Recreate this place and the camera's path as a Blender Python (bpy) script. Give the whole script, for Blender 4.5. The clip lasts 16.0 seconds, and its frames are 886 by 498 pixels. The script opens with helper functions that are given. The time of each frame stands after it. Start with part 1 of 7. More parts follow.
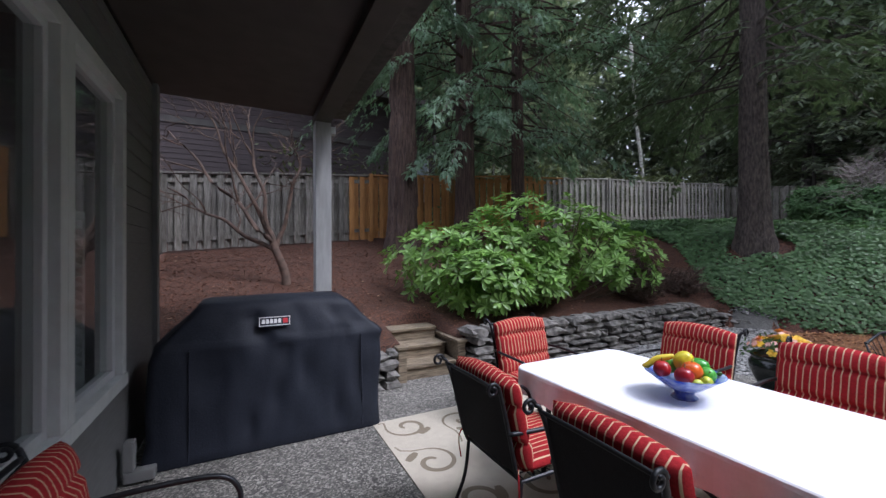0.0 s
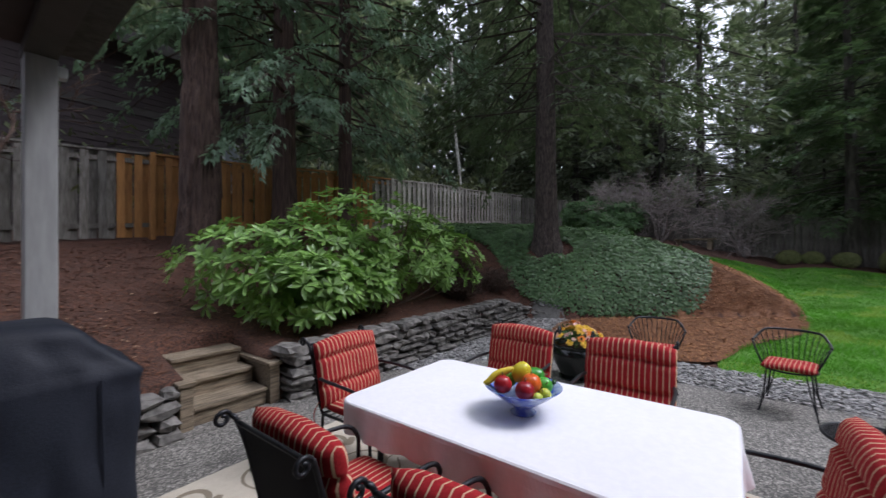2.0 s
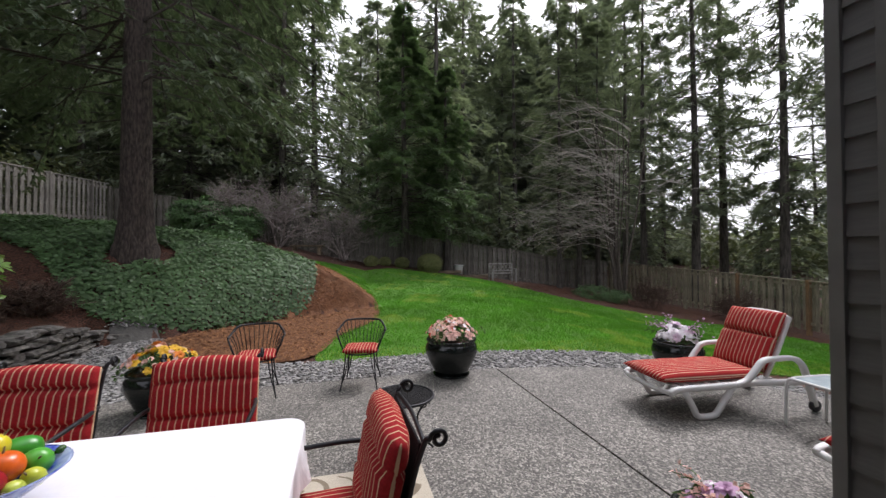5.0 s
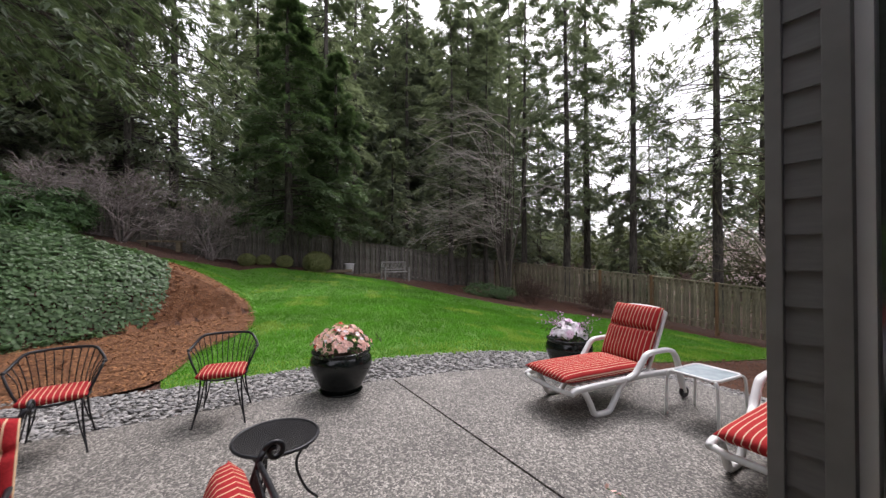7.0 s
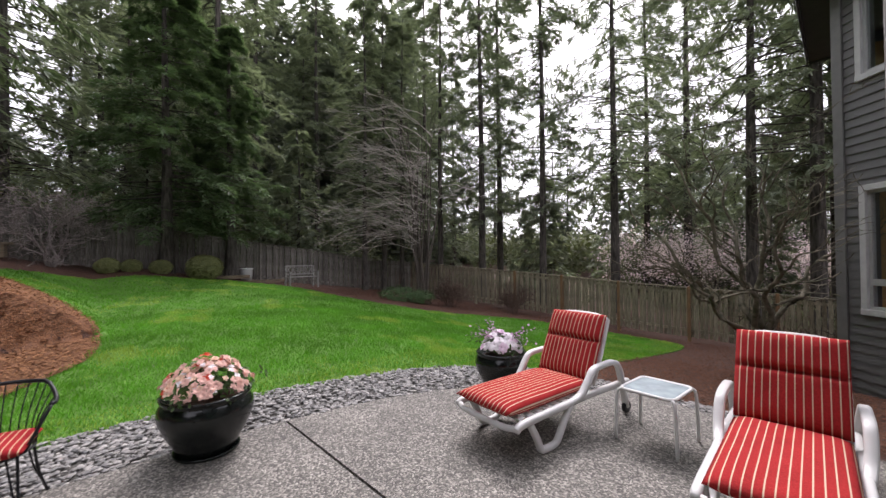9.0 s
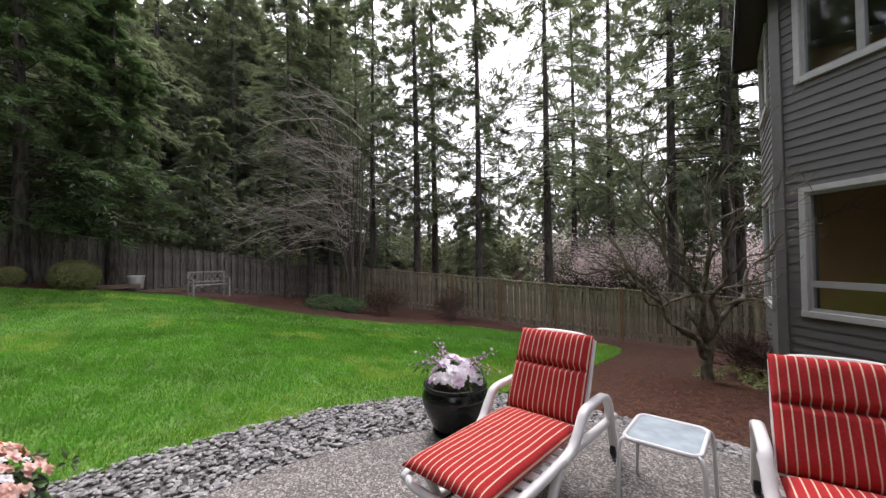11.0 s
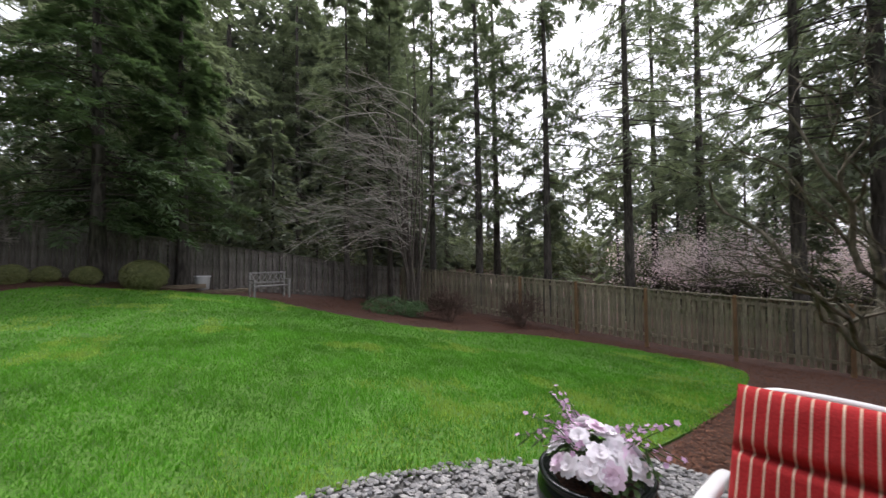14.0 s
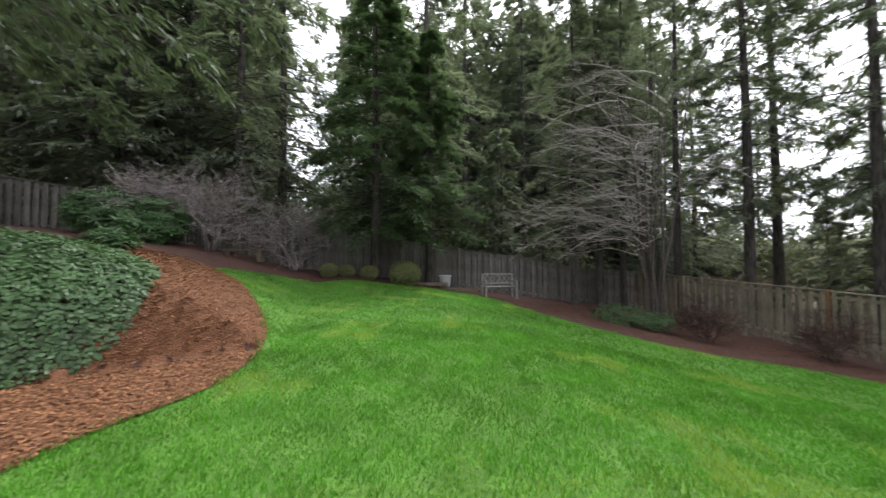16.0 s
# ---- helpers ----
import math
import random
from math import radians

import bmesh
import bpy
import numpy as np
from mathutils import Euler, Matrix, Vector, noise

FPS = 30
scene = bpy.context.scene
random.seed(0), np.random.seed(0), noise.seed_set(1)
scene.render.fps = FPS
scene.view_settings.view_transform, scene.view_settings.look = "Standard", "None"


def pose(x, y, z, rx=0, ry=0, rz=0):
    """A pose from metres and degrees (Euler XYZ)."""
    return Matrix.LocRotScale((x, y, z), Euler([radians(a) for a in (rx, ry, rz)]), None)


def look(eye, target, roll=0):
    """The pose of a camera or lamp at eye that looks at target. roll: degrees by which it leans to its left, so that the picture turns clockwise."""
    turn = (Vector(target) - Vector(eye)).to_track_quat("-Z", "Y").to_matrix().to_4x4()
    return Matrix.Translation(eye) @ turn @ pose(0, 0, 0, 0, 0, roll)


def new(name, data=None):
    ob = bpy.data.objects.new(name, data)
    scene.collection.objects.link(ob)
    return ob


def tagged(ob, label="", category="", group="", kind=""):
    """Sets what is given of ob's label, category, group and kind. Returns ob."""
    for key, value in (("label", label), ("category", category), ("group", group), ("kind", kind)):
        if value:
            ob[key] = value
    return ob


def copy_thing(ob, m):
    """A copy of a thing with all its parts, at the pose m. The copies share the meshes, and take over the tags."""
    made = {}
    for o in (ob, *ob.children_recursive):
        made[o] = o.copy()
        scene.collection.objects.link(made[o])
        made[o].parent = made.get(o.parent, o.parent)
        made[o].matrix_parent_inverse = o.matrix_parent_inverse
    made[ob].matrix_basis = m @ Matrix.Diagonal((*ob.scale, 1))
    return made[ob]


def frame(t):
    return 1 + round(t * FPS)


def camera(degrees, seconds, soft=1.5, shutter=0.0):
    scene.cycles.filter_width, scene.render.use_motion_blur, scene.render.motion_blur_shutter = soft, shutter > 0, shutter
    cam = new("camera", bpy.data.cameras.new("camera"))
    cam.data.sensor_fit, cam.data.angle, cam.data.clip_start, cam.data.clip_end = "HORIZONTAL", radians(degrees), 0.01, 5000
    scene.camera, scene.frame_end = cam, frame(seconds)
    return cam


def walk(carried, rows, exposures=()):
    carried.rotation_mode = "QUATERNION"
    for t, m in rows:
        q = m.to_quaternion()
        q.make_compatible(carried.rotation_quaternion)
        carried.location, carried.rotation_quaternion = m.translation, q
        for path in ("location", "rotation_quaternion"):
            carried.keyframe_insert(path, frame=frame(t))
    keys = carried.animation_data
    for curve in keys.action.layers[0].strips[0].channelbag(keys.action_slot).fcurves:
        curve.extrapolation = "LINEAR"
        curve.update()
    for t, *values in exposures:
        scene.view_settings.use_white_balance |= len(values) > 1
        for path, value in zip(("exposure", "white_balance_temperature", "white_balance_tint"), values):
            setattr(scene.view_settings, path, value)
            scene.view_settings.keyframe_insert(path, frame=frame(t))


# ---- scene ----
cam = camera(98.6, 16.0, soft=1.4, shutter=0.25)
METRES, EYE, TILT, LEAN, TURN = 5.6, 1.6, 0.0, 0.0, -27.1
ROWS = [
    (0.0, 0.0, 0.0, 0.0, 0.0, 0.38, 0.26),
    (0.5, -0.014, 0.0203, -0.0003, -6.24, 0.42, 0.16),
    (1.0, -0.0113, 0.0451, -0.0005, -11.63, 0.41, 0.34),
    (1.5, 0.0058, 0.069, 0.0031, -16.67, 0.34, 0.45),
    (2.0, 0.0208, 0.0945, 0.0042, -25.44, 0.29, 0.27),
    (2.5, 0.037, 0.1055, 0.0022, -37.27, 0.43, 0.24),
    (3.0, 0.0585, 0.1036, 0.0012, -45.76, 0.52, 0.29),
    (3.5, 0.0711, 0.1066, 0.0012, -54.37, 0.65, 0.14),
    (4.0, 0.08, 0.1033, -0.0004, -64.48, 0.8, 0.16),
    (4.5, 0.0846, 0.0929, -0.0006, -72.06, 0.9, 0.31),
    (5.0, 0.0866, 0.0881, 0.0012, -77.76, 0.92, 0.19),
    (7.5, 0.2181, 0.1073, 0.0011, -97.94, 0.67, 0.2),
    (8.0, 0.2541, 0.0995, 0.0013, -101.33, 0.76, 0.45),
    (8.5, 0.3, 0.0993, 0.001, -102.28, 0.79, 0.22),
    (9.0, 0.3416, 0.0903, 0.0016, -106.68, 0.88, 0.46),
    (9.5, 0.38, 0.0705, 0.0025, -109.28, 0.93, 0.69),
    (10.0, 0.4334, 0.0636, 0.0024, -113.33, 0.94, 0.45),
    (12.5, 0.648, 0.0049, 0.0044, -117.69, 1.33, 0.79),
    (13.0, 0.6931, 0.0034, 0.0038, -114.79, 1.35, 0.51),
    (13.5, 0.7397, -0.0009, 0.0044, -113.97, 1.42, 0.53),
    (14.0, 0.7811, -0.0095, -0.0015, -108.17, 1.5, 0.75),
    (14.5, 0.8148, -0.0077, -0.004, -101.82, 1.6, 0.38),
    (15.0, 0.8439, -0.0051, -0.0008, -98.27, 1.74, 0.34),
    (15.5, 0.8636, 0.0017, -0.0002, -87.79, 1.97, 0.44),
    (16.0, 0.8725, 0.0096, -0.0009, -75.54, 2.13, 0.0),
]
walk(cam, [(t, pose(0, 0, EYE, TILT, LEAN, TURN) @ pose(METRES * x, METRES * y, METRES * z, 90 + pitch, roll, yaw)) for t, x, y, z, yaw, pitch, roll in ROWS], [(0.0, 1.2, 5600, 17), (1.5, 0.9, 5750, 17), (3.0, 0.63, 5900, 16), (3.6, 0.63, 6000, 16), (5.0, 0.93, 6300, 17), (9.0, 1.2, 6420, 21), (13.0, 1.22, 6300, 21), (14.5, 1.1, 6250, 15), (15.5, 1.08, 6300, 12), (16.0, 1.42, 6200, 15)])

# ---- world, sun, exposure ----
world = bpy.data.worlds.new("overcast_sky")
scene.world = world
world.use_nodes = True
_nt = world.node_tree
_bg = _nt.nodes["Background"]
_sky = _nt.nodes.new("ShaderNodeTexSky")
_sky.sky_type = "NISHITA"
_sky.sun_disc = False
_sky.sun_elevation, _sky.sun_rotation = radians(54), radians(139)
_sky.air_density, _sky.dust_density = 1.0, 4.0
_hs = _nt.nodes.new("ShaderNodeHueSaturation")
_hs.inputs["Saturation"].default_value = 0.18
_nt.links.new(_sky.outputs["Color"], _hs.inputs["Color"])
_cl = _nt.nodes.new("ShaderNodeMix")
_cl.data_type = "RGBA"
_cl.inputs["Factor"].default_value = 0.6
_cl.inputs["B"].default_value = (6.0, 6.2, 6.5, 1)
_nt.links.new(_hs.outputs["Color"], _cl.inputs["A"])
_nt.links.new(_cl.outputs["Result"], _bg.inputs["Color"])
_bg.inputs["Strength"].default_value = 0.15

sun_data = bpy.data.lights.new("sun", "SUN")
sun_data.energy, sun_data.angle, sun_data.color = 1.3, radians(22), (1.0, 0.97, 0.93)
sun = new("sun", sun_data)
sun.matrix_world = look((13, -15, 27), (0, 0, 0))


# ---- materials ----
def mat(name, color, rough=0.6, metal=0.0, grain=0.0, scale=20.0, second=None, bump=0.0, big=0.0, random_value=0.0, spec=0.5, stretch=(1, 1, 1), coords="Object"):
    """A surface with grain at one scale, blotches at a second one and relief."""
    m = bpy.data.materials.new(name)
    m.use_nodes = True
    nt = m.node_tree
    b = nt.nodes["Principled BSDF"]
    b.inputs["Roughness"].default_value, b.inputs["Metallic"].default_value = rough, metal
    b.inputs["Specular IOR Level"].default_value = spec
    tc = nt.nodes.new("ShaderNodeTexCoord")
    mp = nt.nodes.new("ShaderNodeMapping")
    mp.inputs["Scale"].default_value = stretch
    nt.links.new(tc.outputs[coords], mp.inputs["Vector"])
    n1 = nt.nodes.new("ShaderNodeTexNoise")
    n1.inputs["Scale"].default_value, n1.inputs["Detail"].default_value = scale, 4
    nt.links.new(mp.outputs["Vector"], n1.inputs["Vector"])
    mix = nt.nodes.new("ShaderNodeMix")
    mix.data_type = "RGBA"
    c2 = second or tuple(c * (1 - grain) for c in color)
    mix.inputs["A"].default_value, mix.inputs["B"].default_value = (*c2, 1), (*color, 1)
    ramp = nt.nodes.new("ShaderNodeMapRange")
    ramp.inputs["From Min"].default_value, ramp.inputs["From Max"].default_value = 0.35, 0.65
    nt.links.new(n1.outputs["Fac"], ramp.inputs["Value"])
    nt.links.new(ramp.outputs["Result"], mix.inputs["Factor"])
    out = mix.outputs["Result"]
    if big or random_value:
        hs = nt.nodes.new("ShaderNodeHueSaturation")
        nt.links.new(out, hs.inputs["Color"])
        add = nt.nodes.new("ShaderNodeMath")
        add.operation = "ADD"
        add.inputs[0].default_value = add.inputs[1].default_value = 0.5
        if big:
            n2 = nt.nodes.new("ShaderNodeTexNoise")
            n2.inputs["Scale"].default_value, n2.inputs["Detail"].default_value = scale / 14, 3
            nt.links.new(tc.outputs[coords], n2.inputs["Vector"])
            r2 = nt.nodes.new("ShaderNodeMapRange")
            r2.inputs["From Min"].default_value, r2.inputs["From Max"].default_value = 0.3, 0.7
            r2.inputs["To Min"].default_value, r2.inputs["To Max"].default_value = 0.5 - big, 0.5 + big
            nt.links.new(n2.outputs["Fac"], r2.inputs["Value"])
            nt.links.new(r2.outputs["Result"], add.inputs[0])
        if random_value:
            oi = nt.nodes.new("ShaderNodeObjectInfo")
            ge = nt.nodes.new("ShaderNodeNewGeometry")
            sm = nt.nodes.new("ShaderNodeMath")
            sm.operation = "ADD"
            nt.links.new(oi.outputs["Random"], sm.inputs[0])
            nt.links.new(ge.outputs["Random Per Island"], sm.inputs[1])
            fr = nt.nodes.new("ShaderNodeMath")
            fr.operation = "FRACT"
            nt.links.new(sm.outputs[0], fr.inputs[0])
            r3 = nt.nodes.new("ShaderNodeMapRange")
            r3.inputs["To Min"].default_value, r3.inputs["To Max"].default_value = 0.5 - random_value, 0.5 + random_value
            nt.links.new(fr.outputs[0], r3.inputs["Value"])
            nt.links.new(r3.outputs["Result"], add.inputs[1])
        nt.links.new(add.outputs[0], hs.inputs["Value"])
        out = hs.outputs["Color"]
    nt.links.new(out, b.inputs["Base Color"])
    if bump:
        bp = nt.nodes.new("ShaderNodeBump")
        bp.inputs["Strength"].default_value, bp.inputs["Distance"].default_value = bump, 0.02
        nt.links.new(n1.outputs["Fac"], bp.inputs["Height"])
        nt.links.new(bp.outputs["Normal"], b.inputs["Normal"])
    return m


def leaf_mat(name, color, rough=0.5, through_light=0.25, variation=0.3, scale=0.6, spec=0.3, big=0.25):
    m = mat(name, color, rough, grain=0.3, scale=scale * 14, big=big, random_value=variation, spec=spec, coords="Generated" if scale < 0 else "Object")
    nt = m.node_tree
    b = nt.nodes["Principled BSDF"]
    tr = nt.nodes.new("ShaderNodeBsdfTranslucent")
    tr.inputs["Color"].default_value = (color[0] * 1.4, color[1] * 1.5, color[2], 1)
    ms = nt.nodes.new("ShaderNodeMixShader")
    ms.inputs["Fac"].default_value = through_light
    nt.links.new(b.outputs[0], ms.inputs[1])
    nt.links.new(tr.outputs[0], ms.inputs[2])
    nt.links.new(ms.outputs[0], nt.nodes["Material Output"].inputs["Surface"])
    return m


MULCH = mat("bark_mulch", (0.115, 0.046, 0.025), 0.9, scale=40, second=(0.024, 0.0105, 0.0065), bump=1.0, big=0.2)
PATH_MULCH = mat("fresh_bark_mulch", (0.235, 0.10, 0.038), 0.9, scale=45, second=(0.10, 0.042, 0.022), bump=1.0, big=0.15)
SOIL = mat("lawn_soil", (0.10, 0.24, 0.02), 0.9, scale=30, second=(0.055, 0.13, 0.015), bump=0.6, big=0.2)
CONCRETE = mat("exposed_aggregate", (0.20, 0.187, 0.165), 0.7, scale=22, second=(0.13, 0.121, 0.107), big=0.2)
_cn = CONCRETE.node_tree
_vo = _cn.nodes.new("ShaderNodeTexVoronoi")
_vo.inputs["Scale"].default_value = 82
_cb = _cn.nodes["Principled BSDF"]
_cs = _cb.inputs["Base Color"].links[0].from_socket
_tc = _cn.nodes.new("ShaderNodeTexCoord")
_cn.links.new(_tc.outputs["Object"], _vo.inputs["Vector"])
_sp = _cn.nodes.new("ShaderNodeSeparateColor")
_cn.links.new(_vo.outputs["Color"], _sp.inputs[0])
_pw = _cn.nodes.new("ShaderNodeMath")
_pw.operation = "POWER"
_pw.inputs[1].default_value = 2.2
_cn.links.new(_sp.outputs[0], _pw.inputs[0])
_mr = _cn.nodes.new("ShaderNodeMapRange")
_mr.inputs["To Min"].default_value, _mr.inputs["To Max"].default_value = 0.40, 2.25
_cn.links.new(_pw.outputs[0], _mr.inputs["Value"])
_hv = _cn.nodes.new("ShaderNodeHueSaturation")
_cn.links.new(_cs, _hv.inputs["Color"])
_cn.links.new(_mr.outputs["Result"], _hv.inputs["Value"])
_cn.links.new(_hv.outputs["Color"], _cb.inputs["Base Color"])
_bm = _cn.nodes.new("ShaderNodeBump")
_bm.inputs["Strength"].default_value, _bm.inputs["Distance"].default_value = 0.6, 0.006
_bm.invert = True
_cn.links.new(_vo.outputs["Distance"], _bm.inputs["Height"])
_cn.links.new(_bm.outputs["Normal"], _cb.inputs["Normal"])
STONE = mat("wall_stone", (0.185, 0.172, 0.155), 0.85, scale=14, second=(0.075, 0.07, 0.063), bump=0.7, big=0.12, random_value=0.28)
PEBBLE = mat("pebble", (0.35, 0.335, 0.315), 0.8, scale=15, second=(0.16, 0.16, 0.16), bump=0.2, random_value=0.4)
SIDING = mat("grey_siding_paint", (0.15, 0.15, 0.147), 0.6, grain=0.15, scale=8, bump=0.08, big=0.06, stretch=(1, 1, 8))
TRIM = mat("pale_trim_paint", (0.42, 0.43, 0.42), 0.5, grain=0.1, scale=10, bump=0.05, big=0.05)
SIDETRIM = mat("grey_corner_paint", (0.18, 0.18, 0.175), 0.6, grain=0.12, scale=9, bump=0.06, big=0.05)
WHITE_FRAME = mat("white_vinyl", (0.52, 0.53, 0.53), 0.4, grain=0.05, scale=6)
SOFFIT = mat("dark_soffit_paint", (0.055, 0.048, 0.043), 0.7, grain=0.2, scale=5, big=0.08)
POST = mat("grey_post_paint", (0.34, 0.34, 0.33), 0.6, grain=0.25, scale=14, bump=0.2, stretch=(1, 1, 0.2), big=0.08)
FENCE = mat("weathered_fence_wood", (0.36, 0.34, 0.31), 0.85, scale=18, second=(0.13, 0.12, 0.10), bump=0.4, big=0.2, random_value=0.25, stretch=(3, 3, 0.25))
# wood of the old east fence; also painted shade for the north-west fence corner
FENCE_DARK = mat("old_and_shaded_fence_wood", (0.20, 0.185, 0.165), 0.85, scale=18, second=(0.08, 0.072, 0.055), bump=0.4, big=0.2, random_value=0.25, stretch=(3, 3, 0.25))
FENCE_NEW = mat("new_cedar_wood", (0.36, 0.17, 0.045), 0.75, scale=18, second=(0.24, 0.11, 0.03), bump=0.25, big=0.12, random_value=0.15, stretch=(3, 3, 0.25))
STEP_WOOD = mat("weathered_step_wood", (0.25, 0.195, 0.13), 0.85, scale=16, second=(0.10, 0.077, 0.05), bump=0.5, big=0.15, stretch=(0.3, 3, 3))
NEIGHBOUR = mat("brown_siding", (0.052, 0.037, 0.037), 0.75, grain=0.3, scale=6, big=0.1, stretch=(0.4, 1, 6))
ROOF = mat("dark_roof_shingle", (0.06, 0.055, 0.05), 0.9, grain=0.4, scale=14, bump=0.5, big=0.15, random_value=0.2)
BARK = mat("fir_bark", (0.085, 0.066, 0.056), 0.95, scale=22, second=(0.022, 0.017, 0.014), bump=1.0, big=0.15, stretch=(1.4, 1.4, 0.35))
CEDAR_BARK = mat("cedar_bark", (0.095, 0.06, 0.046), 0.95, scale=16, second=(0.03, 0.017, 0.013), bump=1.0, big=0.15, stretch=(2, 2, 0.14))
FAR_BARK = mat("forest_bark", (0.105, 0.093, 0.08), 0.95, scale=8, second=(0.028, 0.024, 0.02), bump=0.6, stretch=(1.6, 1.6, 0.3))
BIRCH = mat("pale_birch_bark", (0.55, 0.53, 0.48), 0.8, scale=5, second=(0.25, 0.23, 0.2), stretch=(1, 1, 3))
STEM = mat("brown_stem_bark", (0.13, 0.11, 0.09), 0.9, scale=12, second=(0.06, 0.05, 0.04), bump=0.4)
TWIG = mat("grey_twig", (0.56, 0.51, 0.47), 0.9, scale=9, second=(0.30, 0.27, 0.24), random_value=0.2)
MAPLE_BARK = mat("mossy_maple_bark", (0.22, 0.19, 0.14), 0.9, scale=9, second=(0.075, 0.075, 0.045), bump=0.5, big=0.15)
SHRUB_TWIG = mat("grey_pink_shrub_twig", (0.34, 0.29, 0.27), 0.9, scale=9, second=(0.17, 0.145, 0.135), random_value=0.2)
RED_TWIG = mat("brown_shrub_twig", (0.12, 0.075, 0.055), 0.9, scale=9, second=(0.06, 0.04, 0.03), random_value=0.2)
# forest needles are paled and greyed: the haze of distance sits in their colour
FIR = leaf_mat("haze_paled_fir_needles", (0.185, 0.215, 0.155), 0.65, 0.42, 0.34)
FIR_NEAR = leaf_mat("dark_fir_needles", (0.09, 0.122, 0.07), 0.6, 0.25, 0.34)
# grey-green tint that stands for air haze over the distant wood
FAR_WOOD = leaf_mat("haze_tinted_far_needles", (0.14, 0.16, 0.13), 0.8, 0.3, 0.25, scale=0.1)
SPRUCE = leaf_mat("spruce_needles", (0.095, 0.145, 0.07), 0.6, 0.35, 0.36)
CEDAR = leaf_mat("cedar_fronds", (0.185, 0.27, 0.185), 0.5, 0.3, 0.34)
RHODO = leaf_mat("rhododendron_leaf", (0.19, 0.335, 0.072), 0.36, 0.22, 0.36, spec=0.45)
RHODO_FAR = leaf_mat("dark_rhododendron_leaf", (0.09, 0.18, 0.06), 0.4, 0.15, 0.3)
IVY = leaf_mat("ivy_leaf", (0.095, 0.175, 0.066), 0.5, 0.2, 0.33, spec=0.4)
GRASS = leaf_mat("grass_blade", (0.105, 0.30, 0.022), 0.55, 0.35, 0.22, scale=0.75, big=0.58)
GRASS_DRY = leaf_mat("yellowed_grass_blade", (0.29, 0.42, 0.07), 0.6, 0.35, 0.25, scale=0.5)
FENCE_POST = mat("cedar_fence_post", (0.27, 0.155, 0.07), 0.85, scale=18, second=(0.13, 0.085, 0.045), bump=0.3, big=0.2, stretch=(3, 3, 0.25))
FENCE_MOSS = mat("mossy_fence_wood", (0.33, 0.29, 0.205), 0.85, scale=18, second=(0.15, 0.14, 0.09), bump=0.4, big=0.2, random_value=0.25, stretch=(3, 3, 0.25))
BOX = leaf_mat("clipped_box_leaf", (0.27, 0.29, 0.12), 0.55, 0.15, 0.35)
BLOSSOM = leaf_mat("pink_cherry_blossom", (0.80, 0.65, 0.80), 0.7, 0.42, 0.25)
BRUSH = leaf_mat("undergrowth_leaf", (0.135, 0.155, 0.075), 0.7, 0.2, 0.3)


# ---- builders ----
def link(name, bm, material, parent=None, label="", smooth=False):
    """One bmesh as one mesh object."""
    me = bpy.data.meshes.new(name)
    bm.to_mesh(me)
    bm.free()
    return link_mesh(name, me, material, parent, label, smooth)


def link_mesh(name, me, material, parent=None, label="", smooth=False):
    for m in material if isinstance(material, (list, tuple)) else (material,):
        if m.name not in me.materials:
            me.materials.append(m)
    if smooth:
        me.shade_smooth()
    ob = new(name, me)
    if parent:
        ob.parent = parent
    if label:
        ob["label"] = label
    return ob


def part(name, bm, material, parent, label="", smooth=False):
    return link(name, bm, material, parent, label, smooth)


def thing(name, label, category, m=None, group="", kind=""):
    e = new(name)
    e.empty_display_size = 0.1
    if m is not None:
        e.matrix_basis = m
    return tagged(e, label, category, group, kind)


def arrays(name, verts, faces, material, parent=None, label="", smooth=False):
    me = bpy.data.meshes.new(name)
    verts = np.asarray(verts, float).reshape(-1, 3)
    me.from_pydata(verts.tolist(), [], faces.tolist() if isinstance(faces, np.ndarray) else faces)
    return link_mesh(name, me, material, parent, label, smooth)


def box(bm, x0, x1, y0, y1, z0, z1, bevel=0.0):
    g = bmesh.ops.create_cube(bm, size=1.0)["verts"]
    for v in g:
        v.co = Vector(((x0 + x1) / 2 + v.co.x * (x1 - x0), (y0 + y1) / 2 + v.co.y * (y1 - y0), (z0 + z1) / 2 + v.co.z * (z1 - z0)))
    if bevel:
        edges = list({e for v in g for e in v.link_edges})
        bmesh.ops.bevel(bm, geom=edges, offset=bevel, segments=2, affect="EDGES", profile=0.6)
    return bm


def boxed(*a, bevel=0.0):
    return box(bmesh.new(), *a, bevel=bevel)


def tube(points, radii, sides=8, closed_ends=True, bm=None, loop=False):
    """A round bar along points; radii one number or one a point."""
    bm = bm or bmesh.new()
    pts = [Vector(p) for p in points]
    if not isinstance(radii, (list, tuple, np.ndarray)):
        radii = [radii] * len(pts)
    rings, n = [], len(pts)
    side = None
    for i, p in enumerate(pts):
        if loop:
            d = pts[(i + 1) % n] - pts[i - 1]
        else:
            d = pts[min(i + 1, n - 1)] - pts[max(i - 1, 0)]
        d.normalize()
        if side is None:
            side = d.orthogonal().normalized()
        side = (side - d * side.dot(d))
        side = side.normalized() if side.length > 1e-5 else d.orthogonal().normalized()
        up = d.cross(side)
        rings.append([bm.verts.new(p + (side * math.cos(a) + up * math.sin(a)) * radii[i]) for a in [2 * math.pi * k / sides for k in range(sides)]])
    for i in range(n if loop else n - 1):
        a, b = rings[i], rings[(i + 1) % n]
        for k in range(sides):
            bm.faces.new((a[k], a[(k + 1) % sides], b[(k + 1) % sides], b[k]))
    if closed_ends and not loop:
        bm.faces.new(rings[0][::-1])
        bm.faces.new(rings[-1])
    return bm


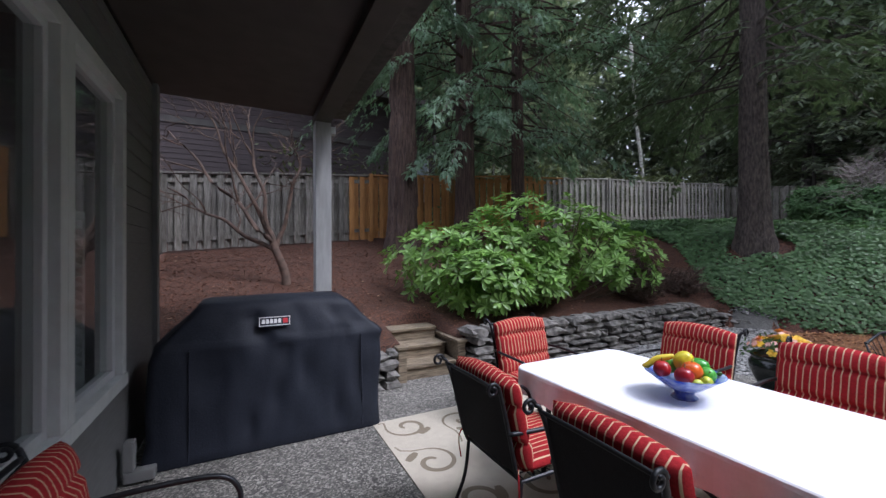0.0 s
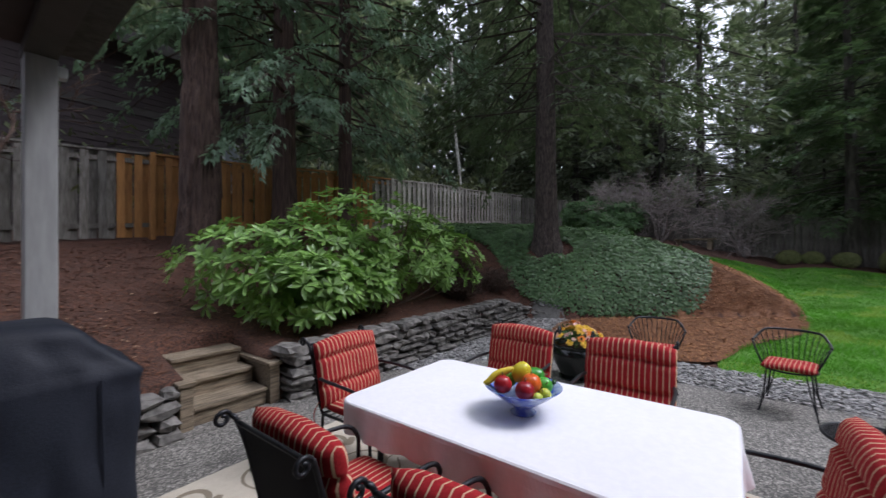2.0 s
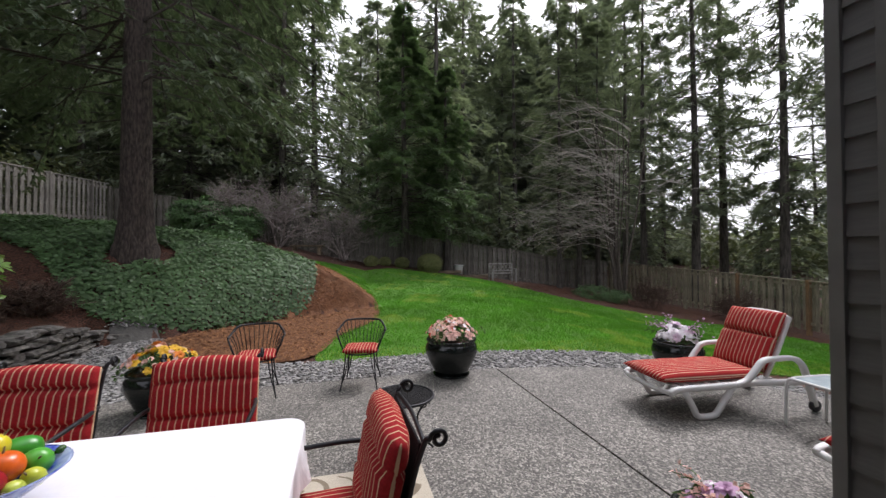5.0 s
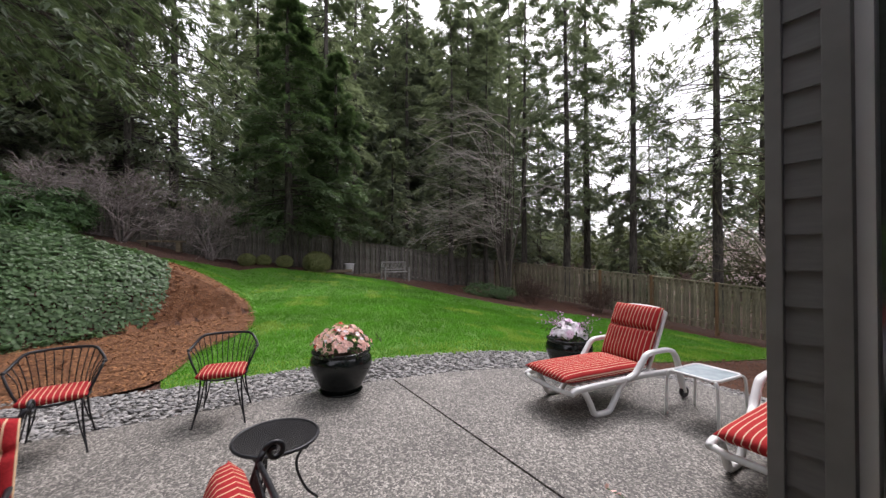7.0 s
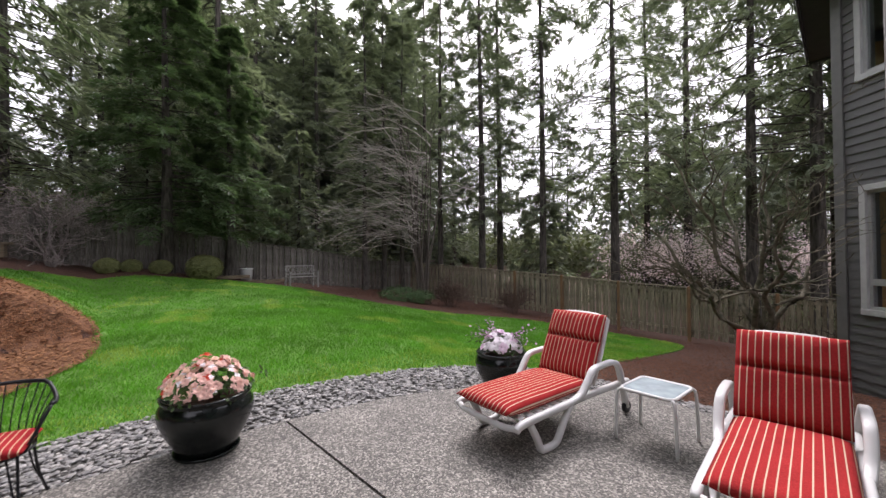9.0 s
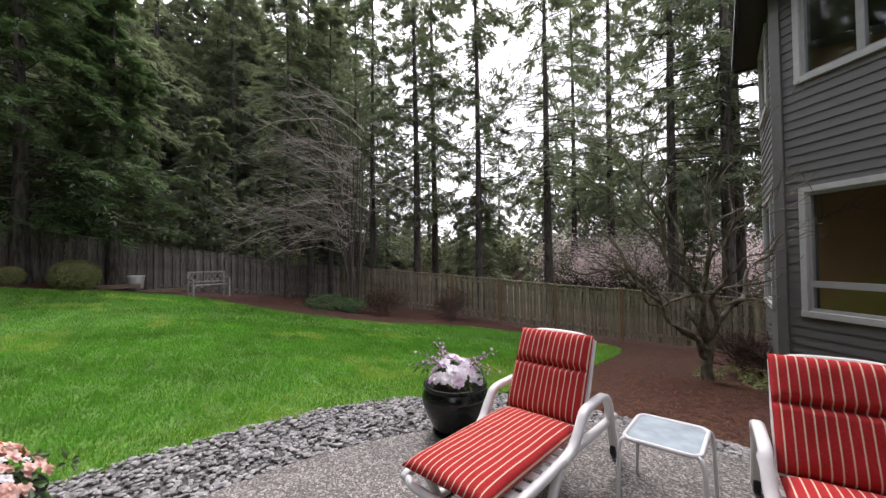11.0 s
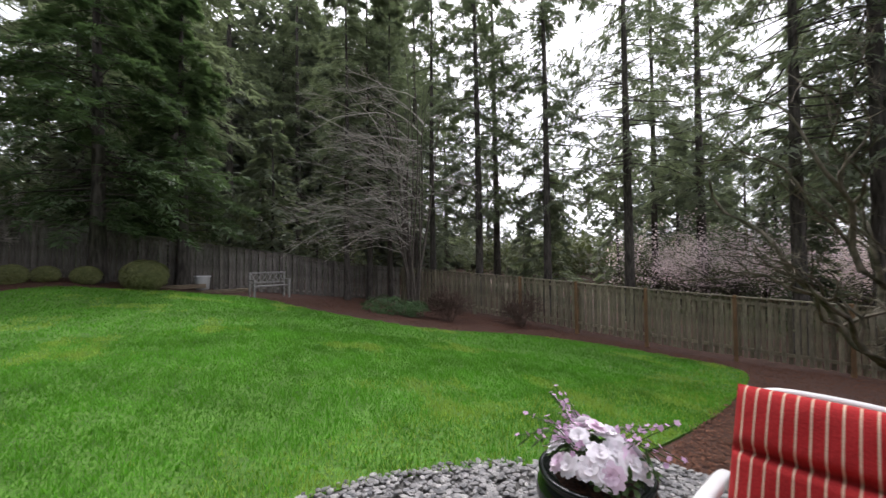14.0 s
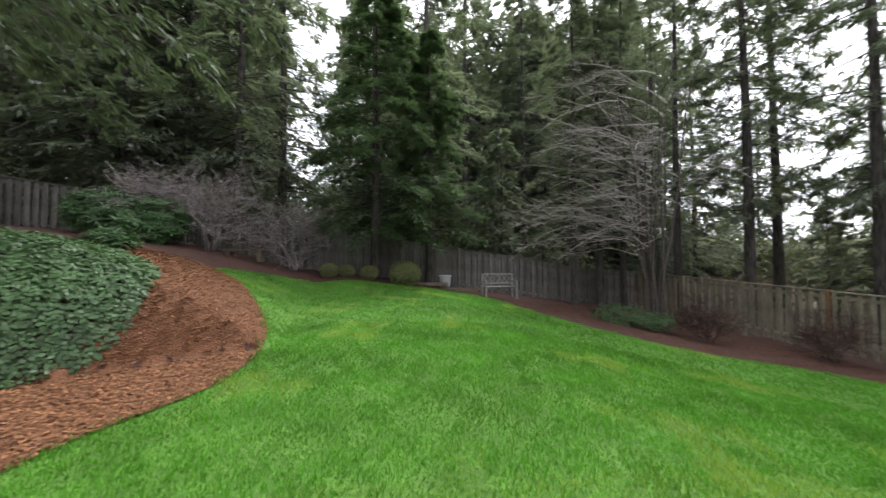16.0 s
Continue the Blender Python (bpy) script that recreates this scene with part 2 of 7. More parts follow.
def curve_pts(pts, steps=6):
    """A smooth run through points."""
    p = [Vector(q) for q in pts]
    p = [p[0] * 2 - p[1]] + p + [p[-1] * 2 - p[-2]]
    out = []
    for i in range(1, len(p) - 2):
        for s in range(steps):
            t = s / steps
            out.append(0.5 * (2 * p[i] + (p[i + 1] - p[i - 1]) * t + (2 * p[i - 1] - 5 * p[i] + 4 * p[i + 1] - p[i + 2]) * t * t + (3 * p[i] - p[i - 1] - 3 * p[i + 1] + p[i + 2]) * t ** 3))
    out.append(p[-2])
    return out


def lathe(profile, sides=32, bm=None):
    """A turned body from (radius, height) pairs."""
    bm = bm or bmesh.new()
    rings = []
    for r, z in profile:
        rings.append([bm.verts.new((r * math.cos(2 * math.pi * k / sides), r * math.sin(2 * math.pi * k / sides), z)) for k in range(sides)])
    for a, b in zip(rings, rings[1:]):
        for k in range(sides):
            bm.faces.new((a[k], a[(k + 1) % sides], b[(k + 1) % sides], b[k]))
    bm.faces.new(rings[0][::-1])
    bm.faces.new(rings[-1])
    return bm


# ---- the lie of the land ----
def lin(x, a, b):
    return np.interp(x, a, b)


def height(x, y):
    """Height of the ground: a level patio, a lawn that tilts, a bank behind the stone wall."""
    x, y = np.asarray(x, float), np.asarray(y, float)
    lawn = 0.06 * np.maximum(0, x - 7) + 0.13 * np.maximum(np.minimum(0, y + 4.5), -14)
    lawn = lawn + 0.42 * np.clip((x - 16.4) / 2.8, 0, 1) * np.exp(-((y + 1.6) / 2.0) ** 2)
    u = np.maximum(y - lin(x, [8.4, 9.0, 11], [4.42, 3.2, -0.8]), 0)
    top = 1.65 + 0.07 * (np.minimum(x, 26) + 1)
    k = lin(x, [9, 10.2, 15.5], [2.2, 2.26, 4.6])
    far = np.maximum(top - lawn, 0) * (1 - np.exp(-u / k))
    near = (0.48 + (top - 0.48) * np.minimum(u / 5.9, 1.25)) * np.minimum(1, u / 0.05)
    w = lin(x, [7.9, 9.4], [0, 1])
    return lawn + near * (1 - w) + far * w


def h(x, y):
    return float(height(x, y))


def smooth_outline(pts, steps=8):
    """A closed smooth outline through plan points."""
    n, out = len(pts), []
    p = [np.array(q, float) for q in pts]
    for i in range(n):
        a, b, c, d = p[i - 1], p[i], p[(i + 1) % n], p[(i + 2) % n]
        for s in range(steps):
            t = s / steps
            out.append(0.5 * (2 * b + (c - a) * t + (2 * a - 5 * b + 4 * c - d) * t * t + (3 * b - a - 3 * c + d) * t ** 3))
    return np.array(out)


def inside(poly, x, y):
    """Which plan points lie in the outline."""
    x, y = np.asarray(x), np.asarray(y)
    r = np.zeros(x.shape, bool)
    a = poly[-1]
    for b in poly:
        if a[1] != b[1]:
            c = ((a[1] > y) != (b[1] > y)) & (x < (b[0] - a[0]) * (y - a[1]) / (b[1] - a[1]) + a[0])
            r ^= c
        a = b
    return r


def sheet(name, outline, centre, lift, material, rings=40, parent=None, drop=0.06):
    """A sheet of ground inside an outline, following the land."""
    o, c = np.asarray(outline), np.array(centre, float)
    n = len(o)
    fr = np.linspace(0, 1, rings + 1)[1:]
    vx = [c]
    for f in fr:
        vx.extend(c + (o - c) * f)
    vx = np.array(vx)
    z = height(vx[:, 0], vx[:, 1]) + lift
    v = np.column_stack([vx, z])
    faces = [[0, 1 + k, 1 + (k + 1) % n] for k in range(n)]
    for r in range(rings - 1):
        s = 1 + r * n
        faces += [[s + k, s + n + k, s + n + (k + 1) % n, s + (k + 1) % n] for k in range(n)]
    edge = np.column_stack([vx[-n:], height(vx[-n:, 0], vx[-n:, 1]) + lift - drop])
    s, e = 1 + (rings - 1) * n, len(v)
    v = np.vstack([v, edge])
    faces += [[s + k, e + k, e + (k + 1) % n, s + (k + 1) % n] for k in range(n)]
    return arrays(name, v, faces, material, parent, smooth=False)


# ground: one sheet to the horizon
gx = np.unique(np.concatenate([np.linspace(-400, -12, 14), np.arange(-12, 7.5, 0.3), [1.68, 1.7, 2.48, 2.5], np.arange(7.5, 16.5, 0.15), np.arange(16.5, 26, 0.3), np.linspace(26, 60, 24), np.linspace(60, 500, 14)]))
gy = np.unique(np.concatenate([np.linspace(-400, -40, 12), np.linspace(-40, -20, 16), np.arange(-20, -1.5, 0.3), np.arange(-1.5, 5, 0.15), np.arange(5, 14, 0.3), [4.38, 4.42, 4.47, 5.3, 5.32], np.linspace(14, 40, 16), np.linspace(40, 400, 12)]))
GX, GY = np.meshgrid(gx, gy)
GZ = height(GX, GY) - 0.04
GZ = np.where((GX > 1.69) & (GX < 2.49) & (GY < 5.31), np.minimum(GZ, -0.04), GZ)
nx, ny = len(gx), len(gy)
idx = np.arange(nx * ny).reshape(ny, nx)
gf = np.stack([idx[:-1, :-1], idx[:-1, 1:], idx[1:, 1:], idx[1:, :-1]], -1).reshape(-1, 4)
ground = tagged(arrays("ground", np.column_stack([GX.ravel(), GY.ravel(), GZ.ravel()]), gf, MULCH, smooth=True), "dark red-brown bark mulch over sloping garden ground", "ground", kind="structure")

LAWN = smooth_outline([(6.75, 0.55), (8.2, 0.32), (9.4, -0.4), (10.6, -0.6), (11.8, -0.5), (13.6, 0.2), (15.0, 1.1), (15.9, 1.6), (17.5, 0.5), (18.4, -1.2), (18.5, -3.6), (17.9, -6.7), (15.2, -7.6), (13.4, -8.3),
                       (11.6, -9.7), (10.4, -12.6), (8.0, -14.3), (5.4, -13.9), (4.9, -9.6), (5.0, -6.3), (5.35, -5.0), (6.25, -3.6), (6.62, -2.2), (6.75, -0.9)])
lawn = tagged(sheet("lawn", LAWN, (11.5, -5.0), -0.016, SOIL, drop=0.03), "bright green mown lawn with some yellow patches", "lawn", kind="structure")
PATIO = smooth_outline([(5.75, 2.2), (5.77, 0.4), (5.76, -0.8), (5.72, -1.9), (5.42, -3.2), (4.8, -4.2), (3.7, -5.0), (2.9, -5.0), (1.6, -4.9), (0.2, -4.9), (-2.5, -4.9), (-3.2, -4.5), (-3.2, 0), (-3.2, 4.2), (-2.5, 4.4), (0.0, 4.42), (2.0, 4.42),
                        (3.4, 4.3), (4.5, 3.9), (5.3, 3.2)], 6)


def slab(name, outline, z0, z1, material, parent=None):
    n = len(outline)
    v = [(p[0], p[1], z1) for p in outline] + [(p[0], p[1], z0) for p in outline]
    f = [list(range(n))] + [[k, n + k, n + (k + 1) % n, (k + 1) % n] for k in range(n)]
    me = bpy.data.meshes.new(name)
    me.from_pydata(v, [], f)
    return link_mesh(name, me, material, parent)


def cut_outline(outline, y, keep_above):
    """The part of a plan outline on one side of the line at y."""
    out, n = [], len(outline)
    for i in range(n):
        a, b = outline[i], outline[(i + 1) % n]
        ina, inb = (a[1] > y) == keep_above, (b[1] > y) == keep_above
        if ina:
            out.append((a[0], a[1]))
        if ina != inb:
            t = (y - a[1]) / (b[1] - a[1])
            out.append((a[0] + (b[0] - a[0]) * t, y))
    return out


# patio: two slabs with an open joint between them
patio = thing("patio", "grey exposed-aggregate concrete patio in two slabs", "patio", kind="structure")
slab("slab", cut_outline(PATIO, -1.887, True), -0.12, 0.0, CONCRETE, patio)
slab("slab", cut_outline(PATIO, -1.913, False), -0.12, -0.003, CONCRETE, patio)
part("joint_filler", boxed(-3.1, 5.66, -1.93, -1.87, -0.13, -0.03), mat("joint_tar", (0.02, 0.02, 0.02), 0.9, grain=0.3), patio, "black joint filler")

# bark paths: lighter, newer bark between ivy and lawn

BARK_PATH = smooth_outline([(7.0, 0.75), (8.2, 0.25), (9.4, -0.5), (10.6, -0.7), (11.8, -0.6), (13.6, 0.1), (15.2, 1.0), (16.2, 2.4), (16.6, 4.2), (15.8, 4.6), (14.6, 3.6), (13.6, 2.2), (12.4, 1.35), (11.0, 1.0), (9.9, 1.5), (9.3, 2.6), (8.6, 3.3), (7.4, 3.2), (6.9, 2.0)], 6)


def strip_sheet(name, outline, step, lift, material, parent=None):
    """A sheet of ground over all cells of a fine grid inside an outline, with its rim cut to the outline."""
    bm = bmesh.new()
    o = [bm.verts.new((p[0], p[1], 0)) for p in outline]
    bm.faces.new(o)
    lo, hi = np.min(outline, 0), np.max(outline, 0)
    for axis in (0, 1):
        for c in np.arange(lo[axis] + step, hi[axis], step):
            co, no = (Vector((c, 0, 0)), Vector((1, 0, 0))) if axis == 0 else (Vector((0, c, 0)), Vector((0, 1, 0)))
            bmesh.ops.bisect_plane(bm, geom=bm.verts[:] + bm.edges[:] + bm.faces[:], plane_co=co, plane_no=no)
    for v in bm.verts:
        v.co.z = h(v.co.x, v.co.y) + lift
    bmesh.ops.triangulate(bm, faces=bm.faces[:])
    if sum(f.normal.z for f in bm.faces) < 0:
        bmesh.ops.reverse_faces(bm, faces=bm.faces[:])
    return link(name, bm, material, parent, smooth=True)


bark_path = tagged(strip_sheet("bark_path", BARK_PATH, 0.2, 0.002, PATH_MULCH), "curved orange-brown bark path beside the lawn", "path", kind="structure")


# ---- house ----
def siding_wall(name, x0, y0, x1, y1, z0, z1, holes, label, exposure=0.14, thick=0.2):
    """A wall from one plan point to another, faced with clapboards on its right side as one walks along it. holes: (along0, along1, z0, z1)."""
    length = math.hypot(x1 - x0, y1 - y0)
    w = thing(name, label, "wall", pose(x0, y0, 0, 0, 0, math.degrees(math.atan2(y1 - y0, x1 - x0))), kind="structure")
    cuts = sorted({0.0, length, *[c for q in holes for c in q[:2]]})
    core = bmesh.new()
    for a, b in zip(cuts, cuts[1:]):
        spans, mid = [(z0, z1)], (a + b) / 2
        for q in holes:
            if q[0] < mid < q[1]:
                spans = [s for lo, hi in spans for s in ((lo, min(hi, q[2])), (max(lo, q[3]), hi)) if s[1] > s[0] + 0.001]
        for lo, hi in spans:
            box(core, a, b, 0.02, thick, lo, hi)
    part("core", core, SIDING, w)
    z, kept = z0, {}
    while z < z1 - 0.02:
        top = min(z + exposure + 0.02, z1)
        runs = [(0.0, length)]
        for q in holes:
            if q[2] < top - 0.02 and q[3] > z + 0.01:
                runs = [r for lo, hi in runs for r in ((lo, min(hi, q[0])), (max(lo, q[1]), hi)) if r[1] > r[0] + 0.005]
        for lo, hi in runs:
            key = (round(lo, 3), round(hi, 3), round(top - z, 3))
            if key not in kept:
                me = bpy.data.meshes.new("clapboard")
                t = top - z
                me.from_pydata([(lo, 0.022, 0), (hi, 0.022, 0), (hi, -0.006, 0), (lo, -0.006, 0), (lo, 0.022, t), (hi, 0.022, t), (hi, 0.014, t), (lo, 0.014, t)], [],
                               [(3, 2, 6, 7), (0, 3, 7, 4), (1, 5, 6, 2), (0, 1, 2, 3), (4, 7, 6, 5), (0, 4, 5, 1)])
                me.materials.append(SIDING)
                kept[key] = me
            ob = new("clapboard", kept[key])
            ob.parent, ob.location = w, (0, 0, z)
        z += exposure
    return w


GLASS = bpy.data.materials.new("window_glass")
GLASS.use_nodes = True
_b = GLASS.node_tree.nodes["Principled BSDF"]
_b.inputs["Base Color"].default_value = (0.9, 0.95, 0.95, 1)
_b.inputs["Roughness"].default_value, _b.inputs["Transmission Weight"].default_value, _b.inputs["IOR"].default_value = 0.02, 1.0, 1.45


CASING = mat("pale_casing_paint", (0.55, 0.56, 0.55), 0.5, grain=0.1, scale=10, bump=0.05, big=0.05)


def window(name, wall, a0, a1, z0, z1, panes, material, label, casing=0.09, paint=CASING, note="pale painted casing"):
    """A window in a wall's hole: outer casing, frame, panes as (along0, along1, z0, z1) fractions."""
    w = thing(name, label, "window", kind="structure")
    w.matrix_basis = wall.matrix_basis.copy()
    bm = bmesh.new()
    c = casing
    box(bm, a0 - c, a1 + c, -0.035, 0.02, z1 - 0.003, z1 + c, 0.004)
    box(bm, a0 - c, a1 + c, -0.045, 0.02, z0 - c, z0 + 0.003, 0.004)
    box(bm, a0 - c, a0 + 0.003, -0.035, 0.02, z0, z1, 0.004)
    box(bm, a1 - 0.003, a1 + c, -0.035, 0.02, z0, z1, 0.004)
    part("casing", bm, paint, w, note)
    for p in panes:
        b0, b1, c0, c1 = a0 + (a1 - a0) * p[0], a0 + (a1 - a0) * p[1], z0 + (z1 - z0) * p[2], z0 + (z1 - z0) * p[3]
        f, bm = 0.05, bmesh.new()
        box(bm, b0, b1, 0.01, 0.08, c0, c0 + f, 0.003)
        box(bm, b0, b1, 0.01, 0.08, c1 - f, c1, 0.003)
        box(bm, b0, b0 + f, 0.01, 0.08, c0 + f, c1 - f, 0.003)
        box(bm, b1 - f, b1, 0.01, 0.08, c0 + f, c1 - f, 0.003)
        part("sash", bm, material, w)
        g = part("pane", boxed(b0 + f, b1 - f, 0.04, 0.046, c0 + f, c1 - f), GLASS, w)
        g.visible_shadow = False
    return w


# covered corner: west wall with two windows, south wall with a glass door
wall_west = siding_wall("wall_west", -0.8, -1.86, -0.8, 4.5, 0, 3.2, [(2.1, 4.22, 0.76, 2.66), (4.38, 5.2, 0.76, 2.66)], "dark grey clapboard wall with wide pale-framed windows", thick=0.25)
window("window_1", wall_west, 2.1, 4.22, 0.76, 2.66, [(0, 0.5, 0, 1), (0.5, 1, 0, 1)], WHITE_FRAME, "wide pale-framed window beside the patio", 0.08)
window("window_2", wall_west, 4.38, 5.2, 0.76, 2.66, [(0, 1, 0, 1)], WHITE_FRAME, "pale-framed window with a louvred shutter behind", 0.08)
wall_south = siding_wall("wall_south", 1.83, -1.86, -0.8, -1.86, 0, 3.2, [(0.24, 2.2, 0.04, 2.9)], "dark grey clapboard wall beside a glass door", thick=0.22)
window("window_3", wall_south, 0.24, 2.2, 0.04, 2.9, [(0, 0.5, 0, 1), (0.5, 1, 0, 1)], WHITE_FRAME, "white glazed patio door in the clapboard wall", 0.075, SIDETRIM, "grey painted casing")
corner = thing("corner_trim", "grey painted corner boards of the house", "trim", kind="structure")
part("board", boxed(1.783, 1.838, -1.868, -1.838, 0, 6.2, bevel=0.004), SIDETRIM, corner)
part("board", boxed(1.8265, 1.8375, -1.95, -1.869, 0, 6.2, bevel=0.004), SIDETRIM, corner)
part("board", boxed(-0.80, -0.76, 4.42, 4.53, 0, 3.2, bevel=0.004), SIDETRIM, corner)
# walls from 3.42 up are unseen, added to keep sky light out
wing = thing("wall_wing", "plain grey outer walls that close the house, unseen upper ones added to block light", "wall", kind="structure")
for a in ((1.61, 1.825, -2.3, -2.085, 0, 6.2), (-1.5, 1.60, -2.3, -2.085, 0, 6.2), (-1.72, -1.5, -7.4, -2.3, -1.2, 6.2), (-1.5, -0.3, -7.62, -7.4, -1.3, 6.2), (-6.0, -5.8, -12, 4.5, -1.4, 6.2), (-5.8, -1.06, 4.3, 4.5, 0, 6.2), (-1.0, -0.82, -1.86, 4.3, 3.42, 6.2), (-0.8, 1.82, -2.08, -1.88, 3.42, 6.2), (-5.8, 1.95, -12.5, -12.3, -1.6, 6.2)):
    part("wall", boxed(*a), SIDING, wing)
room = thing("room_shell", "dim room behind the windows with beige walls", "room", kind="structure")
ROOM = mat("beige_room_paint", (0.36, 0.27, 0.17), 0.8, grain=0.1, scale=3)
part("floor", boxed(-5.7, -1.06, -2.0, 4.29, -0.02, 0.06), mat("room_carpet", (0.2, 0.16, 0.12), 0.95, grain=0.2, scale=60), room)
part("ceiling", boxed(-5.7, -1.06, -2.0, 4.29, 2.9, 3.0), ROOM, room)
part("wall", boxed(-5.7, -5.6, -2.0, 4.29, 0.06, 2.9), ROOM, room)

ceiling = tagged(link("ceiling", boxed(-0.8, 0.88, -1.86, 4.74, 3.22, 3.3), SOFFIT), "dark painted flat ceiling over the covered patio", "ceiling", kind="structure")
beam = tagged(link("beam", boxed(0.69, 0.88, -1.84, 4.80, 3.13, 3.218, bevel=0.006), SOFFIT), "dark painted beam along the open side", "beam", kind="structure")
pillar = thing("pillar", "grey painted square wooden post under the beam", "pillar", kind="structure")
part("shaft", boxed(0.70, 0.88, 4.61, 4.79, 0, 3.13, bevel=0.008), POST, pillar)
part("bracket", boxed(0.883, 0.94, 4.65, 4.75, 3.01, 3.10, bevel=0.01), TRIM, pillar, "small pale outdoor fixture")
# roof slabs out of view, added to block light from above
roof = thing("roof", "dark shingle roof over the house, added unseen to block sky light", "roof", kind="structure")
part("porch_roof", boxed(-1.0, 1.12, -2.0, 4.95, 3.305, 3.4), ROOF, roof)
part("main_roof", boxed(-6.3, -0.4, -2.0, 4.9, 6.21, 6.35), ROOF, roof)
part("wing_roof", boxed(-1.9, 2.2, -2.6, -1.4, 6.36, 6.46), ROOF, roof)

# angled bay
BAY = (1.95, -9.7)
DX, DY = -0.70, 0.714
bay_wall = siding_wall("wall_bay", BAY[0], BAY[1], BAY[0] + 3.2 * DX, BAY[1] + 3.2 * DY, -0.72, 6.1, [(0.45, 1.63, 0.7, 2.57), (0.44, 1.72, 4.41, 5.92)], "dark grey clapboard angled wall of the house bay", exposure=0.145)
window("window_4", bay_wall, 0.45, 1.63, 0.7, 2.57, [(0, 1, 0.23, 1), (0, 1, 0, 0.23)], TRIM, "tall pale-framed bay window with a lower light")
window("window_5", bay_wall, 0.44, 1.72, 4.41, 5.92, [(0, 0.6, 0, 1), (0.6, 1, 0, 1)], TRIM, "upper pale-framed two-light window of the bay")
bay_side = siding_wall("wall_bay_side", 1.95, -12.3, 1.95, -9.72, -1.25, 6.1, [(0.25, 1.65, 0.65, 2.6), (0.25, 1.65, 4.46, 5.9)], "dark grey clapboard garden side of the house bay", exposure=0.145)
window("window_6", bay_side, 0.25, 1.65, 0.65, 2.6, [(0, 1, 0.27, 1), (0, 1, 0, 0.27)], TRIM, "pale-framed side window of the bay")
window("window_7", bay_side, 0.25, 1.65, 4.46, 5.9, [(0, 0.5, 0, 1), (0.5, 1, 0, 1)], TRIM, "upper pale-framed side window of the bay")
part("footing", boxed(0.0, 3.2, 0.0, 0.2, -1.6, -0.72), mat("footing_concrete", (0.3, 0.29, 0.27), 0.85, grain=0.25, scale=9, bump=0.2), bay_wall, "bare concrete footing")
bc = thing("bay_corner", "grey painted corner board of the bay", "trim", kind="structure")
bc_face = part("board", boxed(-0.03, 0.14, -0.034, -0.007, -1.25, 6.07, bevel=0.004), SIDETRIM, bc)
bc_face.matrix_basis = bay_wall.matrix_basis.copy()
part("board", boxed(1.957, 1.985, -9.84, -9.715, -1.25, 6.07, bevel=0.004), SIDETRIM, bc)
bay_roof = thing("bay_roof", "projecting eave with a pale gutter over the bay", "roof", kind="structure")
EAVE = [(2.38, -13), (2.38, -9.52), (0.1, -7.15), (-2.2, -7.05), (-6, -13)]
slab("soffit", EAVE[::-1], 6.08, 6.14, SOFFIT, bay_roof)
slab("fascia", [(2.43, -13), (2.43, -9.48), (0.12, -7.1), (-2.2, -6.97), (-6, -13)][::-1], 6.145, 6.3, TRIM, bay_roof)
bay_room = thing("bay_room", "warm-painted room seen through the bay windows", "room", kind="structure")
part("wall", boxed(-3.0, -2.9, -12.2, -7.7, -0.5, 5.9), mat("warm_room_paint", (0.45, 0.27, 0.11), 0.8, grain=0.1, scale=3), bay_room)
part("wall", boxed(-2.9, 1.74, -12.28, -12.21, -0.09, 5.9), mat("ochre_room_paint", (0.5, 0.3, 0.12), 0.8, grain=0.1, scale=3), bay_room)
part("floor", boxed(-2.9, 1.7, -12.2, -9.9, -0.2, -0.1), ROOM, bay_room)
part("storey", boxed(-2.9, 1.7, -12.2, -9.9, 2.95, 3.1), ROOM, bay_room)

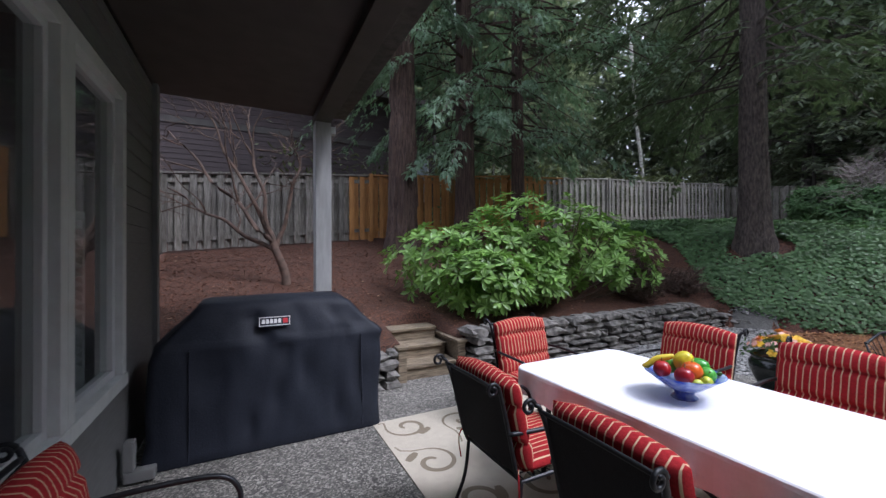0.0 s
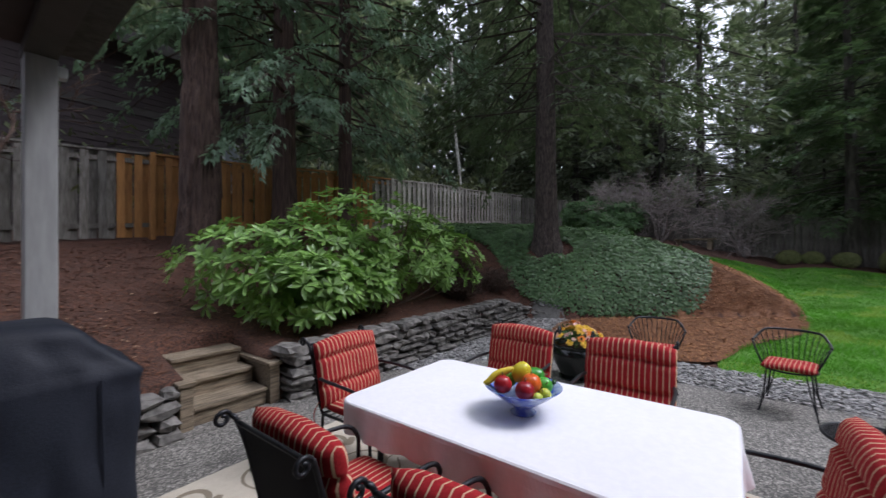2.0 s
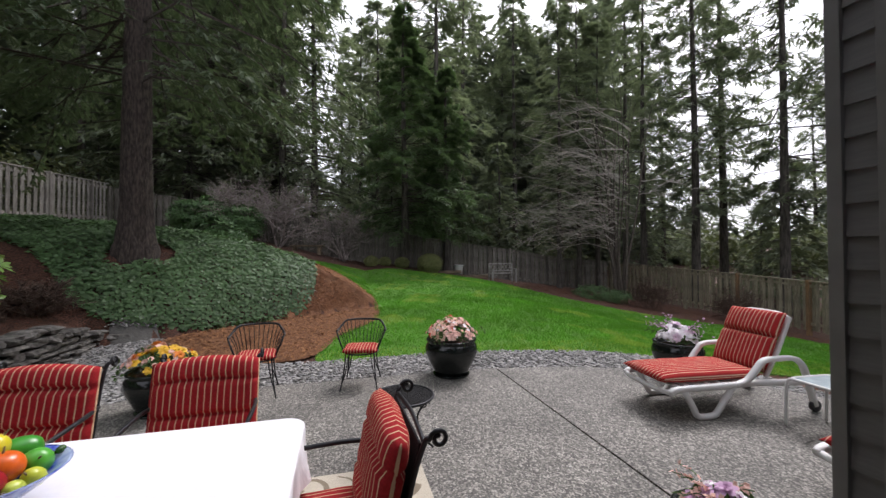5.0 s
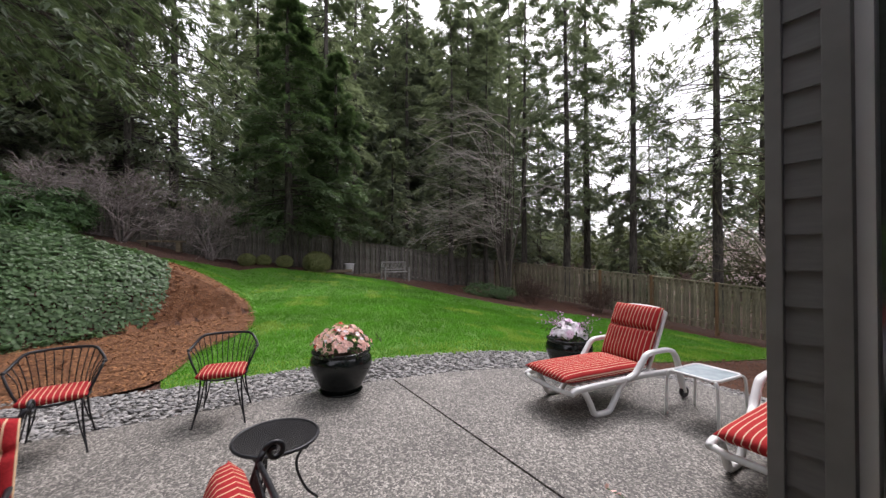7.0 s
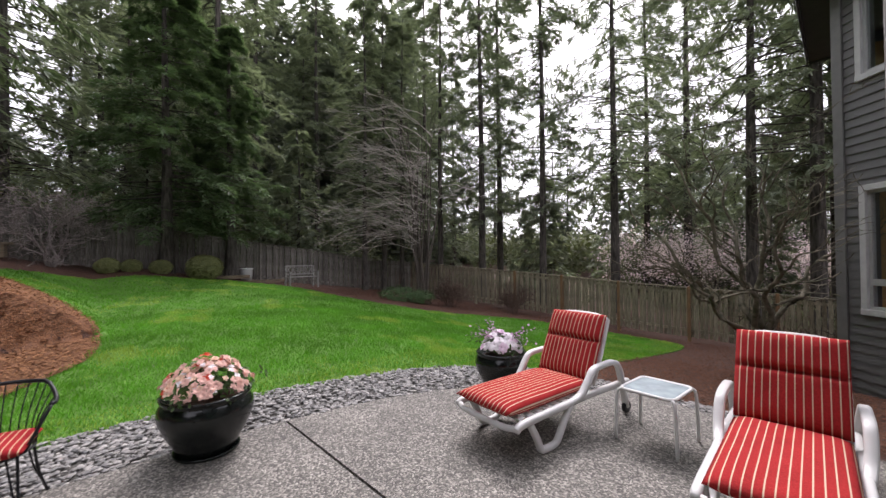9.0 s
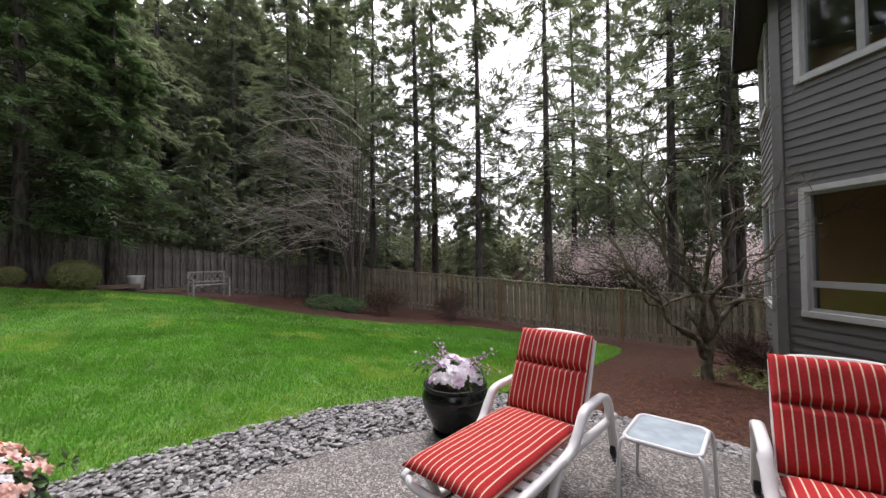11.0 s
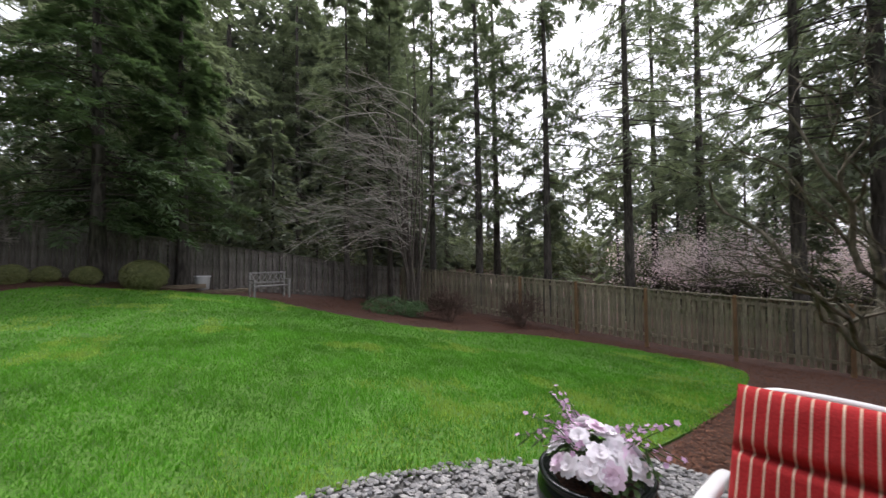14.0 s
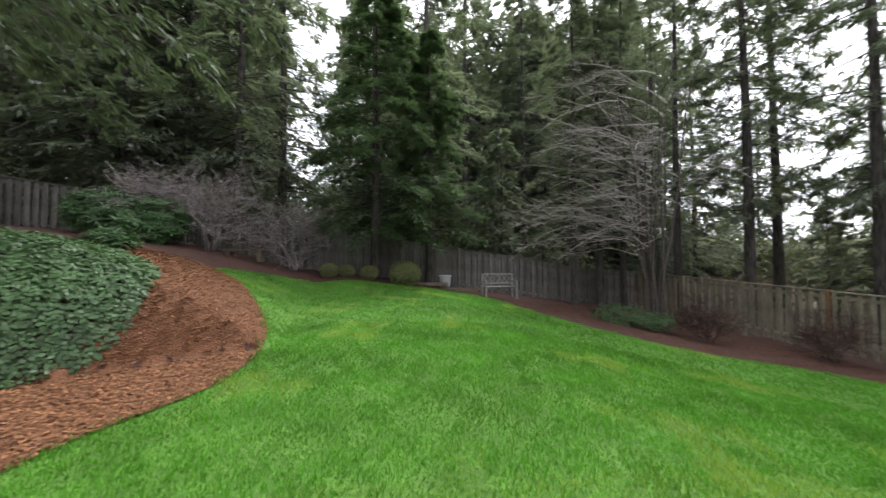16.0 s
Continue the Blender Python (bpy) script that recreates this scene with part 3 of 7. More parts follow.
# ---- fences ----
def fence_run(name, label, x0, y0, x1, y1, tops, materials, tall=1.85, half=0.066, post_wood=None):
    """A board fence that alternates boards on both faces; tops: height of the ground along it as (x or y, z) pairs from the land."""
    f = thing(name, label, "fence", kind="structure")
    length = math.hypot(x1 - x0, y1 - y0)
    ux, uy = (x1 - x0) / length, (y1 - y0) / length
    ang = math.degrees(math.atan2(uy, ux))
    meshes = {}
    rng = random.Random(7)

    def board_mesh(m, kind):
        key = (m.name, kind)
        if key not in meshes:
            bm = bmesh.new()
            lean = (rng.random() - 0.5) * 0.012
            top = tall - 0.06 + (rng.random() - 0.5) * 0.02
            box(bm, -half, half, -0.011, 0.011, 0.05, top)
            for v in bm.verts:
                v.co.x += lean * v.co.z
            me = bpy.data.meshes.new("board")
            bm.to_mesh(me)
            bm.free()
            me.materials.append(m)
            meshes[key] = me
        return meshes[key]

    n = int(length / 0.14)
    for i in range(n):
        s = (i + 0.5) * 0.14
        px, py = x0 + ux * s, y0 + uy * s
        m = materials(px, py)
        side = 0.036 if i % 2 else -0.036
        ob = new("board", board_mesh(m, rng.randrange(5)))
        ob.parent = f
        ob.matrix_basis = pose(px - uy * side, py + ux * side, tops(px, py) + rng.uniform(-0.015, 0.015), 0, 0, ang + (180 if rng.random() < 0.5 else 0))
    s = 0.0
    while s < length - 0.3:
        e = min(s + 2.4, length)
        ax, ay, bx, by = x0 + ux * s, y0 + uy * s, x0 + ux * e, y0 + uy * e
        za, zb = tops(ax, ay), tops(bx, by)
        m = materials((ax + bx) / 2, (ay + by) / 2)
        post = part("post", boxed(-0.048, 0.048, -0.095, 0.095, -0.2, tall + 0.01, bevel=0.006), post_wood if post_wood and rng.random() < 0.6 else m, f)
        post.matrix_basis = pose(ax, ay, za, 0, 0, ang)
        for nm, hh, hw, hz in (("rail", 0.3, 0.02, 0.045), ("rail", tall - 0.2, 0.02, 0.045), ("cap", tall - 0.03, 0.07, 0.02)):
            bm = bmesh.new()
            box(bm, 0, e - s, -hw, hw, hh - hz, hh + hz)
            for v in bm.verts:
                v.co.z += (zb - za) * v.co.x / (e - s)
            r = part(nm, bm, m, f)
            r.matrix_basis = pose(ax, ay, za, 0, 0, ang)
        s = e
    return f


def north_wood(x, y):
    # boards west of 2.45 take the darker wood to stand for their shade
    return FENCE_DARK if x < 2.45 else FENCE_NEW if x < 9.3 else FENCE


fence_run("fence_north", "weathered grey board fence with a newer orange cedar stretch", -1.75, 10.4, 21.0, 10.4, lambda x, y: h(x, y) - 0.04 + lin(x, [9, 11.5, 21], [0, 0.12, 0.1]), north_wood)
# darker wood here too, with the shade beside the house put into its colour
fence_run("fence_west", "weathered grey board fence beside the house", -1.75, 6.0, -1.75, 10.35, lambda x, y: h(x, y) - 0.04, lambda x, y: FENCE_DARK)
fence_run("fence_east", "old dark grey board fence behind the shrub border", 21.0, 10.3, 20.2, -15.2, lambda x, y: float(lin(y, [-15, -12, -8.7, -5.4, -1.5, 0.55, 2.7, 10.4], [-0.66, -0.42, 0.12, 0.52, 1.1, 1.46, 1.78, 2.9])), lambda x, y: FENCE_DARK)
fence_run("fence_south", "old mossy brown board fence below the lawn", 20.1, -15.3, -3.0, -16.9, lambda x, y: h(x, y) - 0.04 + float(lin(x, [0, 2, 5, 8, 12, 19], [-0.1, -0.03, 0.1, 0.14, 0.12, 0])), lambda x, y: FENCE_MOSS, half=0.054, post_wood=FENCE_POST)


# ---- dry-stone wall, each stone a piece ----
def stone_mesh(rng, lx, ly, lz):
    bm = bmesh.new()
    bmesh.ops.create_cube(bm, size=1.0)
    bmesh.ops.subdivide_edges(bm, edges=bm.edges[:], cuts=1, use_grid_fill=True)
    for v in bm.verts:
        c = v.co
        f = 1 - 0.13 * (abs(c.x) > 0.4) * (abs(c.z) > 0.4) - 0.08 * (abs(c.y) > 0.4) * (abs(c.z) > 0.4)
        v.co = Vector((c.x * lx * f + rng.uniform(-1, 1) * 0.05 * lx, c.y * ly * f + rng.uniform(-1, 1) * 0.09 * ly, c.z * lz * f + rng.uniform(-1, 1) * 0.10 * lz))
    me = bpy.data.meshes.new("stone")
    bm.to_mesh(me)
    bm.free()
    me.materials.append(STONE)
    return me


def stone_wall(x0, x1, y, top, parent, rng):
    z = -0.02
    while z < top(x0) + 0.1:
        lz = rng.uniform(0.085, 0.155)
        x = x0 + rng.uniform(-0.1, 0.05)
        while x < x1:
            lx = rng.uniform(0.18, 0.46)
            if x + lx > x1 + 0.12:
                lx = max(x1 - x, 0.12)
            if z < top(x + lx / 2):
                ob = new("stone", stone_mesh(rng, lx * 0.98, rng.uniform(0.26, 0.36), lz * rng.uniform(0.92, 1.02)))
                ob.parent = parent
                ob.matrix_basis = pose(x + lx / 2, y + 0.12 + rng.uniform(-0.035, 0.035) + 0.05 * z, z + lz / 2 + rng.uniform(-0.012, 0.012), rng.uniform(-3, 3), rng.uniform(-2.5, 2.5), rng.uniform(-5, 5))
            x += lx
        z += lz


dry_wall = thing("stone_wall", "low dry-stacked grey stone retaining wall", "stone wall", kind="structure")
_r = random.Random(3)
stone_wall(2.62, 8.75, 4.2, lambda x: 0.52 if x < 7.6 else 0.52 - (x - 7.6) * 0.3, dry_wall, _r)
stone_wall(1.0, 1.6, 4.28, lambda x: 0.42, dry_wall, _r)
for sx, sy, sz in ((8.75, 4.05, 0.2), (9.15, 3.72, 0.24), (9.0, 4.3, 0.42), (8.9, 3.9, 0.08)):
    ob = new("stone", stone_mesh(_r, 0.5, 0.33, 0.13))
    ob.parent, ob.matrix_basis = dry_wall, pose(sx, sy, sz, 3, -5, 20)

# wooden garden steps
steps = thing("garden_steps", "weathered timber steps between two short posts", "steps", kind="structure")
for i in range(3):
    part("riser", boxed(1.74, 2.44, 4.42 + 0.30 * i, 4.46 + 0.30 * i, 0.0 + 0.17 * i, 0.14 + 0.17 * i, bevel=0.006), STEP_WOOD, steps)
    part("tread", boxed(1.74, 2.44, 4.39 + 0.30 * i, 4.76 + 0.30 * i, 0.142 + 0.17 * i, 0.18 + 0.17 * i, bevel=0.008), STEP_WOOD, steps)
for a in (1.62, 2.45):
    part("post", boxed(a, a + 0.11, 4.36, 4.47, -0.02, 0.40, bevel=0.008), STEP_WOOD, steps)
    part("side_board", boxed(a + 0.03, a + 0.08, 4.47, 5.3, 0.02, 0.37, bevel=0.006), STEP_WOOD, steps)
    part("cap", boxed(a - 0.02, a + 0.13, 4.34, 5.32, 0.402, 0.44, bevel=0.008), STEP_WOOD, steps)


# ---- loose ground cover, as stuff ----
def cards(rng, pos, normal_up, length, width, tilt, kink=0.0):
    """Leaf kites at positions: each a quad with random heading and tilt. Returns verts and faces."""
    n = len(pos)
    a = rng.uniform(0, 2 * np.pi, n)
    t = rng.uniform(*tilt, n)
    ln, wd = rng.uniform(*length, n), rng.uniform(*width, n)
    d = np.column_stack([np.cos(a) * np.cos(t), np.sin(a) * np.cos(t), np.sin(t)])
    s = np.column_stack([-np.sin(a), np.cos(a), rng.uniform(-0.35, 0.35, n)])
    p0, p2 = pos, pos + d * ln[:, None]
    mid = pos + d * (ln * 0.5)[:, None]
    v = np.stack([p0, mid + s * (wd / 2)[:, None], p2, mid - s * (wd / 2)[:, None]], 1).reshape(-1, 3)
    return v, np.arange(4 * n).reshape(n, 4)


def scatter(rng, outline, n):
    lo, hi = np.min(outline, 0), np.max(outline, 0)
    out = np.zeros((0, 2))
    while len(out) < n:
        p = rng.uniform(lo, hi, (n * 2, 2))
        out = np.vstack([out, p[inside(outline, p[:, 0], p[:, 1])]])
    return out[:n]


nrng = np.random.default_rng(5)
# grass: blades everywhere, more of them near the patio
def blades(n, near):
    p = scatter(nrng, LAWN, n)
    if near:
        p = p[(np.hypot(p[:, 0] - 5.2, p[:, 1] + 2.5) < 7.5)]
    pos = np.column_stack([p, height(p[:, 0], p[:, 1]) - 0.018])
    m = len(pos)
    a, ln, lean = nrng.uniform(0, 2 * np.pi, m), nrng.uniform(0.022, 0.05, m), nrng.uniform(0.1, 0.9, m)
    w = nrng.uniform(0.002, 0.004, m) * (1 if near else 2.2)
    ln *= 0.75 + 0.45 * (1 + np.sin(p[:, 0] * 6.1 + 2 * np.sin(p[:, 1] * 4.3)) * np.sin(p[:, 1] * 7.7 + np.sin(p[:, 0] * 3.1)))
    d = np.column_stack([np.cos(a) * lean, np.sin(a) * lean, np.ones(m)])
    s = np.column_stack([-np.sin(a), np.cos(a), np.zeros(m)])
    v = np.stack([pos - s * w[:, None], pos + s * w[:, None], pos + d * ln[:, None]], 1).reshape(-1, 3)
    return v


v = np.vstack([blades(330000, True), blades(130000, False)])
c = v[0::3]
patch = np.sin(c[:, 0] * 1.3 + 1.7 * np.sin(c[:, 1] * 0.9)) * np.sin(c[:, 1] * 1.7 + 1.3 * np.sin(c[:, 0] * 0.8 + 2)) + 0.5 * np.sin(c[:, 0] * 4.1 + c[:, 1] * 3.3) * np.sin(c[:, 1] * 5.2 - c[:, 0])
dry = patch + nrng.normal(0, 0.24, len(c)) > 0.79
dry |= (c[:, 0] < 7.25 - 0.12 * np.maximum(-c[:, 1] - 2, 0)) & (nrng.random(len(c)) < 0.3)
v = v.reshape(-1, 3, 3)
for name, sel, mt, lab in (("grass", ~dry, GRASS, "short bright green grass blades over the lawn"), ("dry_grass", dry, GRASS_DRY, "yellowed grass blades in patches on the lawn")):
    q = v[sel].reshape(-1, 3)
    tagged(arrays(name, q, np.arange(len(q)).reshape(-1, 3), mt), lab, "grass", kind="stuff")

IVY_BED = smooth_outline([(8.98, 3.2), (9.38, 2.3), (10.05, 1.15), (10.85, 0.85), (12.0, 1.25), (13.0, 2.0), (13.9, 3.2), (14.4, 4.8), (14.2, 7.0), (13.0, 9.0), (11.0, 9.8), (10.1, 9.2), (9.55, 7.4), (9.15, 5.6), (8.6, 4.5)], 6)
p = scatter(nrng, IVY_BED, 105000)
keep = np.hypot(p[:, 0] - 9.85, p[:, 1] - 4.23) > 0.50 + 0.16 * np.sin(np.arctan2(p[:, 1] - 4.23, p[:, 0] - 9.85) * 3)
p = p[keep]
pos = np.column_stack([p, height(p[:, 0], p[:, 1]) + nrng.uniform(-0.03, 0.13, len(p)) + 0.04 * np.sin(p[:, 0] * 5) * np.cos(p[:, 1] * 4.3)])
gxs, gys = (height(p[:, 0] + 0.05, p[:, 1]) - height(p[:, 0] - 0.05, p[:, 1])) / 0.1, (height(p[:, 0], p[:, 1] + 0.05) - height(p[:, 0], p[:, 1] - 0.05)) / 0.1
nm = np.column_stack([-0.8 * gxs, -0.8 * gys, np.ones(len(p))]) + nrng.normal(0, 0.28, (len(p), 3))
nm /= np.linalg.norm(nm, axis=1)[:, None]
td = np.cross(nm, nrng.normal(0, 1, (len(p), 3)))
td /= np.linalg.norm(td, axis=1)[:, None]
ts = np.cross(nm, td)
ln, wd = nrng.uniform(0.045, 0.095, (len(p), 1)), nrng.uniform(0.04, 0.075, (len(p), 1))
v = np.stack([pos, pos + td * ln * 0.4 + ts * wd / 2, pos + td * ln, pos + td * ln * 0.4 - ts * wd / 2], 1).reshape(-1, 3)
f = np.arange(len(v)).reshape(-1, 4)
tagged(arrays("ivy", v, f, IVY), "dense dark green ivy ground cover over the mound", "ivy", kind="stuff")

# gravel band round the patio
GRAVEL = smooth_outline([(6.78, 0.5), (6.8, -0.9), (6.68, -2.2), (6.3, -3.65), (5.5, -4.9), (5.0, -5.6), (4.0, -5.75), (2.9, -5.65), (2.2, -5.4), (2.2, -4.7), (3.6, -4.7), (4.7, -3.95), (5.3, -3.1), (5.6, -1.9), (5.65, -0.8), (5.66, 0.4), (5.6, 2.1), (5.1, 3.1), (4.3, 3.8), (3.3, 4.25), (5.0, 4.3), (7.0, 4.3), (8.5, 4.2), (8.9, 3.6), (8.2, 3.0), (7.3, 2.2), (6.9, 1.4)], 6)
tagged(strip_sheet("gravel_bed", GRAVEL, 0.4, -0.025, mat("gravel_dust", (0.12, 0.115, 0.105), 0.95, grain=0.5, scale=60, bump=0.6)), "grey gravel bed round the patio edge", "gravel bed", kind="structure")
ico = bmesh.new()
bmesh.ops.create_icosphere(ico, subdivisions=1, radius=1.0)
icov = np.array([v.co[:] for v in ico.verts])
icof = np.array([[v.index for v in fc.verts] for fc in ico.faces])
ico.free()
p = scatter(nrng, GRAVEL, 16000)
p = p[~inside(PATIO, p[:, 0], p[:, 1]) | (nrng.random(len(p)) < 0.02)]
m = len(p)
size = nrng.uniform(0.011, 0.032, m)
sc = np.stack([size * nrng.uniform(0.9, 1.5, m), size * nrng.uniform(0.7, 1.1, m), size * nrng.uniform(0.4, 0.7, m)], 1)
ang = nrng.uniform(0, 2 * np.pi, m)
loc = icov[None] * (1 + nrng.uniform(-0.16, 0.16, (m, len(icov), 1))) * sc[:, None]
x = loc[..., 0] * np.cos(ang)[:, None] - loc[..., 1] * np.sin(ang)[:, None]
y = loc[..., 0] * np.sin(ang)[:, None] + loc[..., 1] * np.cos(ang)[:, None]
v = np.stack([x + p[:, 0, None], y + p[:, 1, None], loc[..., 2] + (height(p[:, 0], p[:, 1]) - 0.018 + nrng.uniform(0, 0.02, m))[:, None]], -1).reshape(-1, 3)
f = (icof[None] + (np.arange(m) * len(icov))[:, None, None]).reshape(-1, 3)
tagged(arrays("gravel", v, f, PEBBLE, smooth=False), "loose grey pebbles of mixed size round the patio", "gravel", kind="stuff")

# bark chips on the beds
def chips(outline, n, name, material, label, length, lift=0.0, avoid=None):
    p = scatter(nrng, outline, n)
    if avoid is not None:
        p = p[~inside(avoid, p[:, 0], p[:, 1])]
    p = p[~((p[:, 0] > 1.6) & (p[:, 0] < 2.6) & (p[:, 1] < 5.35) & (p[:, 1] > 4))]
    pos = np.column_stack([p, height(p[:, 0], p[:, 1]) - 0.036 + lift + nrng.uniform(0, 0.02, len(p))])
    v, f = cards(nrng, pos, True, length, (length[0] * 0.3, length[1] * 0.4), (-0.25, 0.4))
    return tagged(arrays(name, v, f, material), label, "bark chips", kind="stuff")


CHIP = mat("bark_chip", (0.135, 0.053, 0.025), 0.9, grain=0.4, scale=30, random_value=0.4)
CHIP_NEW = mat("fresh_bark_chip", (0.32, 0.145, 0.06), 0.9, grain=0.4, scale=30, random_value=0.4)
BANK = np.array([(-1.6, 4.6), (8.6, 4.65), (9.4, 6.5), (10, 9), (10, 10.3), (-1.6, 10.3)])
chips(BANK, 40000, "bark_chips", CHIP, "dark red-brown bark chips on the planted bank", (0.025, 0.075))
chips(BARK_PATH, 34000, "bark_chips", CHIP_NEW, "orange-brown bark chips on the curved path", (0.03, 0.085), 0.042)
SOUTH_BED = np.array([(1.0, -5.4), (4.9, -5.7), (5.0, -9.5), (5.4, -14), (8, -14.4), (10.4, -12.8), (11.7, -9.9), (18, -7.0), (20, -14), (18, -15.2), (-1, -16.5), (-1, -13), (1.9, -12.2), (1.9, -9.8), (-0.2, -7.4)])
NEAR_BED = np.array([(1.0, -5.4), (4.9, -5.7), (5.0, -9.5), (1.9, -9.8), (-0.2, -7.4)])
chips(NEAR_BED, 15000, "bark_chips", CHIP, "coarse red-brown bark chips beside the house", (0.03, 0.08), 0.008)
chips(SOUTH_BED, 32000, "bark_chips", CHIP, "dark red-brown bark chips below the house", (0.03, 0.09))
LITTER = np.array([(-1.5, 5), (8.5, 4.8), (9, 8), (9.5, 10.2), (-1.5, 10.2)])
chips(LITTER, 800, "leaf_litter", mat("dry_leaf", (0.38, 0.25, 0.15), 0.8, grain=0.3, scale=20, random_value=0.3), "scattered dry fallen leaves on the bark", (0.03, 0.08), 0.01)


# ---- trees ----
def crown_cards(rng, branches, per, leaf, wide, droop, fan=1, inner=0.15):
    """Needle sprays along branches. branches: arrays of root, heading, length, rise and sag."""
    root, az, ln, rise, sag = branches
    n = len(ln)
    s = np.sqrt(rng.uniform(inner ** 2, 1, (n, per)))
    dirh = np.stack([np.cos(az), np.sin(az)], -1)
    pos = np.empty((n, per, 3))
    pos[..., :2] = root[:, None, :2] + dirh[:, None] * (ln[:, None] * s)[..., None]
    pos[..., 2] = root[:, None, 2] + ln[:, None] * (rise[:, None] * s - sag[:, None] * s * s)
    side = rng.choice([-1, 1], (n, per)) * rng.uniform(0.3, 1.25, (n, per))
    head = az[:, None] + side
    spread = ln[:, None] * 0.28 * (1.1 - s) * rng.uniform(0, 1, (n, per))
    pos[..., 0] += np.cos(head) * spread
    pos[..., 1] += np.sin(head) * spread
    pos[..., 2] += rng.uniform(-0.12, 0.12, (n, per)) - spread * 0.2
    pos, head = pos.reshape(-1, 3), head.reshape(-1)
    out = []
    for k in range(fan):
        hd = head + (k - (fan - 1) / 2) * 0.5 + rng.uniform(-0.2, 0.2, len(head))
        lf, wd = rng.uniform(*leaf, len(head)), rng.uniform(*wide, len(head))
        dp = rng.uniform(*droop, len(head))
        d = np.column_stack([np.cos(hd) * np.cos(dp), np.sin(hd) * np.cos(dp), -np.sin(dp)])
        sd = np.column_stack([-np.sin(hd), np.cos(hd), rng.uniform(-0.5, 0.5, len(hd))])
        mid = pos + d * (lf * 0.45)[:, None]
        out.append(np.stack([pos, mid + sd * (wd / 2)[:, None], pos + d * lf[:, None] + [0, 0, -0.02], mid - sd * (wd / 2)[:, None]], 1))
    v = np.concatenate(out).reshape(-1, 3)
    return v, np.arange(len(v)).reshape(-1, 4)


def limb_sticks(root, az, ln, rise, sag, thick, steps=2):
    """Three-sided tapering limbs."""
    V, F = [], []
    for i in range(len(ln)):
        base = len(V)
        for k in range(steps + 1):
            s = k / steps
            c = np.array([root[i, 0] + math.cos(az[i]) * ln[i] * s, root[i, 1] + math.sin(az[i]) * ln[i] * s, root[i, 2] + ln[i] * (rise[i] * s - sag[i] * s * s)])
            r = thick * ln[i] * (1 - 0.85 * s)
            for q in range(3):
                an = q * 2.094
                V.append(c + np.array([-math.sin(az[i]) * math.cos(an) * r, math.cos(az[i]) * math.cos(an) * r, math.sin(an) * r]))
        for k in range(steps):
            for q in range(3):
                a, b = base + 3 * k + q, base + 3 * k + (q + 1) % 3
                F.append([a, b, b + 3, a + 3])
    return V, F


def trunk_mesh(rng, H, r0, r1, sides=12, wob=0.1, flare=1.45, ridges=0.0):
    V, F, n = [], [], 16
    ph = rng.uniform(0, 6.28, 4)
    for i in range(n + 1):
        s = (i / n) ** 1.6
        r = (r0 + (r1 - r0) * s) * (1 + (flare - 1) * math.exp(-s * H / 0.45))
        cx, cy = wob * math.sin(s * 5 + ph[0]) * s, wob * math.sin(s * 4 + ph[1]) * s
        for k in range(sides):
            a = 2 * math.pi * k / sides
            rr = r * (1 + ridges * math.sin(a * 5 + ph[2] + s * 3) + 0.35 * ridges * math.sin(a * 11 + s * 9))
            V.append((cx + rr * math.cos(a), cy + rr * math.sin(a), s * H - 0.5 * (i == 0)))
    for i in range(n):
        for k in range(sides):
            a, b = i * sides + k, i * sides + (k + 1) % sides
            F.append([a, b, b + sides, a + sides])
    return V, F


def furrowed_trunk(rng, H, r0, depth, sides=72, rings=150):
    """An old fir trunk with deep plated bark that runs in broken vertical ridges."""
    V, F = [], []
    off = Vector(rng.uniform(0, 50, 3).tolist())
    for i in range(rings + 1):
        z = (i / rings) ** 1.5 * H
        r = (r0 + (0.03 - r0) * z / H) * (1 + 0.42 * math.exp(-z / 0.4))
        for k in range(sides):
            a = 2 * math.pi * k / sides
            q = Vector((math.cos(a) * 4.6, math.sin(a) * 4.6, z * 1.5)) + off
            g = 1 - min(1.0, abs(noise.noise(q)) * 3.2)
            rr = r * (1 + 0.05 * math.sin(a * 3 + 1)) - depth * g * min(1, r / 0.2)
            V.append((-0.004 * z + rr * math.cos(a), rr * math.sin(a), z - 0.5 * (i == 0)))
    for i in range(rings):
        for k in range(sides):
            a, b = i * sides + k, i * sides + (k + 1) % sides
            F.append([a, b, b + sides, a + sides])
    return V, F


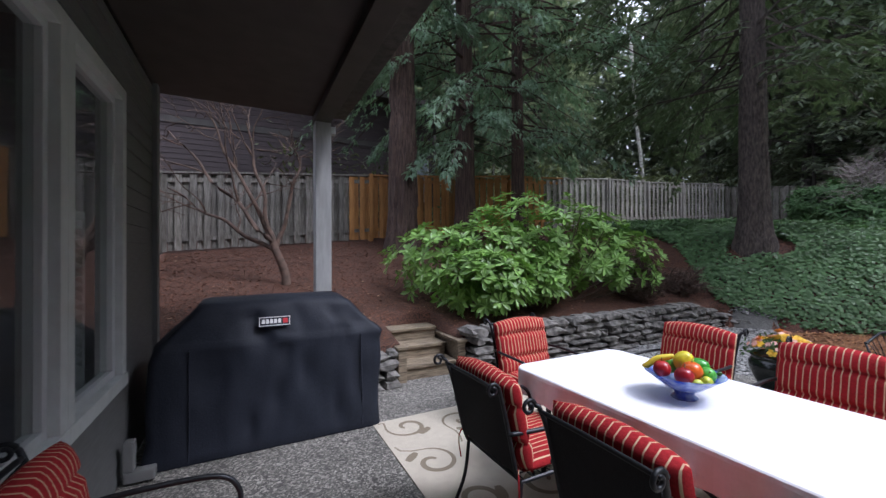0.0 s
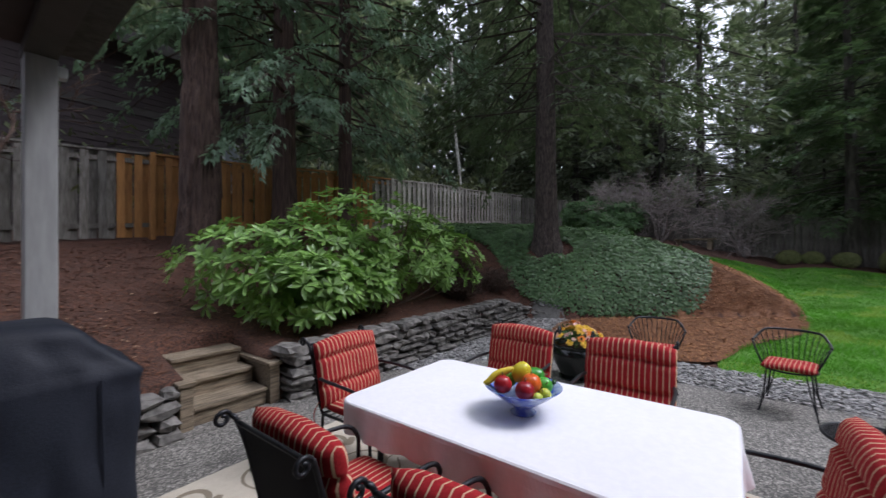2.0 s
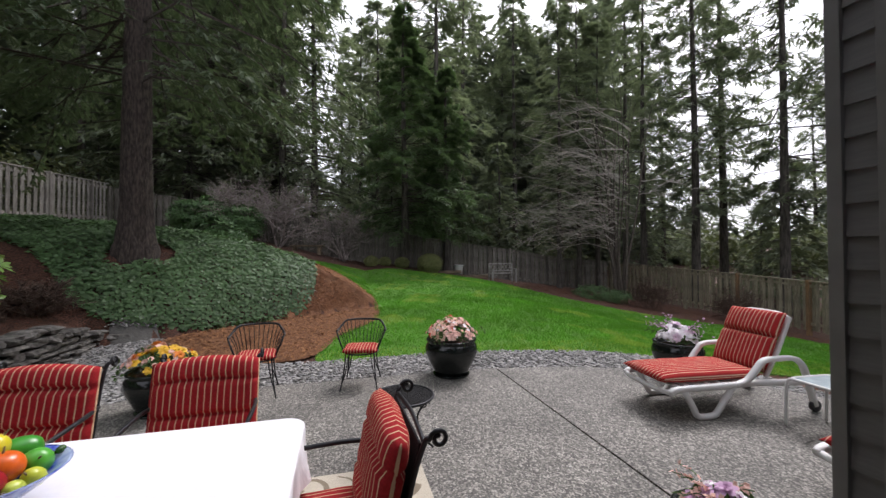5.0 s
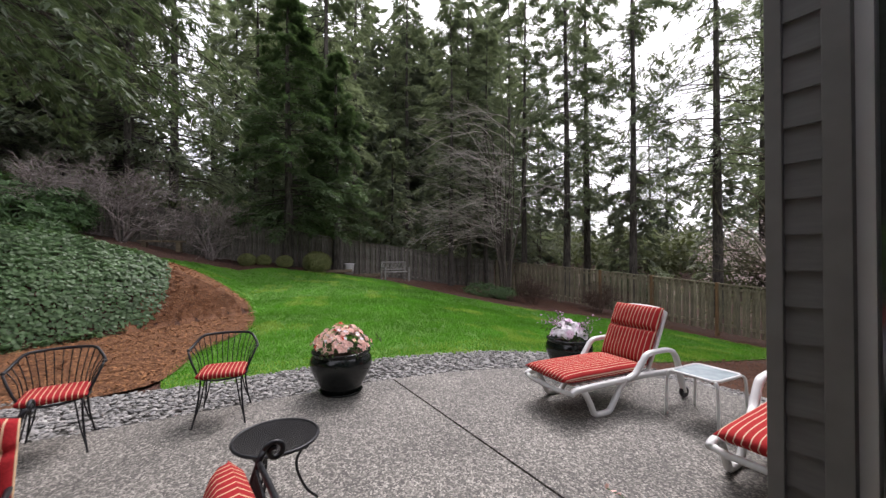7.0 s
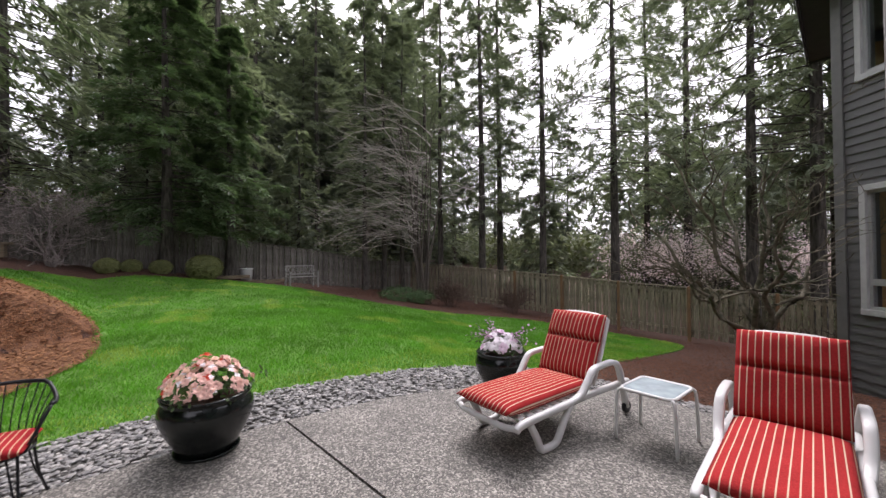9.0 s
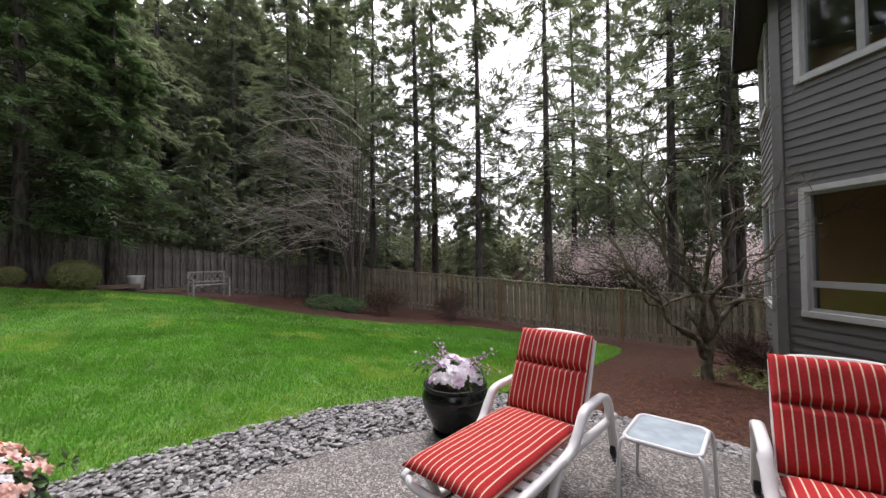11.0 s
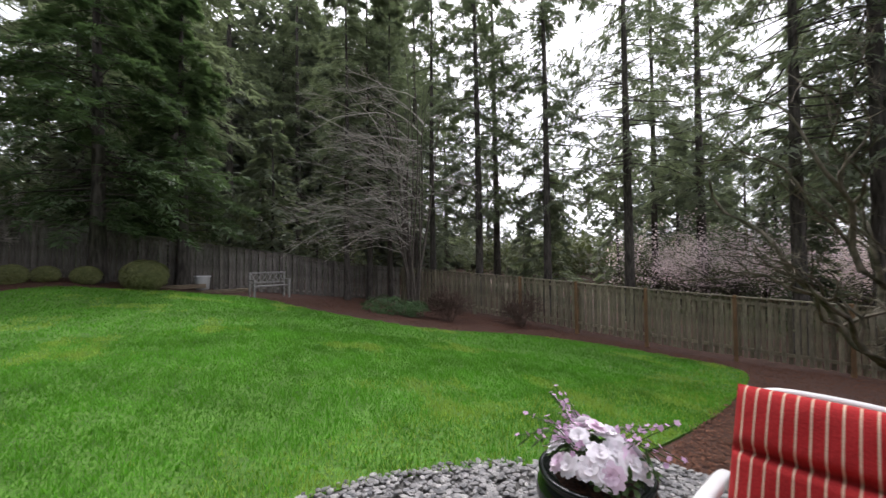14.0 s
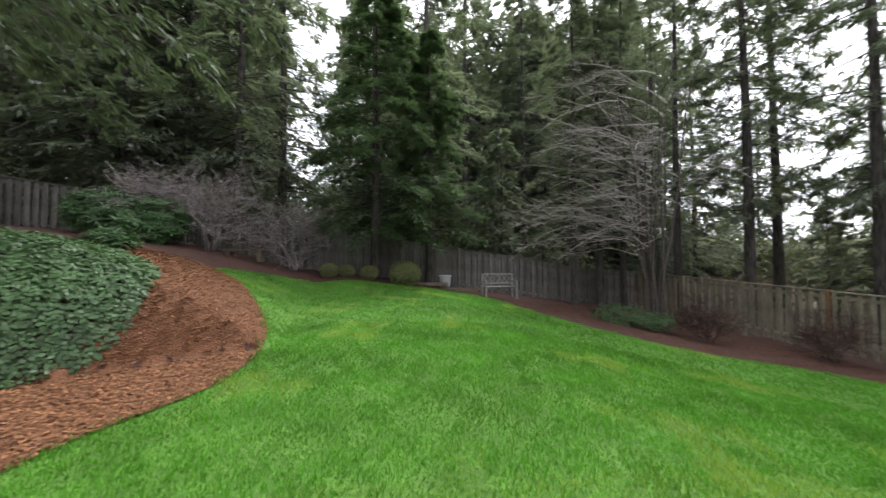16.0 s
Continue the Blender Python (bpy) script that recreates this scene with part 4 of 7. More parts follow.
def conifer(name, label, m, seed, H, r0, base, radius, count, per, leaf, wide, material, bark, droop=(0.0, 0.7), rise=0.15, sag=0.45, fan=1, shape=0.8, group="", ridges=0.05, dead=0, lower=0.6, limb=0.012, furrow=0.0):
    """A conifer: tapered trunk, limbs and a crown of separate sprays."""
    rng = np.random.default_rng(seed)
    t = thing(name, label, "tree", m, group)
    arrays("trunk", *(furrowed_trunk(rng, H, r0, furrow) if furrow else trunk_mesh(rng, H, r0, 0.03, 16, 0.12, 1.4, ridges)), bark, t, smooth=True)
    z = base + (H - base) * np.linspace(0, 0.985, count) ** 1.05 + rng.uniform(-0.2, 0.2, count)
    f = np.clip((z - base) / (H - base), 0, 0.99)
    ln = radius * (np.minimum(1, lower + f * 3) * (1 - f) ** shape) * rng.uniform(0.55, 1.15, count) + 0.25
    az = rng.uniform(0, 2 * np.pi, count)
    root = np.column_stack([np.zeros(count), np.zeros(count), z])
    rs, sg = rng.uniform(rise - 0.15, rise + 0.2, count), rng.uniform(sag * 0.6, sag * 1.3, count)
    arrays("crown", *crown_cards(rng, (root, az, ln, rs, sg), per, leaf, wide, droop, fan), material, t)["kind"] = "stuff"
    V, F = limb_sticks(root, az, ln, rs, sg, limb)
    if dead:
        zz = rng.uniform(1.8, base + 1, dead)
        dl = rng.uniform(0.5, 2.0, dead)
        V2, F2 = limb_sticks(np.column_stack([np.zeros(dead), np.zeros(dead), zz]), rng.uniform(0, 6.28, dead), dl, rng.uniform(-0.2, 0.2, dead), rng.uniform(0, 0.3, dead), 0.01)
        F += [[i + len(V) for i in q] for q in F2]
        V += V2
    arrays("branchwork", V, F, bark, t)["kind"] = "stuff"
    return t


def at(x, y, turn=0, s=1.0, dz=-0.06):
    return pose(x, y, h(x, y) + dz, 0, 0, turn) @ Matrix.Diagonal((s, s, s, 1))


def plant(ob, x, y, turn, s):
    c = copy_thing(ob, pose(x, y, h(x, y) - 0.1, 0, 0, turn))
    c.scale = (s, s, s)
    return c


# cedars on the bank in front of the north fence
conifer("cedar_tree", "tall western cedar with a fluted double trunk and drooping fronds", at(3.57, 9.2), 11, 24, 0.40, 5.0, 4.2, 140, 76, (0.09, 0.27), (0.025, 0.065), CEDAR, CEDAR_BARK, (0.3, 1.2), 0.05, 0.5, 3, 0.6, furrow=0.09, lower=0.3)
conifer("cedar_tree", "western cedar with reddish bark behind the rhododendron", at(5.6, 9.5, 90), 12, 24, 0.28, 2.8, 4.4, 170, 76, (0.09, 0.27), (0.025, 0.065), CEDAR, CEDAR_BARK, (0.3, 1.2), 0.05, 0.5, 3, 0.6, ridges=0.1)
conifer("cedar_tree", "slender western cedar in front of the fence", at(7.5, 9.5, 200), 13, 23, 0.21, 2.9, 4.2, 165, 76, (0.09, 0.27), (0.025, 0.065), CEDAR, CEDAR_BARK, (0.3, 1.2), 0.05, 0.5, 3, 0.6, ridges=0.08)
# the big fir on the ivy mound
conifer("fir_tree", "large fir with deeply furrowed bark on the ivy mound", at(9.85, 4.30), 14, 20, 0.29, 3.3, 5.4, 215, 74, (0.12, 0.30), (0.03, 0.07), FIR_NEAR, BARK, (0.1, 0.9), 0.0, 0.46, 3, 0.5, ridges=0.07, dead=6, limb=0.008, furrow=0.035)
# two spruces in the east border
conifer("spruce_tree", "dense dark green spruce with low sweeping branches", at(20.0, -2.9), 15, 13.5, 0.22, 1.9, 3.7, 170, 72, (0.14, 0.34), (0.035, 0.075), SPRUCE, FAR_BARK, (-0.2, 0.7), 0.12, 0.4, 3, 1.0)
conifer("spruce_tree", "dark green spruce beside its twin", at(20.2, -5.2, 120), 16, 11, 0.2, 2.0, 2.9, 130, 72, (0.14, 0.34), (0.035, 0.075), SPRUCE, FAR_BARK, (-0.2, 0.7), 0.12, 0.4, 3, 1.0)
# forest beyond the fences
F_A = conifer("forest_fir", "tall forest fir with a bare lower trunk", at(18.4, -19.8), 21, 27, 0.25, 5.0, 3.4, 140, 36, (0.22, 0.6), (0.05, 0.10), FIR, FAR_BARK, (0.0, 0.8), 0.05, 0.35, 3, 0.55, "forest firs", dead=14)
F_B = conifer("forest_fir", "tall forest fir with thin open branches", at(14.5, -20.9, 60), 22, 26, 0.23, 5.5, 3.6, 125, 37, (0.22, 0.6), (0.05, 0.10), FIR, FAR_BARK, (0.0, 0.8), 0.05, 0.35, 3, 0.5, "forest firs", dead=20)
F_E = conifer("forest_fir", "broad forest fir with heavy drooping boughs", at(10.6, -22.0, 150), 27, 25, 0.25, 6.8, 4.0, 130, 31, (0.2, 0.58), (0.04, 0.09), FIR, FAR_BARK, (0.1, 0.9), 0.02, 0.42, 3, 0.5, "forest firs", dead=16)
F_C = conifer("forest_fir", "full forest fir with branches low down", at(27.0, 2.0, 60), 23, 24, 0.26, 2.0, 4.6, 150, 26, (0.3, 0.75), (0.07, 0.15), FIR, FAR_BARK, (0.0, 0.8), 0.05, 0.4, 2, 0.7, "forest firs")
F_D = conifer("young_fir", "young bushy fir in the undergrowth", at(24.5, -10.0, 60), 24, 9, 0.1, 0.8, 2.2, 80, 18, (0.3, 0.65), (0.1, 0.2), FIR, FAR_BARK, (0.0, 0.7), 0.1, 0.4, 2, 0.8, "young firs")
for x, y, tn, s in ((21.7, -26.0, 10, 1.15), (29, -24, 210, 1.1), (9.2, -31, 140, 1.2), (2.0, -24, 60, 1.0), (36, -22, 90, 1.2), (-4, -27, 200, 1.1), (40, -30, 33, 1.3)):
    plant(F_A, x, y, tn, s)
for x, y, tn, s in ((22.6, -20.0, 310, 0.95), (-1.5, -20.5, 190, 1.0), (12.5, -33, 10, 1.1), (45, -24, 110, 1.2)):
    plant(F_B, x, y, tn, s)
for x, y, tn, s in ((19.2, -11.3, 40, 0.62), (19.3, -12.6, 170, 0.66), (19.0, -13.6, 280, 0.6)):
    plant(F_B, x, y, tn, s)
for x, y, tn, s in ((4.4, -20.2, 250, 0.95),):
    plant(F_E, x, y, tn, s)
plant(F_B, 2.5, -20.2, 20, 1.1)
_r = random.Random(12)
# dense wood to the north and east
for i in range(64):
    if i < 36:
        x, y = _r.uniform(2, 44), _r.uniform(14.5, 36)
    else:
        x, y = _r.uniform(25, 60), _r.uniform(-17, 14)
    if y < 19 and x < 14:
        continue
    k = _r.random()
    if x > 22 and abs(y - (-2.0 + 0.125 * (x - 4.4))) < 2.0:
        continue
    ob = F_A if k < (0.42 if i < 36 else 0.2) else F_B if k < (0.62 if i < 36 else 0.3) else F_C
    plant(ob, x, y, _r.uniform(0, 360), _r.uniform(0.85, 1.25))
for i in range(8):
    plant(F_C, _r.uniform(8, 52), _r.uniform(24, 50), _r.uniform(0, 360), _r.uniform(1.0, 1.3))
for x, y, s in ((3, -40, 1.2), (6, -38, 1.4), (9.5, -41, 1.0), (0, -39, 1.1), (12, -37, 1.4), (-3, -36, 1.4), (15.5, -34, 1.1)):
    plant(F_D, x, y, _r.uniform(0, 360), s)
for x, y, s in ((30, -27, 0.8), (34, -33, 1.0), (8, -40, 0.6), (3.6, -37, 0.62), (25, 3.6, 0.95), (26, 6.2, 1.0), (24.8, 8.6, 0.9), (27, 11.2, 1.05), (29.5, 4.8, 1.0), (31, 8.4, 1.1)):
    plant(F_C, x, y, _r.uniform(0, 360), s)
# far belt below the southern gap
for i in range(18):
    x, y = _r.uniform(-14, 62), _r.uniform(-62, -38)
    plant(F_D if i % 3 else F_C, x, y, _r.uniform(0, 360), _r.uniform(0.7, 1.1))
for i in range(26):
    x, y = (_r.uniform(23, 34), _r.uniform(-15, 10)) if i < 14 else (_r.uniform(9, 40), _r.uniform(13, 22)) if i < 22 else (_r.uniform(2, 26), _r.uniform(-30, -20))
    plant(F_D, x, y, _r.uniform(0, 360), _r.uniform(0.5, 1.0))


def bare_tree(name, label, m, seed, stems, H, r0, spread, levels, material, category="tree", twist=0.35, kids=3, tips=0.004):
    """A leafless tree: stems that fork into ever thinner twigs."""
    rng = random.Random(seed)
    t = thing(name, label, category, m)
    data = {0: ([], []), 1: ([], [])}

    def seg(p, d, ln, r, lev):
        V, F = data[0 if lev == 0 else 1]
        sides = 7 if lev == 0 else 5 if lev == 1 else 3
        pts, q = [p.copy()], p.copy()
        n = 6 if lev < 2 else 4
        for i in range(n):
            d = (d + Vector((rng.gauss(0, twist), rng.gauss(0, twist), rng.gauss(0, twist * 0.7))) * 0.4).normalized()
            q = q + d * (ln / n)
            pts.append(q.copy())
        base = len(V)
        for i, c in enumerate(pts):
            rr = max(r * (1 - 0.62 * i / n), tips)
            dd = (pts[min(i + 1, n)] - pts[max(i - 1, 0)]).normalized()
            o1 = dd.orthogonal().normalized()
            o2 = dd.cross(o1)
            for k in range(sides):
                a = 2 * math.pi * k / sides
                V.append(tuple(c + (o1 * math.cos(a) + o2 * math.sin(a)) * rr))
        for i in range(n):
            for k in range(sides):
                a, b = base + i * sides + k, base + i * sides + (k + 1) % sides
                F.append([a, b, b + sides, a + sides])
        if lev < levels:
            for i in range(kids + (2 if lev > 0 else 1)):
                j = rng.randint(2, n)
                dd = (d + Vector((rng.gauss(0, 1), rng.gauss(0, 1), rng.gauss(0.15, 0.6))) * spread).normalized()
                seg(pts[j], dd, ln * rng.uniform(0.5, 0.8), max(r * (1 - 0.62 * j / n) * 0.72, tips), lev + 1)

    for i in range(stems):
        a = 2 * math.pi * i / stems + rng.uniform(-0.5, 0.5)
        lean = rng.uniform(0.2, 0.55)
        seg(Vector((0.05 * math.cos(a), 0.05 * math.sin(a), -0.1)), Vector((math.cos(a) * lean, math.sin(a) * lean, 1)).normalized(), H * 0.42, r0, 0)
    arrays("stemwork", *data[0], material, t, smooth=True)["kind"] = "stuff"
    arrays("twig_mass", *data[1], material, t)["kind"] = "stuff"
    return t


def stick(V, F, pts, r0, r1, sides=3):
    """A tapering twig along points."""
    base, n = len(V), len(pts) - 1
    for i, c in enumerate(pts):
        d = (pts[min(i + 1, n)] - pts[max(i - 1, 0)]).normalized()
        o1 = d.orthogonal().normalized()
        o2 = d.cross(o1)
        r = r0 + (r1 - r0) * i / n
        for k in range(sides):
            a = 2 * math.pi * k / sides
            V.append(tuple(c + (o1 * math.cos(a) + o2 * math.sin(a)) * r))
    for i in range(n):
        for k in range(sides):
            a, b = base + i * sides + k, base + i * sides + (k + 1) % sides
            F.append([a, b, b + sides, a + sides])


def layered_tree(name, label, m, seed, stems, tall, branches, toward, reach):
    """A leafless understorey tree: a clump of upright stems and long flat tiers of twigs that reach for the light."""
    rng = random.Random(seed)
    t = thing(name, label, "tree", m)
    SV, SF, TV, TF = [], [], [], []
    runs = []
    for i in range(stems):
        a, lean = rng.uniform(0, 6.28), rng.uniform(0.03, 0.22)
        H = tall * rng.uniform(0.6, 1.0)
        ph = rng.uniform(0, 6.28)
        pts = [Vector((math.cos(a) * (0.12 + lean * H * q ** 1.3) + 0.10 * math.sin(ph + q * 7), math.sin(a) * (0.12 + lean * H * q ** 1.3) + 0.10 * math.cos(ph + q * 6), -0.15 + H * q)) for q in [j / 10 for j in range(11)]]
        stick(SV, SF, pts, rng.uniform(0.045, 0.075), 0.008, 6)
        runs.append(pts)
    for i in range(branches):
        pts = rng.choice(runs)
        j = rng.uniform(2.8, 8.6)
        p = pts[int(j)].lerp(pts[int(j) + 1], j % 1)
        hd = math.atan2(toward[1], toward[0]) + rng.gauss(0, 0.85)
        L = rng.uniform(0.45, 1.0) * reach * (1.15 - 0.06 * j) * (0.55 + 0.45 * max(0, math.cos(hd - math.atan2(toward[1], toward[0]))))
        rise, sag, ph = rng.uniform(0.1, 1.0), rng.uniform(0.15, 0.6), rng.uniform(0, 6.28)
        limb = []
        for q in range(9):
            f = q / 8
            w = 0.06 * L * math.sin(ph + f * 5) * f
            limb.append(p + Vector((math.cos(hd) * L * f - math.sin(hd) * w, math.sin(hd) * L * f + math.cos(hd) * w, L * (rise * f - sag * f * f) + 0.05 * math.sin(ph + q * 1.7))))
        stick(TV, TF, limb, 0.022, 0.007, 4)
        for _ in range(11):
            q = rng.uniform(1.5, 7.9)
            b = limb[int(q)].lerp(limb[int(q) + 1], q % 1)
            h2 = hd + rng.choice((-1, 1)) * rng.uniform(0.3, 1.0)
            l2 = rng.uniform(0.25, 0.5) * L * (1.15 - q / 9)
            up = rng.uniform(-0.25, 0.8)
            tw = [b + Vector((math.cos(h2 + 0.3 * g) * l2 * g, math.sin(h2 + 0.3 * g) * l2 * g, l2 * (up * g - 0.2 * g * g))) for g in (0, 0.35, 0.7, 1)]
            stick(TV, TF, tw, 0.010, 0.005)
            for _ in range(3):
                e = tw[rng.randint(1, 2)]
                h3, l3 = h2 + rng.choice((-1, 1)) * rng.uniform(0.4, 1.0), l2 * rng.uniform(0.25, 0.55)
                stick(TV, TF, [e, e + Vector((math.cos(h3) * l3 * 0.5, math.sin(h3) * l3 * 0.5, l3 * rng.uniform(0, 0.25))), e + Vector((math.cos(h3) * l3, math.sin(h3) * l3, l3 * rng.uniform(-0.1, 0.5)))], 0.007, 0.004)
    arrays("stemwork", SV, SF, STEM, t, smooth=True)["kind"] = "stuff"
    arrays("twig_mass", TV, TF, TWIG, t)["kind"] = "stuff"
    return t


def crooked_tree(name, label, m, seed, trunk, r0, limbs, material, kink, twigs, tips=0.004):
    """A small leafless tree: a short trunk and winding limbs, given as (direction, length, start along the trunk)."""
    rng = random.Random(seed)
    t = thing(name, label, "tree", m)
    SV, SF, TV, TF = [], [], [], []
    top = Vector(trunk)
    tr = [Vector((0.03 * math.sin(q * 5), 0.03 * math.sin(q * 4 + 1), 0)) + top * q - Vector((0, 0, 0.2 * (q == 0))) for q in [i / 8 for i in range(9)]]
    stick(SV, SF, tr, r0, r0 * 0.72, 10)

    def limb(p, d, L, r, lev):
        n = 14 if lev == 0 else 9 if lev == 1 else 5
        pts, q, ph = [p.copy()], p.copy(), rng.uniform(0, 6.28)
        d = Vector(d).normalized()
        s1 = d.orthogonal().normalized()
        s2 = d.cross(s1)
        for i in range(n):
            w = kink * (1.0 if lev < 2 else 0.6)
            e = (d + s1 * w * math.sin(ph + i * 1.25) + s2 * w * math.cos(ph * 2 + i * 0.9) + Vector((0, 0, 0.10 * i / n))).normalized()
            q = q + e * (L / n)
            pts.append(q.copy())
        stick(*((SV, SF) if lev == 0 else (TV, TF)), pts, r, max(r * 0.28, tips), 7 if lev == 0 else 5 if lev == 1 else 3)
        if lev < 3:
            for _ in range((5, twigs, 3)[lev]):
                j = rng.randint(n // 3, n)
                c = (d + Vector((rng.gauss(0, 0.7), rng.gauss(0, 0.7), rng.gauss(0.1, 0.45)))).normalized()
                limb(pts[j], c, L * rng.uniform(0.3, 0.6), max(r * (1 - 0.72 * j / n) * 0.7, tips), lev + 1)

    for d, L, f in limbs:
        limb(top * f, d, L, r0 * 0.55, 0)
    arrays("stemwork", SV, SF, material, t, smooth=True)["kind"] = "stuff"
    arrays("twig_mass", TV, TF, material, t)["kind"] = "stuff"
    return t


layered_tree("vine_maple", "large leafless vine maple with long pale tiers of twigs", at(17.0, -13.4), 31, 14, 12.5, 95, (0.75, 0.66), 6.8)
crooked_tree("maple_tree", "leafless maple with winding mossy branches beside the house", at(2.97, -9.72), 32, (0.02, 0.0, 0.75), 0.105,
             [((0.75, 0.35, 1.05), 3.9, 0.8), ((0.45, 0.45, 1.2), 4.0, 1.0), ((0.2, -0.2, 1.2), 3.4, 1.0), ((-0.12, 0.1, 1.2), 3.3, 1.0), ((-0.5, -0.3, 0.9), 2.6, 0.95), ((0.6, 0.6, 0.8), 2.6, 0.55), ((-0.2, 0.5, 1.0), 2.6, 1.0)], MAPLE_BARK, 0.42, 4)
crooked_tree("ornamental_tree", "small leafless leaning ornamental tree on the bank", at(0.60, 7.15), 33, (-0.18, 0.1, 0.75), 0.08,
             [((-0.8, 0.3, 0.9), 2.6, 1.0), ((-0.55, 0.25, 1.1), 2.6, 1.0), ((-0.25, 0.1, 1.2), 2.2, 1.0), ((-1.0, 0.45, 0.6), 2.2, 0.8), ((0.25, 0.0, 1.0), 1.7, 0.9)], RED_TWIG, 0.2, 4, 0.005)
for x, y, s, hh in ((19.6, 3.0, 34, 4.0), (19.8, 0.2, 35, 3.2), (20.2, 5.0, 39, 3.6)):
    bare_tree("bare_shrub", "rounded leafless shrub with dense grey-pink twigs", at(x, y), s, 7, hh * 1.1, 0.05, 0.95, 4, SHRUB_TWIG, "shrub", kids=2, tips=0.006)
for x, y, s, hh in ((8.2, 4.95, 41, 1.0), (7.7, 5.6, 42, 1.1), (6.9, 5.0, 43, 0.8), (13.2, -11.8, 44, 1.8), (12.1, -14.6, 45, 1.9), (2.3, -11.2, 46, 1.4)):
    bare_tree("bare_shrub", "small leafless brown shrub in the bark bed", at(x, y), s, 9, hh, 0.012, 0.8, 3, RED_TWIG, "shrub", kids=4, tips=0.004)
b = thing("birch_tree", "thin leaning pale birch trunk behind the fence", "tree", at(18.2, 13.0))
part("trunk", tube(curve_pts([(0.5, 0, -0.3), (0.2, 0, 3), (-0.3, 0, 6), (-0.5, 0.1, 10)]), 0.085), BIRCH, b, smooth=True)


# ---- shrubs with leaves ----
def leaf_whorls(rng, centres, normals, per, ln, wd, droop):
    """Rosettes of folded leaves pointing out of a bush."""
    V, F = [], []
    for c, nrm in zip(centres, normals):
        z = Vector(nrm).normalized()
        xx = z.orthogonal().normalized()
        yy = z.cross(xx)
        a0 = rng.uniform(0, 6.28)
        k = per + rng.randint(-1, 1)
        for i in range(k):
            a = a0 + 6.283 * i / k + rng.uniform(-0.2, 0.2)
            out = xx * math.cos(a) + yy * math.sin(a)
            el = rng.uniform(*droop)
            d = (out * math.cos(el) + z * math.sin(el)).normalized()
            sd = d.cross(z).normalized()
            up = sd.cross(d).normalized()
            l, w = rng.uniform(*ln), rng.uniform(*wd)
            o = Vector(c) + d * 0.015
            n = len(V)
            e = o + d * l - up * l * 0.07
            V += [tuple(o), tuple(o + d * l * 0.3 + sd * w * 0.34 + up * 0.006), tuple(o + d * l * 0.68 + sd * w * 0.5), tuple(e), tuple(o + d * l * 0.68 - sd * w * 0.5), tuple(o + d * l * 0.3 - sd * w * 0.34 + up * 0.006), tuple(o + d * l * 0.55 - up * 0.008)]
            F += [[n, n + 1, n + 2, n + 6], [n + 6, n + 2, n + 3], [n, n + 6, n + 4, n + 5], [n + 6, n + 3, n + 4]]
    return V, F


def leafy_shrub(name, label, m, seed, lobes, count, per, ln, wd, material, droop=(-0.3, 0.5), stems=True, shell=(0.72, 1.06), core=False):
    rng = random.Random(seed)
    t = thing(name, label, "shrub", m)
    C, N = [], []
    while len(C) < count:
        lb = rng.choice(lobes)
        d = Vector((rng.gauss(0, 1), rng.gauss(0, 1), rng.gauss(0.25, 1))).normalized()
        f = rng.uniform(*shell) if core or rng.random() < 0.85 else rng.uniform(0.45, 0.8)
        f *= 1 + (0.02 if core else 0.10) * math.sin(d.x * 9 + lb[0]) * math.cos(d.z * 7 + lb[1])
        p = Vector((lb[0] + d.x * lb[3] * f, lb[1] + d.y * lb[4] * f, lb[2] + d.z * lb[5] * f))
        if any(((p.x - q[0]) / q[3]) ** 2 + ((p.y - q[1]) / q[4]) ** 2 + ((p.z - q[2]) / q[5]) ** 2 < 0.35 for q in lobes if q is not lb):
            continue
        C.append(p)
        N.append((d + Vector((0, 0, 0.75))).normalized())
    V, F = leaf_whorls(rng, C, N, per, ln, wd, droop)
    arrays("leaf_mass", V, F, material, t)["kind"] = "stuff"
    if core:
        lb = lobes[0]
        bm = bmesh.new()
        bmesh.ops.create_icosphere(bm, subdivisions=3, radius=0.93, matrix=pose(lb[0], lb[1], lb[2]) @ Matrix.Diagonal((lb[3], lb[4], lb[5], 1)))
        part("inner_growth", bm, material, t)
    if stems:
        bm = bmesh.new()
        for p in rng.sample(C, min(60, len(C))):
            foot = Vector((p.x * 0.35 + rng.uniform(-0.15, 0.15), p.y * 0.35, -0.1))
            tube(curve_pts([foot, (foot + p) / 2 + Vector((rng.uniform(-0.1, 0.1), rng.uniform(-0.1, 0.1), -0.05)), p], 3), [0.02, 0.018, 0.015, 0.012, 0.01, 0.008, 0.006], 4, bm=bm)
        part("stemwork", bm, RED_TWIG, t)["kind"] = "stuff"
    return t


leafy_shrub("rhododendron", "large rhododendron with glossy bright green leaves above the wall", pose(4.9, 5.65, 0.72), 51,
            [(-1.7, 0.35, 0.70, 1.05, 0.9, 0.6), (-0.9, 0.1, 0.85, 1.0, 0.9, 0.75), (0.0, 0.0, 1.05, 1.05, 0.9, 0.85), (0.9, -0.1, 0.95, 1.0, 0.9, 0.75), (1.75, -0.3, 0.68, 0.95, 0.8, 0.65), (-0.5, -0.55, 0.42, 0.8, 0.45, 0.36), (-1.6, -0.7, 0.4, 0.75, 0.5, 0.45)], 760, 9, (0.12, 0.195), (0.052, 0.076), RHODO, (-0.15, 0.6), shell=(0.82, 1.14))
